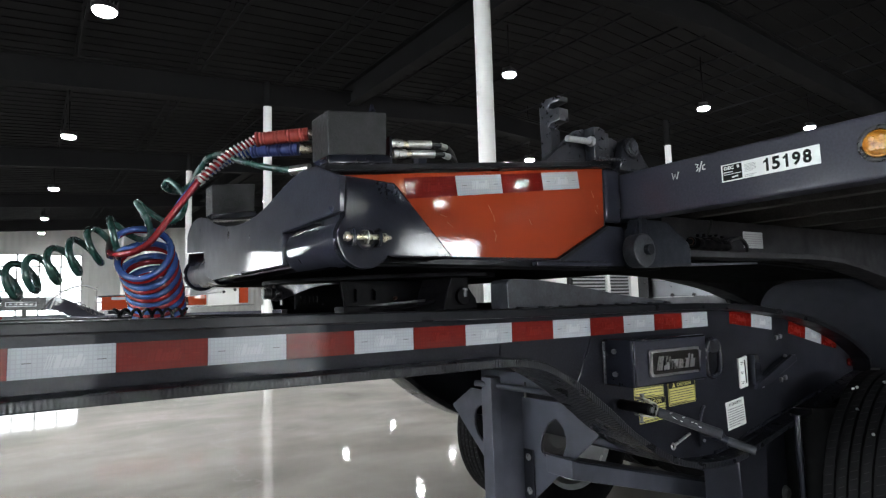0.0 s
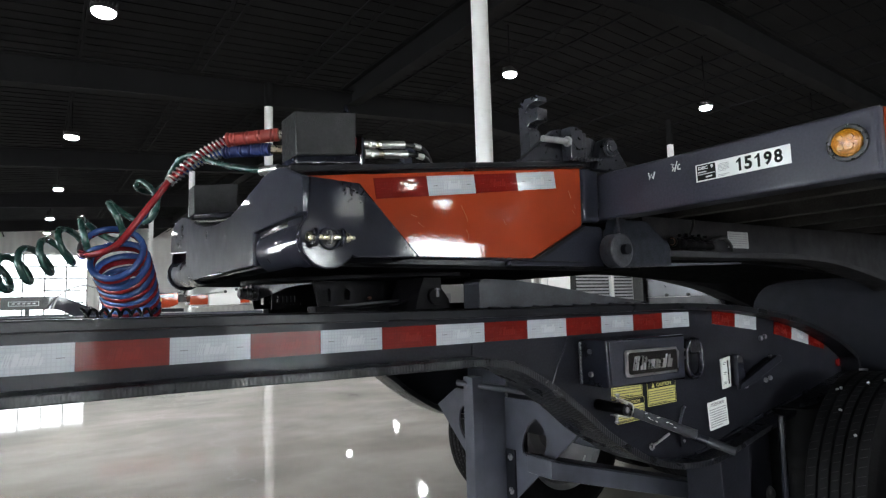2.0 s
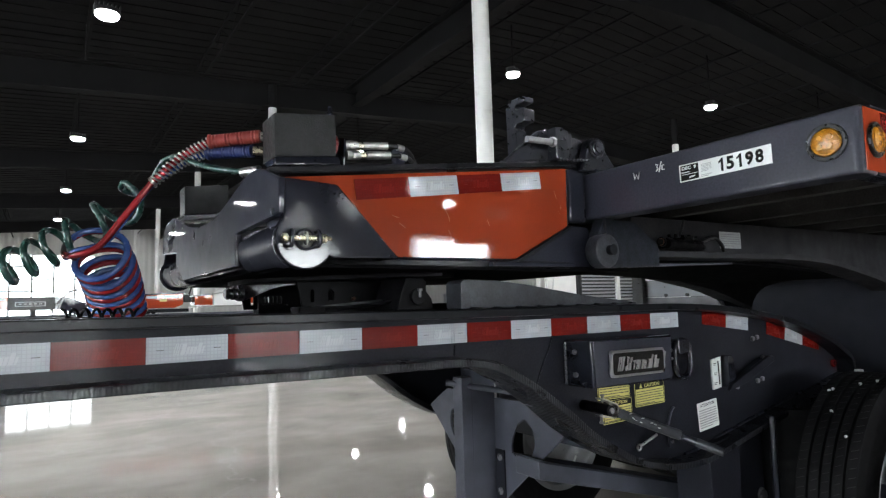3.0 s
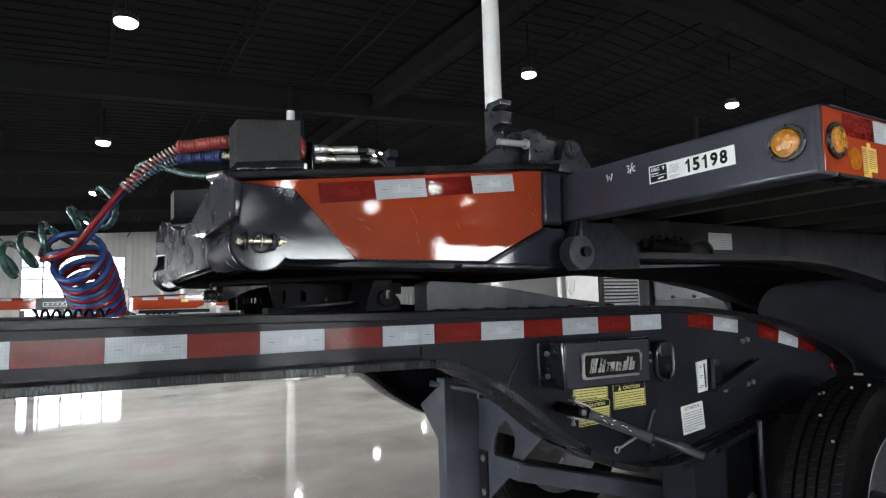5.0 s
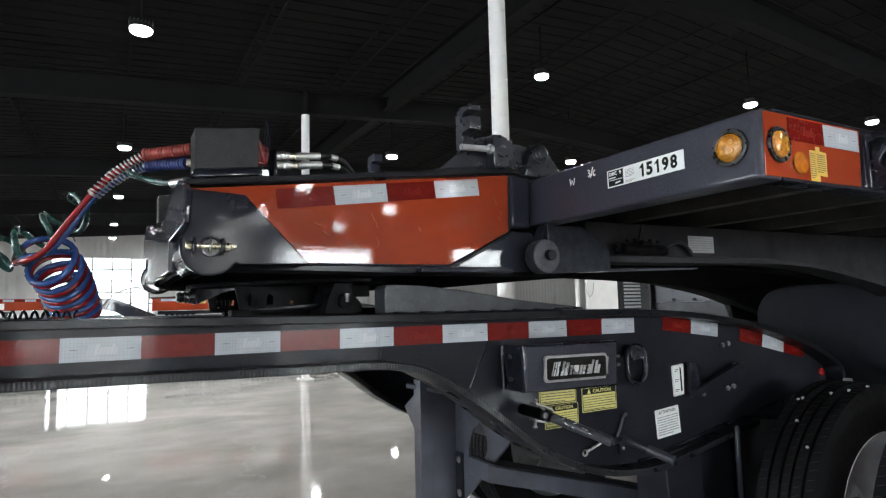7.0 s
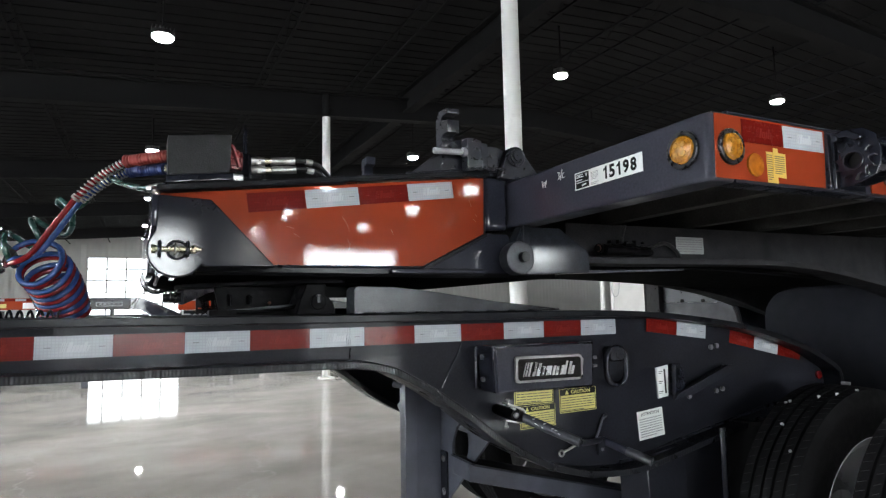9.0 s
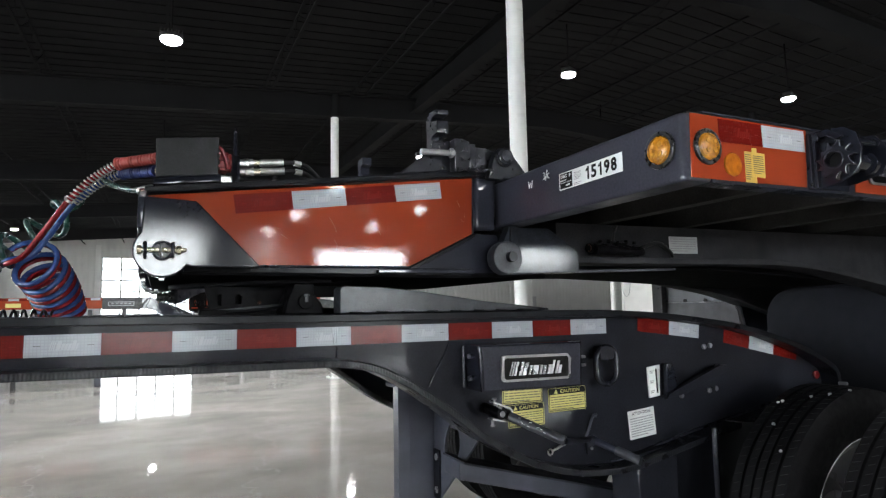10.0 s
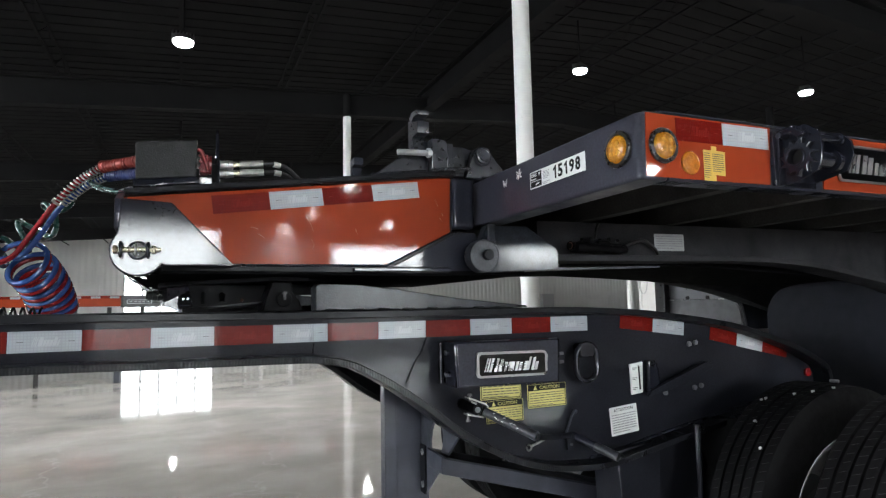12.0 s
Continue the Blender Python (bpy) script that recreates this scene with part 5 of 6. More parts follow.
part("flange", soften(tube([(0.7225, 1.325, 1.664), (0.7310, 1.325, 1.664)], 0.027, 24), 0.002), RED_CAST, gl)
part("lever", tube(spline([(0.6925, 1.292, 1.700), (0.7025, 1.292, 1.694), (0.7125, 1.293, 1.668), (0.7205, 1.294, 1.640)], 5), 0.006, 10), RED_CAST, gl)
for z in (1.648, 1.668, 1.684):
    part("rib", soften(box(0.6945, 0.7205, 1.293, 1.299, z - 0.004, z + 0.004), 0.0015), RED_CAST, gl)
part("port", tube([(0.6865, 1.318, 1.664), (0.6985, 1.318, 1.664)], 0.014, 16), STEEL, gl)
part("base", box(0.6985, 0.7315, 1.29, 1.34, 1.60, 1.622, 0.005), STEEL, gl)
for k, (z, y) in enumerate(((1.665, 1.315), (1.636, 1.30))):
    f = part("hose_fitting", tube([(0.752, y, z), (0.79, y, z + 0.0035)], 0.012, 18), FERRULE, up, "zinc hose fitting")
    part("hexagon", hexa((0.766, y, z + 0.001), (1, 0, 0.1), 0.0145, 0.012, bevel=0.001), STEEL, f)
    part("nut", hexa((0.79, y, z + 0.0035), (1, 0, 0.1), 0.0095, 0.018, bevel=0.001), BRASS, f)
    part("ferrule", tube([(0.808, y, z + 0.005), (0.815, y, z + 0.006), (0.875, y - 0.01, z + 0.011)], lambda q: 0.0105 - 0.0008 * math.cos(q * 80), 18), FERRULE, f, "grey crimped sleeve")
    part("hose", tube(spline([(0.875, y - 0.01, z + 0.011), (0.91, y - 0.012, z + 0.011), (0.95, y, z + 0.003), (1.02, y + 0.06, z - 0.04)], 5), 0.0065, 10), RUBBER, f, "black hose")
    part("clamp", tube([(0.905, y - 0.012, z + 0.0112), (0.925, y - 0.01, z + 0.009)], 0.0085, 16), FERRULE, f)

# rope hook block, stop pin and ramp bracket
part("hook_block", prism([(1.303, 1.824), (1.303, 1.866), (1.340, 1.868), (1.351, 1.877), (1.340, 1.886), (1.303, 1.888), (1.303, 1.905), (1.372, 1.909), (1.392, 1.888), (1.389, 1.68), (1.345, 1.68),
                           (1.343, 1.801), (1.353, 1.812), (1.343, 1.822)], "x", 1.374, 1.418, 0.0028), HINGE, up, "charcoal notched hook block")
for y0, y1 in ((2.105, 2.175),):   # its twin on the far beam
    part("hook_block", prism([(y0, 1.80), (y1, 1.80), (y1, 1.93), (y0, 1.935), (y0, 1.90), (y0 + 0.03, 1.895), (y0 + 0.03, 1.86), (y0, 1.855)], "x", 1.374, 1.418, 0.0025), PAINT, up, "charcoal notched hook block")
    part("hook_post", prism([(y1 - 0.04, 1.66), (y1, 1.66), (y1, 1.80), (y1 - 0.045, 1.80)], "x", 1.374, 1.395, 0.002), PAINT, up)
part("ramp_bracket", prism([(1.175, 1.640), (1.20, 1.650), (1.335, 1.757), (1.372, 1.768), (1.376, 1.668)], "y", 1.20, 1.222, 0.003), HINGE, up)
part("bracket_plate", prism([(1.366, 1.662), (1.4185, 1.669), (1.4185, 1.757), (1.392, 1.765), (1.366, 1.763)], "y", 1.160, 1.1985, 0.003), HINGE, up)
part("bracket_plate", prism([(1.4225, 1.668), (1.4445, 1.671), (1.4445, 1.755), (1.4225, 1.755)], "y", 1.170, 1.1985, 0.003), HINGE, up)
part("stop_pin", soften(tube([(1.254, 1.166, 1.712), (1.368, 1.166, 1.717)], 0.0092, 18), 0.002), GALVANISED, up, "dull galvanised stop pin")
part("nut", hexa((1.350, 1.166, 1.7165), (1, 0, 0.04), 0.016, 0.014, bevel=0.002), GALVANISED, up)
part("bracket_block", prism([(1.447, 1.668), (1.50, 1.675), (1.50, 1.752), (1.447, 1.756)], "y", 1.20, 1.30, 0.004), HINGE, up)
part("rear_lug_small", prism([(1.10, 1.612), (1.16, 1.62), (1.165, 1.66), (1.135, 1.675), (1.105, 1.655)], "y", 1.42, 1.47, 0.004), PAINT, up)

# upper hinge lugs
lug = [(1.49, 1.650)] + ring((1.549, 1.722), 0.034, 18, 170, -140) + [(1.640, 1.668), (1.640, 1.645)]
for y in (1.172, 1.255):
    part("hinge_lug", prism(lug, "y", y, y + 0.03, 0.004), HINGE, up)
hp = part("hinge_pin", soften(tube([(1.549, 1.160, 1.722), (1.549, 1.30, 1.722)], 0.0245, 28), 0.004), HINGE, up)
part("pin_ring", tube([(1.549 + 0.029 * math.cos(2 * math.pi * k / 28), 1.166, 1.722 + 0.029 * math.sin(2 * math.pi * k / 28)) for k in range(29)], 0.0035, 8), HINGE, hp)
part("pin_cap", soften(tube([(1.549, 1.160, 1.722), (1.549, 1.154, 1.722)], 0.017, 20), 0.002), HINGE, hp)
part("hinge_neck", prism([(1.445, 1.66), (1.53, 1.66), (1.53, 1.748), (1.50, 1.757), (1.445, 1.757)], "y", 1.2035, 1.254, 0.004), HINGE, up)
part("hinge_post", soften(box(1.450, 1.536, 1.204, 1.30, 1.487, 1.662), 0.022, 7), PAINT, up, "glossy charcoal rounded hinge post")

# lower pivot boss and bracket
bo = part("pivot_boss", soften(tube([(1.523, 1.120, 1.393), (1.523, 1.166, 1.393)], 0.0515, 44), 0.005), RAMP, up, "scuffed grey round pivot boss")
part("pivot_pin", soften(tube([(1.530, 1.103, 1.395), (1.530, 1.121, 1.395)], 0.0165, 24), 0.002), FLANGE, bo)
part("pivot_bracket", prism([(1.528, 1.341), (1.825, 1.352), (1.825, 1.412), (1.815, 1.430), (1.765, 1.458), (1.705, 1.4965), (1.554, 1.4965), (1.528, 1.44)], "y", 1.1605, 1.20, 0.004), PIVOT, up, "grey pivot bracket")
part("pivot_web", prism([(1.553, 1.44), (1.580, 1.44), (1.580, 1.50), (1.553, 1.50)], "y", 1.150, 1.1625, 0.003), PIVOT, up)

# deck
DY = 0.446
SLOPE = 0.010   # the deck climbs a little to the rear


def dz(x):
    return (x - 1.55) * SLOPE


corner = ring((1.562, DY + 0.018), 0.018, 6, 180, 90)
part("front_beam", prism([(x, y) for x, y in corner] + [(1.62, DY), (1.62, 1.30), (1.544, 1.30)], "z", 1.4985, 1.6465, 0.009, segments=4), FRONT, up, "charcoal front cross beam")
part("front_beam", mirror_y(prism([(x, y) for x, y in corner] + [(1.62, DY), (1.62, 1.30), (1.544, 1.30)], "z", 1.4985, 1.6465, 0.009, segments=4)), FRONT, up, "charcoal front cross beam")
part("front_cap", box(1.545, 1.60, 1.302, 2.18, 1.505, 1.645, 0.004), PAINT, up)
part("deck_floor", prism([(1.56, 1.640), (1.56, 1.6495), (8.2, 1.6495 + dz(8.2)), (8.2, 1.640 + dz(8.2))], "y", DY + 0.004, 2 * MID - DY - 0.004), UNDERDECK, up)
part("top_rail", prism([(1.60, 1.6495), (1.60, 1.654), (8.2, 1.654 + dz(8.2)), (8.2, 1.6495 + dz(8.2))], "y", DY - 0.002, DY + 0.05, 0.001), PAINT, up)
for flip in (lambda b: b, mirror_y):
    part("side_rail", flip(prism([(1.62, 1.499), (1.62, 1.6485), (8.2, 1.6485 + dz(8.2)), (8.2, 1.499 + dz(8.2))], "y", DY + 0.006, DY + 0.05, 0.003)), PAINT, up)
    part("orange_side", flip(prism([(1.556, 1.5045), (1.562, 1.6445), (1.948, 1.6465 + dz(1.95)), (1.936, 1.5055 + dz(1.94))], "y", DY - 0.0025, DY - 0.0002, 0.0008)), ORANGE, up, "glossy orange deck side")
    part("orange_side", flip(prism([(2.13, 1.506 + dz(2.1)), (2.14, 1.6465 + dz(2.1)), (8.2, 1.6465 + dz(8.2)), (8.2, 1.506 + dz(8.2))], "y", DY - 0.0025, DY + 0.0055, 0.0008)), ORANGE, up, "glossy orange deck side")
    part("side_filler", flip(prism([(1.62, 1.499), (1.62, 1.648), (2.13, 1.648 + dz(2.13)), (2.13, 1.499 + dz(2.13))], "y", DY, DY + 0.0055)), PAINT, up)
for x in (2.0, 2.42, 2.84, 3.26, 3.68, 4.1, 4.7, 5.4, 6.1, 6.8, 7.5):
    part("deck_joist", box(x, x + 0.05, DY + 0.051, 2 * MID - DY - 0.051, 1.535 + dz(x), 1.638 + dz(x), 0.003), UNDERDECK, up)
tape(up, 1.645, DY - 0.003, 1.590, True, 1.0, 0.92)
tape(up, 1.786, DY - 0.003, 1.592, False, 1.0, 0.99)
for k in range(10):
    tape(up, 2.62 + k * SEG, DY - 0.003, 1.592 + dz(2.62 + k * SEG), k % 2 == 0, 0.6)

# main beams under the deck
beam_t = [(1.80, 1.408), (2.2, 1.411), (2.75, 1.417), (3.0, 1.410), (3.2, 1.394), (3.45, 1.36), (3.8, 1.30), (4.3, 1.16), (5.0, 0.98), (8.0, 0.9)]
for flip in (lambda b: b, mirror_y):
    c = [(p.x, p.y) for p in spline([Vector((*p, 0)) for p in beam_t], 4)]
    part("main_beam", flip(prism([(1.80, 1.532), (8.1, 1.532 + dz(8.1))] + [(x, z - 0.004) for x, z in reversed(c)], "y", 1.248, 1.262)), UNDERSIDE, up)
    part("beam_flange", flip(ribbon(c, 0.022, 1.19, 1.32, 0.003)), UNDERSIDE, up)
part("belly_plate", prism([(1.72, 1.345), (2.0, 1.378), (2.4, 1.389), (2.8, 1.375), (3.25, 1.352), (3.75, 1.328), (3.75, 1.34), (3.25, 1.365), (2.8, 1.387), (2.4, 1.40), (2.0, 1.39), (1.72, 1.357)], "y", 1.33, 2.15), UNDERSHADE, up)
part("beam_lower_strip", prism([(1.82, 1.352), (2.28, 1.366), (2.28, 1.372), (1.82, 1.362)], "y", 1.17, 1.20, 0.002), SATIN, up)

# wiring box, hose and spec plate on the beam
wb = part("valve_block", soften(prism([(1.932, 1.420), (2.158, 1.420), (2.166, 1.434), (2.150, 1.452), (2.082, 1.456), (2.074, 1.466), (2.030, 1.464), (2.022, 1.454), (1.948, 1.460), (1.930, 1.452)], "y", 1.198, 1.244, 0.0), 0.007), GREASE, up, "greasy black valve block")
part("valve_body", tube([(1.932 + 0.0215 * i, 1.206, 1.438 - 0.0006 * i) for i in range(11)], lambda q: 0.019 + 0.0022 * math.sin(q * 23) - 0.004 * q, 16), GREASE, wb)
part("port", tube([(1.930, 1.22, 1.443), (1.915, 1.215, 1.443)], 0.0165, 18), GREASE, wb, "dark port")
part("port_ring", tube([(1.9145, 1.215 + 0.012 * math.cos(a), 1.443 + 0.012 * math.sin(a)) for a in [2 * math.pi * i / 18 for i in range(19)]], 0.0016, 6), COPPER, wb, "dull copper ring")
part("port_bore", tube([(1.9149, 1.215, 1.443), (1.9135, 1.2145, 1.443)], 0.010, 14), INK, wb)
for k in range(5):
    part("screw", tube([(1.97 + 0.04 * k, 1.22, 1.462), (1.97 + 0.04 * k, 1.22, 1.472 + 0.004 * (k % 2))], 0.007, 10), GREASE, wb)
part("cable", tube(spline([(2.16, 1.22, 1.45), (2.24, 1.215, 1.47), (2.30, 1.22, 1.445), (2.335, 1.235, 1.425)], 6), 0.007, 10), RUBBER, up, "black cable")
part("cable", tube(spline([(2.02, 1.21, 1.472), (2.01, 1.19, 1.50), (2.03, 1.2, 1.525)], 5), 0.005, 8), RUBBER, up, "black cable")
mm = facing_y(2.408, 1.2465, 1.470, 0.5)
sp = part("spec_plate", card(0.152, 0.066, 0.001, mm, 0.002), GREY_LABEL, up, "grey data plate")
part("fine_print", bars(0.135, 0.055, 6, mm @ Matrix.Translation((0, 0, 0.0011)), seed=31), GREY_INK, sp)

# lamps
def round_lamp(m, r, lens_mat, label):
    g = prism(ring((0, 0), r * 1.28, 36), "z", 0, 0.008, 0.003, holes=[ring((0, 0), r * 0.96, 36)])
    g.transform(m)
    l = part("marker_lamp", g, GROMMET, up, label)
    d = bmesh.new()
    loops = []
    for q, h in ((1.0, 0.003), (0.93, 0.009), (0.7, 0.013), (0.35, 0.015)):
        loops.append([d.verts.new((r * 0.97 * q * math.cos(2 * math.pi * k / 32), r * 0.97 * q * math.sin(2 * math.pi * k / 32), h)) for k in range(32)])
    for a, b in zip(loops, loops[1:]):
        for k in range(32):
            d.faces.new((a[k], a[(k + 1) % 32], b[(k + 1) % 32], b[k]))
    d.faces.new(loops[-1])
    soften(d, 0)
    d.transform(m)
    part("lens", d, lens_mat, l, "amber lens")
    for k in range(4):
        a = radians(45 + 90 * k)
        e = tube([(r * 0.44 * math.cos(a), r * 0.44 * math.sin(a), 0.010), (r * 0.44 * math.cos(a), r * 0.44 * math.sin(a), 0.0158)], lambda q: r * (0.25 - 0.07 * q), 14)
        e.transform(m)
        part("diode", e, DIODE, l)
    w = tube([(r * 0.86 * math.cos(2 * math.pi * k / 36), r * 0.86 * math.sin(2 * math.pi * k / 36), 0.0105) for k in range(37)], 0.0013, 6)
    w.transform(m)
    part("lens_ring", w, AMBER, l)


round_lamp(facing_x(1.5436, 0.511, 1.577), 0.033, AMBER, "round amber marker lamp in a black grommet")
round_lamp(facing_y(1.604, DY - 0.0026, 1.574), 0.031, AMBER, "round amber marker lamp in a black grommet")
rf = part("reflector", soften(tube([(1.680, DY - 0.002, 1.5415), (1.680, DY - 0.008, 1.5415)], 0.0255, 32), 0.003), REFLECTOR, up, "small round amber reflector")
part("rim", tube([(1.680 + 0.0245 * math.cos(2 * math.pi * k / 32), DY - 0.0065, 1.5415 + 0.0245 * math.sin(2 * math.pi * k / 32)) for k in range(33)], 0.0020, 6), REFLECTOR, rf)
mm = facing_y(1.754, DY - 0.0026, 1.5445, 0)
ys = part("yellow_label", card(0.036, 0.070, 0.0008, mm @ Matrix.Translation((-0.013, -0.003, 0))), WARM_LABEL, up, "torn yellow printed label")
part("flap", card(0.044, 0.056, 0.0008, mm @ Matrix.Translation((0.012, 0.004, 0.0009)) @ Matrix.Rotation(radians(-2), 4, "Z")), WARM_LABEL, ys)
part("tab", card(0.016, 0.010, 0.0008, mm @ Matrix.Translation((0.002, 0.037, 0))), WARM_LABEL, ys)
part("fine_print", bars(0.034, 0.044, 9, mm @ Matrix.Translation((0.012, 0.004, 0.0018)), seed=41), PRINT, ys)
part("fine_print", bars(0.018, 0.060, 12, mm @ Matrix.Translation((-0.021, -0.003, 0.0009)), seed=42), PRINT, ys)

# stock label and chalk marks on the front beam
mm = facing_x(1.5438, 0.7545, 1.5805, 0.4) @ Matrix.Diagonal((1.055, 1, 1, 1))
lb = part("stock_label", card(0.234, 0.047, 0.0008, mm), WHITE_LABEL, up, "white stock label with black print")
ONE = [(0.40, 0.0), (0.72, 0.0), (0.72, 1.0), (0.47, 1.0), (0.40, 0.90), (0.10, 0.78), (0.10, 0.62), (0.40, 0.72)]
for ch, x in (("1", -0.004), ("5", 0.0195), ("1", 0.0415), ("9", 0.066), ("8", 0.0895)):
    place = mm @ Matrix.Translation((x, 0.001, 0.0009))
    if ch == "1":
        digit = prism([((a - 0.4) * 0.0195, (c - 0.5) * 0.034) for a, c in ONE], "z", 0, 0.0005)
        digit.transform(place)
    else:
        digit = letters(ch, 0.034, 0.0005, place, 0.0190, 0.036)
    part("number", digit, INK, lb)
part("black_field", card(0.050, 0.041, 0.0005, mm @ Matrix.Translation((-0.088, 0, 0.0009))), INK, lb)
part("lettering", letters("DEC  9", 0.0095, 0.0003, mm @ Matrix.Translation((-0.089, 0.0125, 0.0015)), 0.040, 0.03), WHITE_LABEL, lb)
part("handwriting", bars(0.034, 0.008, 1, mm @ Matrix.Translation((-0.094, 0.0015, 0.0015)), depth=0.0003, seed=52), WHITE_LABEL, lb)
part("rule", card(0.045, 0.0014, 0.0003, mm @ Matrix.Translation((-0.088, -0.0045, 0.0015))), WHITE_LABEL, lb)
part("handwriting", bars(0.024, 0.012, 1, mm @ Matrix.Translation((-0.078, -0.0125, 0.0015)) @ Matrix.Rotation(radians(8), 4, "Z"), depth=0.0003, seed=57), WHITE_LABEL, lb)
part("code_field", bars(0.028, 0.022, 6, mm @ Matrix.Translation((-0.042, 0.004, 0.0009)), seed=53), GREY_INK, lb)
part("fine_print", bars(0.03, 0.008, 2, mm @ Matrix.Translation((-0.042, -0.017, 0.0009)), seed=54), GREY_INK, lb)


def stroke(pts, y, z, s, name="chalk_mark"):
    """Hand-drawn chalk strokes on the front beam."""
    b = None
    for run in pts:
        b = tube([(1.5437, y - s * a, z + s * c) for a, c in run], 0.0019, 6, bm=b)
    part(name, b, CHALK, up, "white chalk mark")


stroke([[(-0.5, 0.5), (-0.3, -0.5), (0, 0.2), (0.25, -0.5), (0.55, 0.5)]], 1.018, 1.603, 0.020)
stroke([[(-0.8, 0.6), (-0.35, 0.5), (-0.6, 0.1), (-0.3, -0.1), (-0.7, -0.5)], [(0.3, 0.9), (-0.25, -0.7)], [(0.75, 0.3), (0.4, 0.2), (0.35, -0.4), (0.8, -0.45)]], 0.938, 1.612, 0.018)

# ratchet winch
WY, WZ = 0.386, 1.565
wn = part("ratchet_winch", prism([(0.352, 1.530), (0.400, 1.512), (0.448, 1.508), (0.448, 1.638), (0.415, 1.646), (0.372, 1.642), (0.346, 1.622), (0.338, 1.585), (0.340, 1.552)], "x", 1.972, 1.981, 0.002), CAST, up, "charcoal ratchet strap winch")
teeth = []
for k in range(11):
    a = 360 / 11 * k + 8
    teeth += [(WY + r * math.cos(radians(a + d)), WZ + r * math.sin(radians(a + d))) for r, d in ((0.0455, 0), (0.0445, 4), (0.0325, 7), (0.034, 20))]
part("mount_plate", box(1.946, 1.958, 0.436, 0.449, 1.508, 1.640, 0.002), WELDY, wn)
part("mount_plate", box(1.958, 1.972, 0.430, 0.449, 1.508, 1.640, 0.002), PAINT, wn)
part("ratchet_wheel", prism(teeth, "x", 1.951, 1.969, 0.0018, holes=[ring((WY, WZ), 0.0185, 20)]), CAST, wn)
part("hub", soften(prism(ring((WY, WZ), 0.024, 24), "x", 1.945, 1.952, 0.0015, holes=[ring((WY, WZ), 0.018, 24)]), 0), CAST, wn)
part("bore", prism(ring((WY, WZ), 0.0183, 20), "x", 1.966, 1.971), INK, wn)
part("pawl", prism([(0.362, 1.616), (0.378, 1.610), (0.400, 1.624), (0.428, 1.622), (0.430, 1.638), (0.395, 1.641)], "x", 1.950, 1.966, 0.003), CAST, wn)
part("pawl_pin", soften(tube([(1.942, 0.421, 1.624), (1.972, 0.421, 1.624)], 0.0085, 16), 0.002), CAST, wn)
part("drum", tube([(1.981, WY, WZ), (2.095, WY, WZ + 0.001)], 0.021, 24), CAST, wn)
part("drum_tie", tube([(1.981, 0.372, 1.612), (2.095, 0.372, 1.613)], 0.0085, 14), CAST, wn)
part("tie_nut", hexa((2.085, 0.372, 1.613), (1, 0, 0), 0.014, 0.018, bevel=0.002), CAST, wn)
part("drum_collar", soften(tube([(2.07, WY, WZ), (2.086, WY, WZ)], 0.028, 24), 0.002), CAST, wn)
part("side_cheek", prism([(0.362, 1.540), (0.448, 1.522), (0.448, 1.634), (0.404, 1.640), (0.372, 1.634), (0.350, 1.608), (0.345, 1.575)], "x", 2.095, 2.104, 0.002), CAST, wn)
part("hub", soften(tube([(2.104, WY, WZ), (2.116, WY, WZ)], 0.024, 20), 0.003), PAINT, wn)
part("back_plate", box(1.982, 2.094, 0.4385, 0.4485, 1.508, 1.640, 0.001), CAST, wn)

# name plate on the deck side
npp = part("name_plate", card(0.40, 0.095, 0.004, facing_y(2.385, DY - 0.0028, 1.586, 0.6), 0.012), GLOSS_BLACK, up, "black name plate with a raised chrome emblem")
o = [p for c in (((0.19, 0.037), 0), ((-0.19, 0.037), 90), ((-0.19, -0.037), 180), ((0.19, -0.037), 270)) for p in ring(c[0], 0.012, 5, c[1], 90)]
rim = prism(o, "z", 0.0, 0.004, 0.001, holes=[[(x * 0.97, y * 0.88) for x, y in o]])
rim.transform(facing_y(2.385, DY - 0.0068, 1.586, 0.6))
part("chrome_border", rim, CHROME, npp, "chrome border")
emblem(npp, 2.385, DY - 0.007, 1.586, 0.32, 0.05, 0.6)

# scratches in the orange paint
for run in ([(0.985, 1.505), (1.0, 1.48), (1.006, 1.462)], [(1.0, 1.44), (1.008, 1.425), (1.004, 1.41)], [(1.392, 1.578), (1.402, 1.556)], [(1.415, 1.535), (1.419, 1.525)], [(1.405, 1.52), (1.416, 1.508)],
            [(0.83, 1.47), (0.85, 1.465)], [(0.85, 1.452), (0.868, 1.44)], [(1.13, 1.475), (1.138, 1.46)]):
    part("scratch", tube([(x, NECK - 0.0042, z) for x, z in run], 0.00045, 5), SCRATCH, up, "pale paint scratch")


def weld(pts, r, wob, parent, mat_, n=70, name="weld_bead"):
    """A hand-laid weld: a lumpy bead along a line."""
    ps = [Vector(p) for p in pts]
    out = []
    for a, b in zip(ps, ps[1:]):
        k = max(2, int(n * (b - a).length / 0.4))
        out += [a.lerp(b, i / k) for i in range(k)]
    out.append(ps[-1])
    m = len(out)
    return part(name, tube(out, lambda q: r + wob * math.sin(q * m * 1.9) + wob * 0.6 * math.sin(q * m * 0.73), 7), mat_, parent)


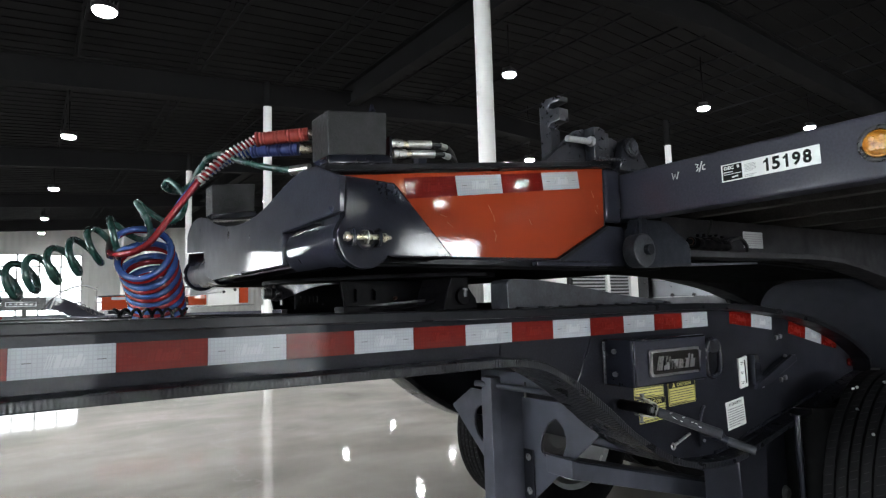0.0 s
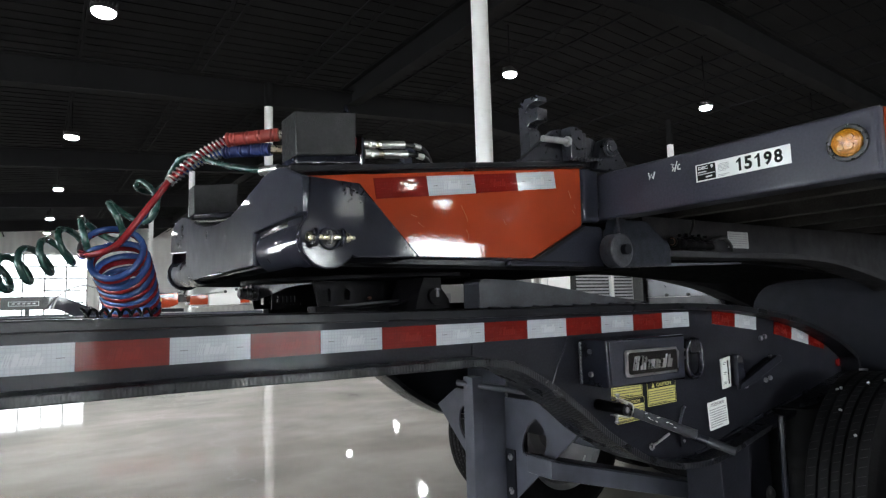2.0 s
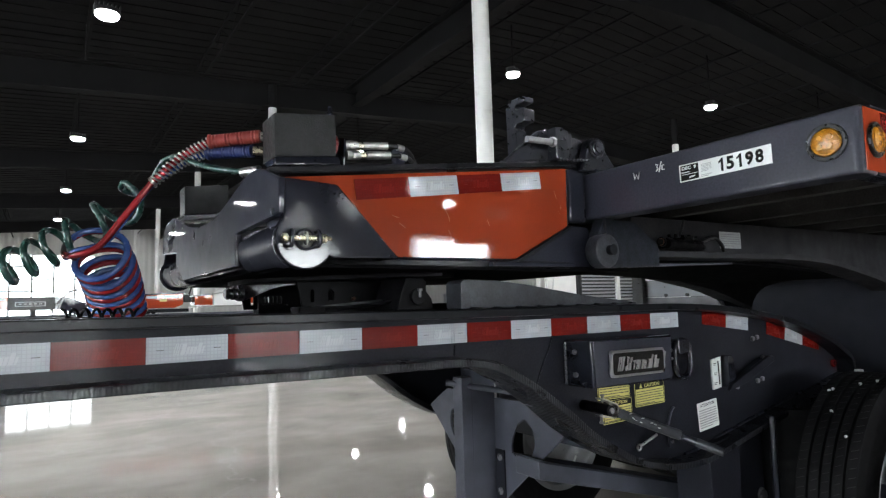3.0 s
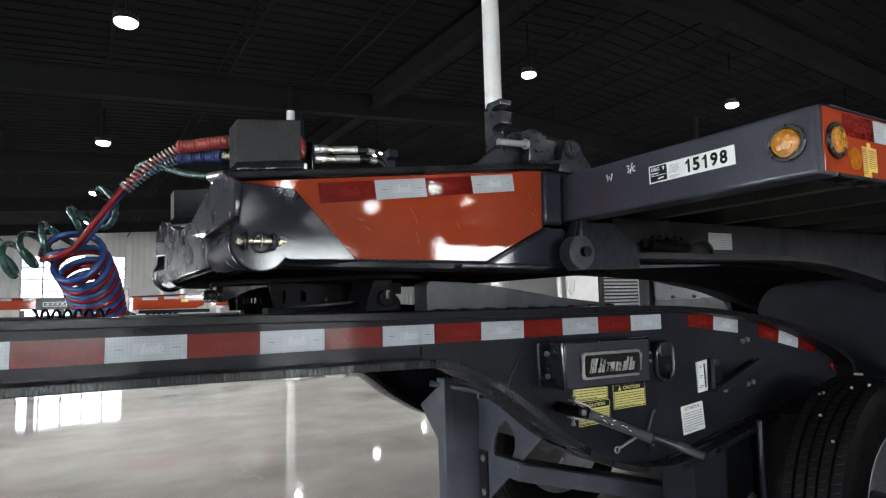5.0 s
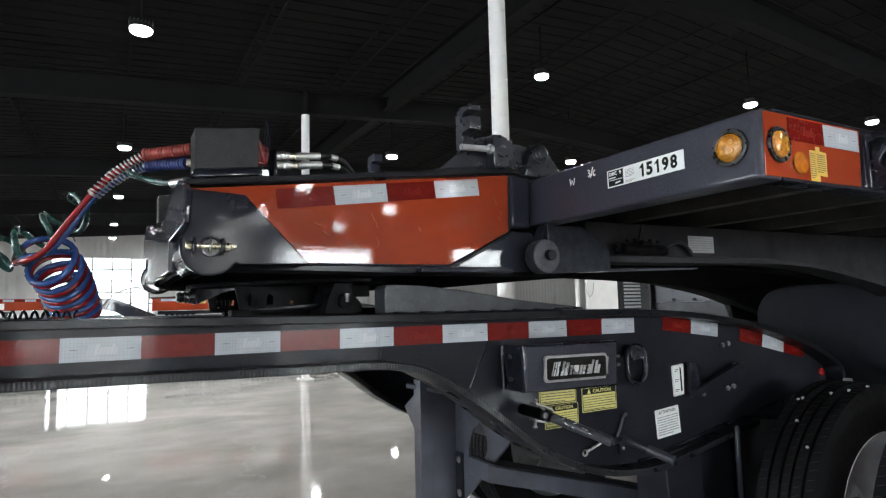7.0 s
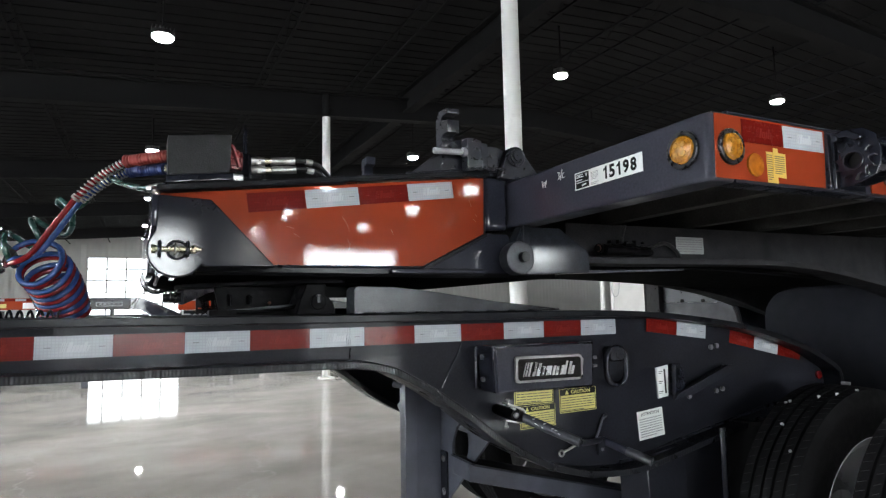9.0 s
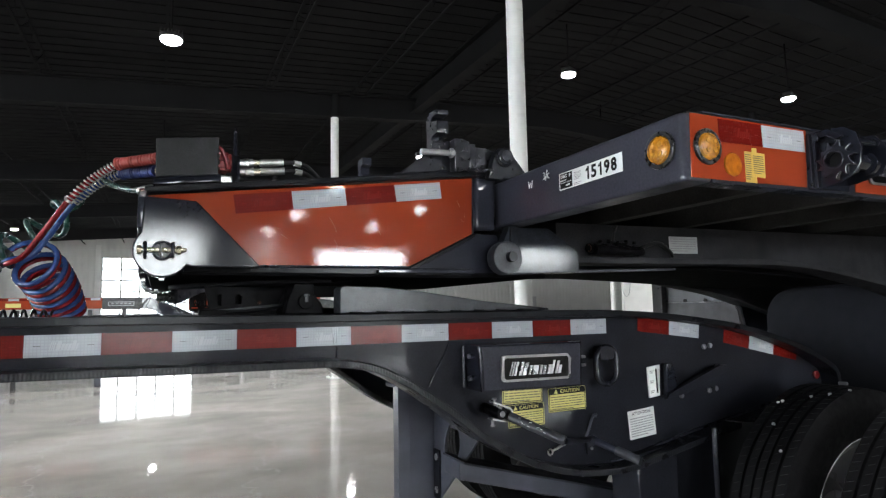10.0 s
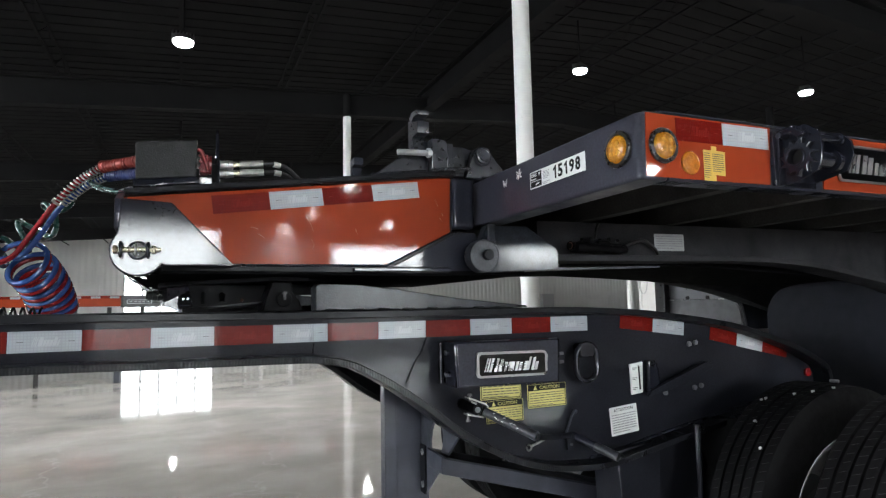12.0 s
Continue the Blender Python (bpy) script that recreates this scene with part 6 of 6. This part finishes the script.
weld([(0.634, 1.205, 1.510), (0.784, 1.205, 1.354)], 0.0062, 0.0015, up, CAST, 120)
weld([(0.53, NECK - 0.003, 1.516), (0.632, NECK - 0.003, 1.512)], 0.004, 0.0012, up, WELDY)
weld([(0.62, 1.189, 1.360), (1.225, 1.188, 1.3635)], 0.0038, 0.0007, up, WELDY, 150)
weld([(0.54, 1.2155, 1.5625), (0.70, 1.2155, 1.5825)], 0.004, 0.0014, up, WELDY)
weld([(0.524, 1.184, 1.5415), (1.45, 1.184, 1.6585)], 0.0028, 0.0009, up, FLANGE, 50)
weld([(1.18, 1.199, 1.642), (1.37, 1.199, 1.668)], 0.0045, 0.0013, up, WELDY)
weld([(1.545, 1.17, 1.652), (1.64, 1.17, 1.652)], 0.004, 0.0012, up, WELDY)
weld([(1.447, 1.197, 1.668), (1.447, 1.197, 1.756)], 0.0045, 0.0014, up, HINGE)
weld([(1.366, 1.1575, 1.664), (1.50, 1.1575, 1.676)], 0.005, 0.0015, up, HINGE, 90)
weld([(1.500, 1.205, 1.664), (1.500, 1.205, 1.745)], 0.0045, 0.0013, up, HINGE)
weld([(0.5215, 1.10, 1.513), (0.5215, 1.10, 1.45)], 0.0035, 0.001, up, WELDY)

# ---- air hoses and cable ----
def helix(base, top, r, turns, phase, per=20, r1=None, side=None):
    """Points of a coil from base to top."""
    base, top = Vector(base), Vector(top)
    d = (top - base).normalized()
    u = (side or Vector((1, 0, 0))).cross(d).normalized()
    v = d.cross(u)
    n = int(turns * per)
    out = []
    for i in range(n + 1):
        t = i / n
        a = phase + 2 * math.pi * turns * t
        rr = r + ((r1 or r) - r) * t
        out.append(base.lerp(top, t) + rr * (u * math.cos(a) + v * math.sin(a)))
    return out


COIL_B, COIL_T = Vector((0.288, 1.740, 1.236)), Vector((0.212, 1.577, 1.412))


def air_coil(turns, end, r=0.064, per=22, lag=0.0):
    """A standing coil that bows over towards its top; it ends at an angle seen from the nose of the trailer."""
    n, out = int(turns * per), []
    bend = Vector((0.276, 1.715, 1.335))
    for i in range(n + 1):
        q = i / n
        a = radians(end) - 2 * math.pi * turns * (1 - q)
        h = 0.88 * q + 0.12 * q ** 9 + lag * (1 - q ** 7)
        p = (1 - h) ** 2 * COIL_B + 2 * h * (1 - h) * bend + h * h * COIL_T
        d = (2 * (1 - h) * (bend - COIL_B) + 2 * h * (COIL_T - bend)).normalized()
        u = Vector((0.82, -0.57, 0))
        u = (u - d * u.dot(d)).normalized()
        v = Vector((0.57, 0.82, 0))
        v = (v - d * v.dot(d) - u * v.dot(u)).normalized()
        rr = r * (1 + 0.03 * math.sin(3.1 * a + turns) - 0.03 * (1 - q))
        out.append(p + rr * (u * math.cos(a) + v * math.sin(a)))
    return out


def air_hose(material, grip_mat, turns, end, lag, mid, joint, grip_a, grip_b, name, grip_label):
    h = thing(name, COIL_B, "%s coiled air hose standing on the trailer deck" % name.split("_")[0], "air hose", "coiled air hoses")
    coil = air_coil(turns, end, lag=lag)
    tail = spline([coil[-5], coil[-1], *mid, joint], 7)[7:]
    part("coil", tube(coil + tail[1:], 0.0078, 12), material, h)
    run = spline([joint, *[Vector(joint).lerp(Vector(grip_a), 0.5) + Vector((0, 0.004, 0.012))], grip_a], 14)
    part("hose_end", tube(run, 0.0085, 12), material, h)
    # wire spring guard
    n, pts = 15, []
    m = 16 * n
    for i in range(m + 1):
        t = i / m * (len(run) - 1)
        k = min(int(t), len(run) - 2)
        p, d = run[k].lerp(run[k + 1], t - k), (run[k + 1] - run[k]).normalized()
        u = d.cross(Vector((0, 0, 1))).normalized()
        v = d.cross(u)
        a = 2 * math.pi * n * i / m
        pts.append(p + 0.0105 * (u * math.cos(a) + v * math.sin(a)))
    part("spring_guard", tube(pts, 0.0022, 6), STEEL, h, "bright wire spring guard")
    part("collar", tube([run[0], run[1]], 0.0125, 14), STEEL, h)
    g = spline([grip_a, grip_b], 30)
    part("grip", tube(g, lambda q: 0.0158 + 0.0012 * math.sin(q * 2 * math.pi * 13) - (0.0 if q > 0.06 else -0.002), 20), grip_mat, h, grip_label)
    return h


red = air_hose(RED_HOSE, RED_GRIP, 6.0, 205, 0.0, [(0.182, 1.517, 1.384), (0.222, 1.500, 1.406), (0.266, 1.484, 1.470)], (0.322, 1.462, 1.554), (0.441, 1.412, 1.657), (0.545, 1.345, 1.668), "red_air_hose", "red ribbed rubber grip")
blue = air_hose(BLUE_HOSE, BLUE_GRIP, 6.0, 215, 0.07, [(0.180, 1.545, 1.396), (0.231, 1.558, 1.414), (0.275, 1.55, 1.475), (0.304, 1.54, 1.524)], (0.331, 1.525, 1.563), (0.452, 1.475, 1.645), (0.538, 1.385, 1.640), "blue_air_hose", "blue ribbed rubber grip")
part("sleeve", tube(air_coil(6.4, 215, lag=0.058)[-4:], 0.0098, 14), RUBBER, blue, "dark grey repair sleeve")
part("fitting", hexa((0.538, 1.385, 1.640), (0.9, -0.3, 0), 0.011, 0.03), BRASS, blue, "brass fitting")
part("fitting", hexa((0.545, 1.345, 1.668), (0.9, -0.3, 0), 0.011, 0.16), STEEL, red)

gc = thing("electric_cable", (0.28, 1.58, 1.35), "dark green coiled electric cable hanging beside the air hoses", "cable")
def coil_along(axis, turns, radius, phase, per=22):
    """A hanging coil whose axis sags along points, opening from a small to a full radius."""
    ax = spline(axis, 12)
    n, out = int(abs(turns) * per), []
    for i in range(n + 1):
        t = i / n * (len(ax) - 1)
        k = min(int(t), len(ax) - 2)
        p, d = ax[k].lerp(ax[k + 1], t - k), (ax[k + 1] - ax[k]).normalized()
        u = Vector((0, 1, 0)).cross(d).normalized()
        v = d.cross(u)
        a = phase + 2 * math.pi * turns * i / n
        r = radius(i / n)
        out.append(p + r * (u * math.cos(a) + v * math.sin(a)))
    return out


LEAD = [(0.508, 1.335, 1.574), (0.466, 1.38, 1.583), (0.416, 1.46, 1.612), (0.392, 1.52, 1.638), (0.364, 1.55, 1.633), (0.350, 1.585, 1.608), (0.336, 1.61, 1.574),
        (0.311, 1.622, 1.556), (0.286, 1.618, 1.556), (0.270, 1.597, 1.563), (0.276, 1.572, 1.571), (0.292, 1.555, 1.555), (0.309, 1.55, 1.527), (0.307, 1.57, 1.491), (0.288, 1.60, 1.473), (0.255, 1.625, 1.490)]
AXIS = [(0.238, 1.602, 1.487), (0.181, 1.60, 1.436), (0.136, 1.615, 1.413), (0.101, 1.63, 1.390), (0.061, 1.65, 1.370), (0.021, 1.67, 1.350), (-0.015, 1.69, 1.335), (-0.052, 1.71, 1.318),
        (-0.090, 1.73, 1.304), (-0.128, 1.75, 1.294), (-0.168, 1.77, 1.287), (-0.208, 1.79, 1.283)]
coil = coil_along(AXIS, -(len(AXIS) - 1), lambda q: 0.038 + 0.007 * math.exp(-(11 * q - 1.1) ** 2), 0.0)
part("cable", tube(spline(LEAD + [coil[0]], 6)[:-1] + coil, 0.0078, 12), GREEN_HOSE, gc)
part("plug", tube([(0.502, 1.345, 1.573), (0.53, 1.30, 1.573)], 0.0115, 14), STEEL, gc, "bare metal plug")

bc = thing("control_cable", (0.2, 1.45, 1.23), "black coiled control cable lying on the trailer deck", "cable")
part("coil", tube(helix((0.150, 1.44, 1.243), (0.300, 1.47, 1.241), 0.0150, 7, 0.0, 20), 0.0034, 8), GLOSS_BLACK, bc)
rc = thing("red_control_hose", (-0.4, 1.42, 1.23), "red coiled control hose lying on the trailer deck", "air hose")
part("coil", tube(helix((-0.9, 1.36, 1.236), (-0.04, 1.38, 1.236), 0.012, 40, 0.0, 12), 0.004, 8), RED_HOSE, rc)

# ---- trailers parked behind ----
def parked_deck(x, y, flip=False):
    """A parked trailer seen side on: orange deck side with tape, dark name plate, curved charcoal neck and legs."""
    t = thing("parked_trailer", (x, y, 0), "orange and charcoal trailer parked on the hall floor", "trailer", "parked trailers")
    part("deck_side", box(x - 9.0, x - 0.37, y, y + 0.06, 1.36, 1.56, 0.005), ORANGE, t)
    part("name_panel", box(x - 0.37, x + 0.28, y - 0.01, y + 0.06, 1.34, 1.56, 0.005), GROMMET, t)
    o = [(x - 0.27, 1.405), (x + 0.15, 1.405), (x + 0.15, 1.48), (x - 0.27, 1.48)]
    rim = prism(o, "y", y - 0.025, y - 0.012, holes=[[(x - 0.26, 1.413), (x + 0.14, 1.413), (x + 0.14, 1.472), (x - 0.26, 1.472)]])
    part("plate_border", rim, GREY_LABEL, t)
    for k in range(5):
        part("emblem_bar", card(0.04, 0.02, 0.004, facing_y(x - 0.20 + 0.07 * k, y - 0.013, 1.445), skew=0.3), CHROME, t)
    c = spline([(x + 0.28, 1.56, 0), (x + 0.5, 1.54, 0), (x + 0.8, 1.40, 0), (x + 1.15, 1.24, 0)], 5)
    d = spline([(x + 0.28, 1.35, 0), (x + 0.45, 1.32, 0), (x + 0.6, 1.24, 0), (x + 0.75, 1.16, 0)], 5)
    part("neck", prism([(p.x, p.y) for p in c] + [(x + 1.15, 1.16)] + [(p.x, p.y) for p in reversed(d)], "y", y, y + 0.08, 0.004), PAINT, t)
    part("frame", box(x - 9.0, x + 0.6, y + 0.3, y + 0.42, 1.20, 1.24, 0.004), SATIN, t)
    part("deck_floor", box(x - 9.0, x + 0.25, y + 0.06, y + 2.4, 1.50, 1.55), SATIN, t)
    for k in range(8):
        part("leg", box(x - 0.05 - 0.55 * k, x + 0.02 - 0.55 * k, y + 0.1, y + 0.16, 0.0 if k % 4 == 3 else 1.14, 1.345), BLACK, t)
    for k in range(20):
        x0 = x - 0.55 - 0.1528 * k * 2
        part("reflective_tape", box(x0, x0 + 0.1528, y - 0.004, y - 0.0005, 1.51, 1.55), TAPE_WHITE, t)
        part("reflective_tape", box(x0 - 0.1526, x0 - 0.0002, y - 0.004, y - 0.0005, 1.51, 1.55), TAPE_RED, t)
    m = facing_y(x - 1.25, y - 0.001, 1.43)
    part("label", card(0.22, 0.10, 0.002, m), WHITE_LABEL, t)
    part("label", card(0.22, 0.07, 0.002, facing_y(x - 1.7, y - 0.001, 1.43)), YELLOW_LABEL, t)
    for k in range(8):
        part("cable_loop", tube([(x + 0.75 + 0.07 * k + 0.03 * math.cos(a), y - 0.02 + 0.03 * math.sin(a), 1.42 - 0.045 * k + 0.045 * math.sin(a)) for a in [2 * math.pi * i / 14 for i in range(15)]], 0.008, 6), RUBBER, t)
    part("rear_tyre", tube([(x - 5.5, y + 0.05, 0.47), (x - 5.5, y + 0.35, 0.47)], 0.47, 32), TYRE, t)
    part("rear_tyre", tube([(x - 6.7, y + 0.05, 0.47), (x - 6.7, y + 0.35, 0.47)], 0.47, 32), TYRE, t)
    return t


parked_deck(-0.02, 11.98)


def parked_neck(x, y):
    t = thing("parked_gooseneck", (x, y, 0), "orange gooseneck of a trailer parked on the hall floor", "trailer", "parked trailers")
    part("side_panel", prism([(x, 1.31), (x + 1.05, 1.32), (x + 1.2, 1.38), (x + 1.2, 1.585), (x, 1.535)], "y", y, y + 0.7, 0.01), ORANGE, t)
    part("top_plate", prism([(x - 0.05, 1.536), (x + 1.25, 1.588), (x + 1.25, 1.606), (x - 0.05, 1.556)], "y", y - 0.02, y + 0.72, 0.005), PAINT, t)
    part("frame", box(x - 2.0, x + 6.0, y - 0.02, y + 0.06, 1.06, 1.22, 0.006), SATIN, t)
    part("frame", box(x - 2.0, x + 6.0, y + 0.9, y + 0.98, 1.06, 1.22, 0.006), SATIN, t)
    part("coupling", box(x + 0.1, x + 1.3, y, y + 0.7, 1.24, 1.305, 0.01), FLANGE, t)
    for k in range(3):
        part("reflective_tape", box(x + 0.15 + 0.36 * k, x + 0.4 + 0.36 * k, y - 0.004, y - 0.0005, 1.485 + 0.011 * k, 1.53 + 0.011 * k), TAPE_WHITE, t)
    part("hose_post", tube([(x - 0.05, y + 0.3, 1.22), (x - 0.05, y + 0.3, 1.72)], 0.012, 8), STEEL, t)
    for k, dy in enumerate((0.0, 0.14)):
        part("hose", tube(spline([(x - 0.05, y + 0.3, 1.68), (x - 0.3, y + dy, 1.74), (x - 0.62, y + dy, 1.60), (x - 0.75 - 0.1 * k, y + dy, 1.32)], 6), 0.012, 8), RUBBER if k else GREY_LABEL, t)
    part("hinge_block", box(x + 1.22, x + 1.36, y + 0.05, y + 0.5, 1.42, 1.56, 0.02), BLACK, t)
    part("orange_pad", box(x + 1.40, x + 1.72, y - 0.02, y + 0.4, 1.36, 1.55, 0.01), ORANGE, t)
    part("label", card(0.12, 0.05, 0.002, facing_y(x + 0.86, y - 0.001, 1.46)), YELLOW_LABEL, t)
    for k in range(6):
        part("chain_link", tube([(x + 0.25 + 0.09 * k + 0.045 * math.cos(a), y - 0.01, 1.262 + 0.03 * math.sin(a)) for a in [2 * math.pi * i / 12 for i in range(13)]], 0.012, 6), GREASE, t)
    part("pivot_plate", prism([(x + 1.74, 1.34), (x + 2.32, 1.34), (x + 2.32, 1.66), (x + 1.9, 1.66), (x + 1.74, 1.6)], "y", y - 0.03, y + 0.02, 0.005), COLUMN_PAINT, t, "white pivot plate")
    for q, z in ((2.03, 1.6), (2.24, 1.64)):
        part("bolt", tube([(x + q, y - 0.03, z), (x + q, y - 0.05, z)], 0.03, 12), BLACK, t)
    part("orange_end", box(x + 2.33, x + 2.5, y - 0.03, y + 0.05, 1.38, 1.68, 0.01), ORANGE, t)
    part("air_pipe", tube([(x + 1.3, y - 0.06, 1.325), (x + 2.6, y - 0.06, 1.345)], 0.012, 8), STEEL, t)
    part("air_pipe", tube([(x + 1.3, y - 0.06, 1.52), (x + 2.0, y - 0.06, 1.60)], 0.01, 8), STEEL, t)
    part("white_post", box(x + 2.76, x + 2.92, y - 0.1, y + 0.02, 0.9, 1.33, 0.01), WHITE_LABEL, t)
    part("hook", tube([(x + 1.3, y, 1.56), (x + 1.34, y, 1.70), (x + 1.42, y, 1.70)], 0.02, 8), BLACK, t)
    for k in range(3):
        part("tyre", tube([(x + 3.2 + 1.25 * k, y - 0.15, 0.47), (x + 3.2 + 1.25 * k, y + 0.12, 0.47)], 0.47, 32), TYRE, t)
    part("leg", box(x - 1.5, x - 1.4, y, y + 0.1, 0, 1.07), SATIN, t)
    return t


parked_neck(1.05, 11.75)


# white louvred enclosure far behind the trailers
ve = thing("machine_enclosure", (19.5, 16.9, 0), "white sheet steel enclosure with a grey louvred grille", "enclosure")
part("side_sheet", box(16.4, 17.98, 16.8, 16.95, 0.0, 2.6, 0.01), COLUMN_PAINT, ve)
for x in (18.0, 18.2):
    part("edge_post", box(x, x + 0.09, 16.78, 16.84, 0.0, 2.6, 0.004), BLACK, ve)
part("core", box(18.3, 22.9, 16.95, 17.15, 0.0, 2.6), BLACK, ve)
for x in (20.45, 22.02):
    part("post", box(x, x + (0.17 if x < 21 else 0.6), 16.76, 16.9, 0.0, 2.6, 0.006), COLUMN_PAINT, ve)
for k in range(18):
    z = 0.1 + 0.14 * k
    part("louvre", prism([(16.80, z), (16.82, z), (16.93, z + 0.085), (16.91, z + 0.085)], "x", 18.31, 22.88), PALE, ve)
part("cable", tube(spline([(16.22, 16.72, 2.1), (16.27, 16.72, 1.75), (16.42, 16.72, 1.56), (16.58, 16.72, 1.72), (16.64, 16.72, 2.1)], 6), 0.014, 8), GREY_LABEL, ve, "grey hanging cable loop")
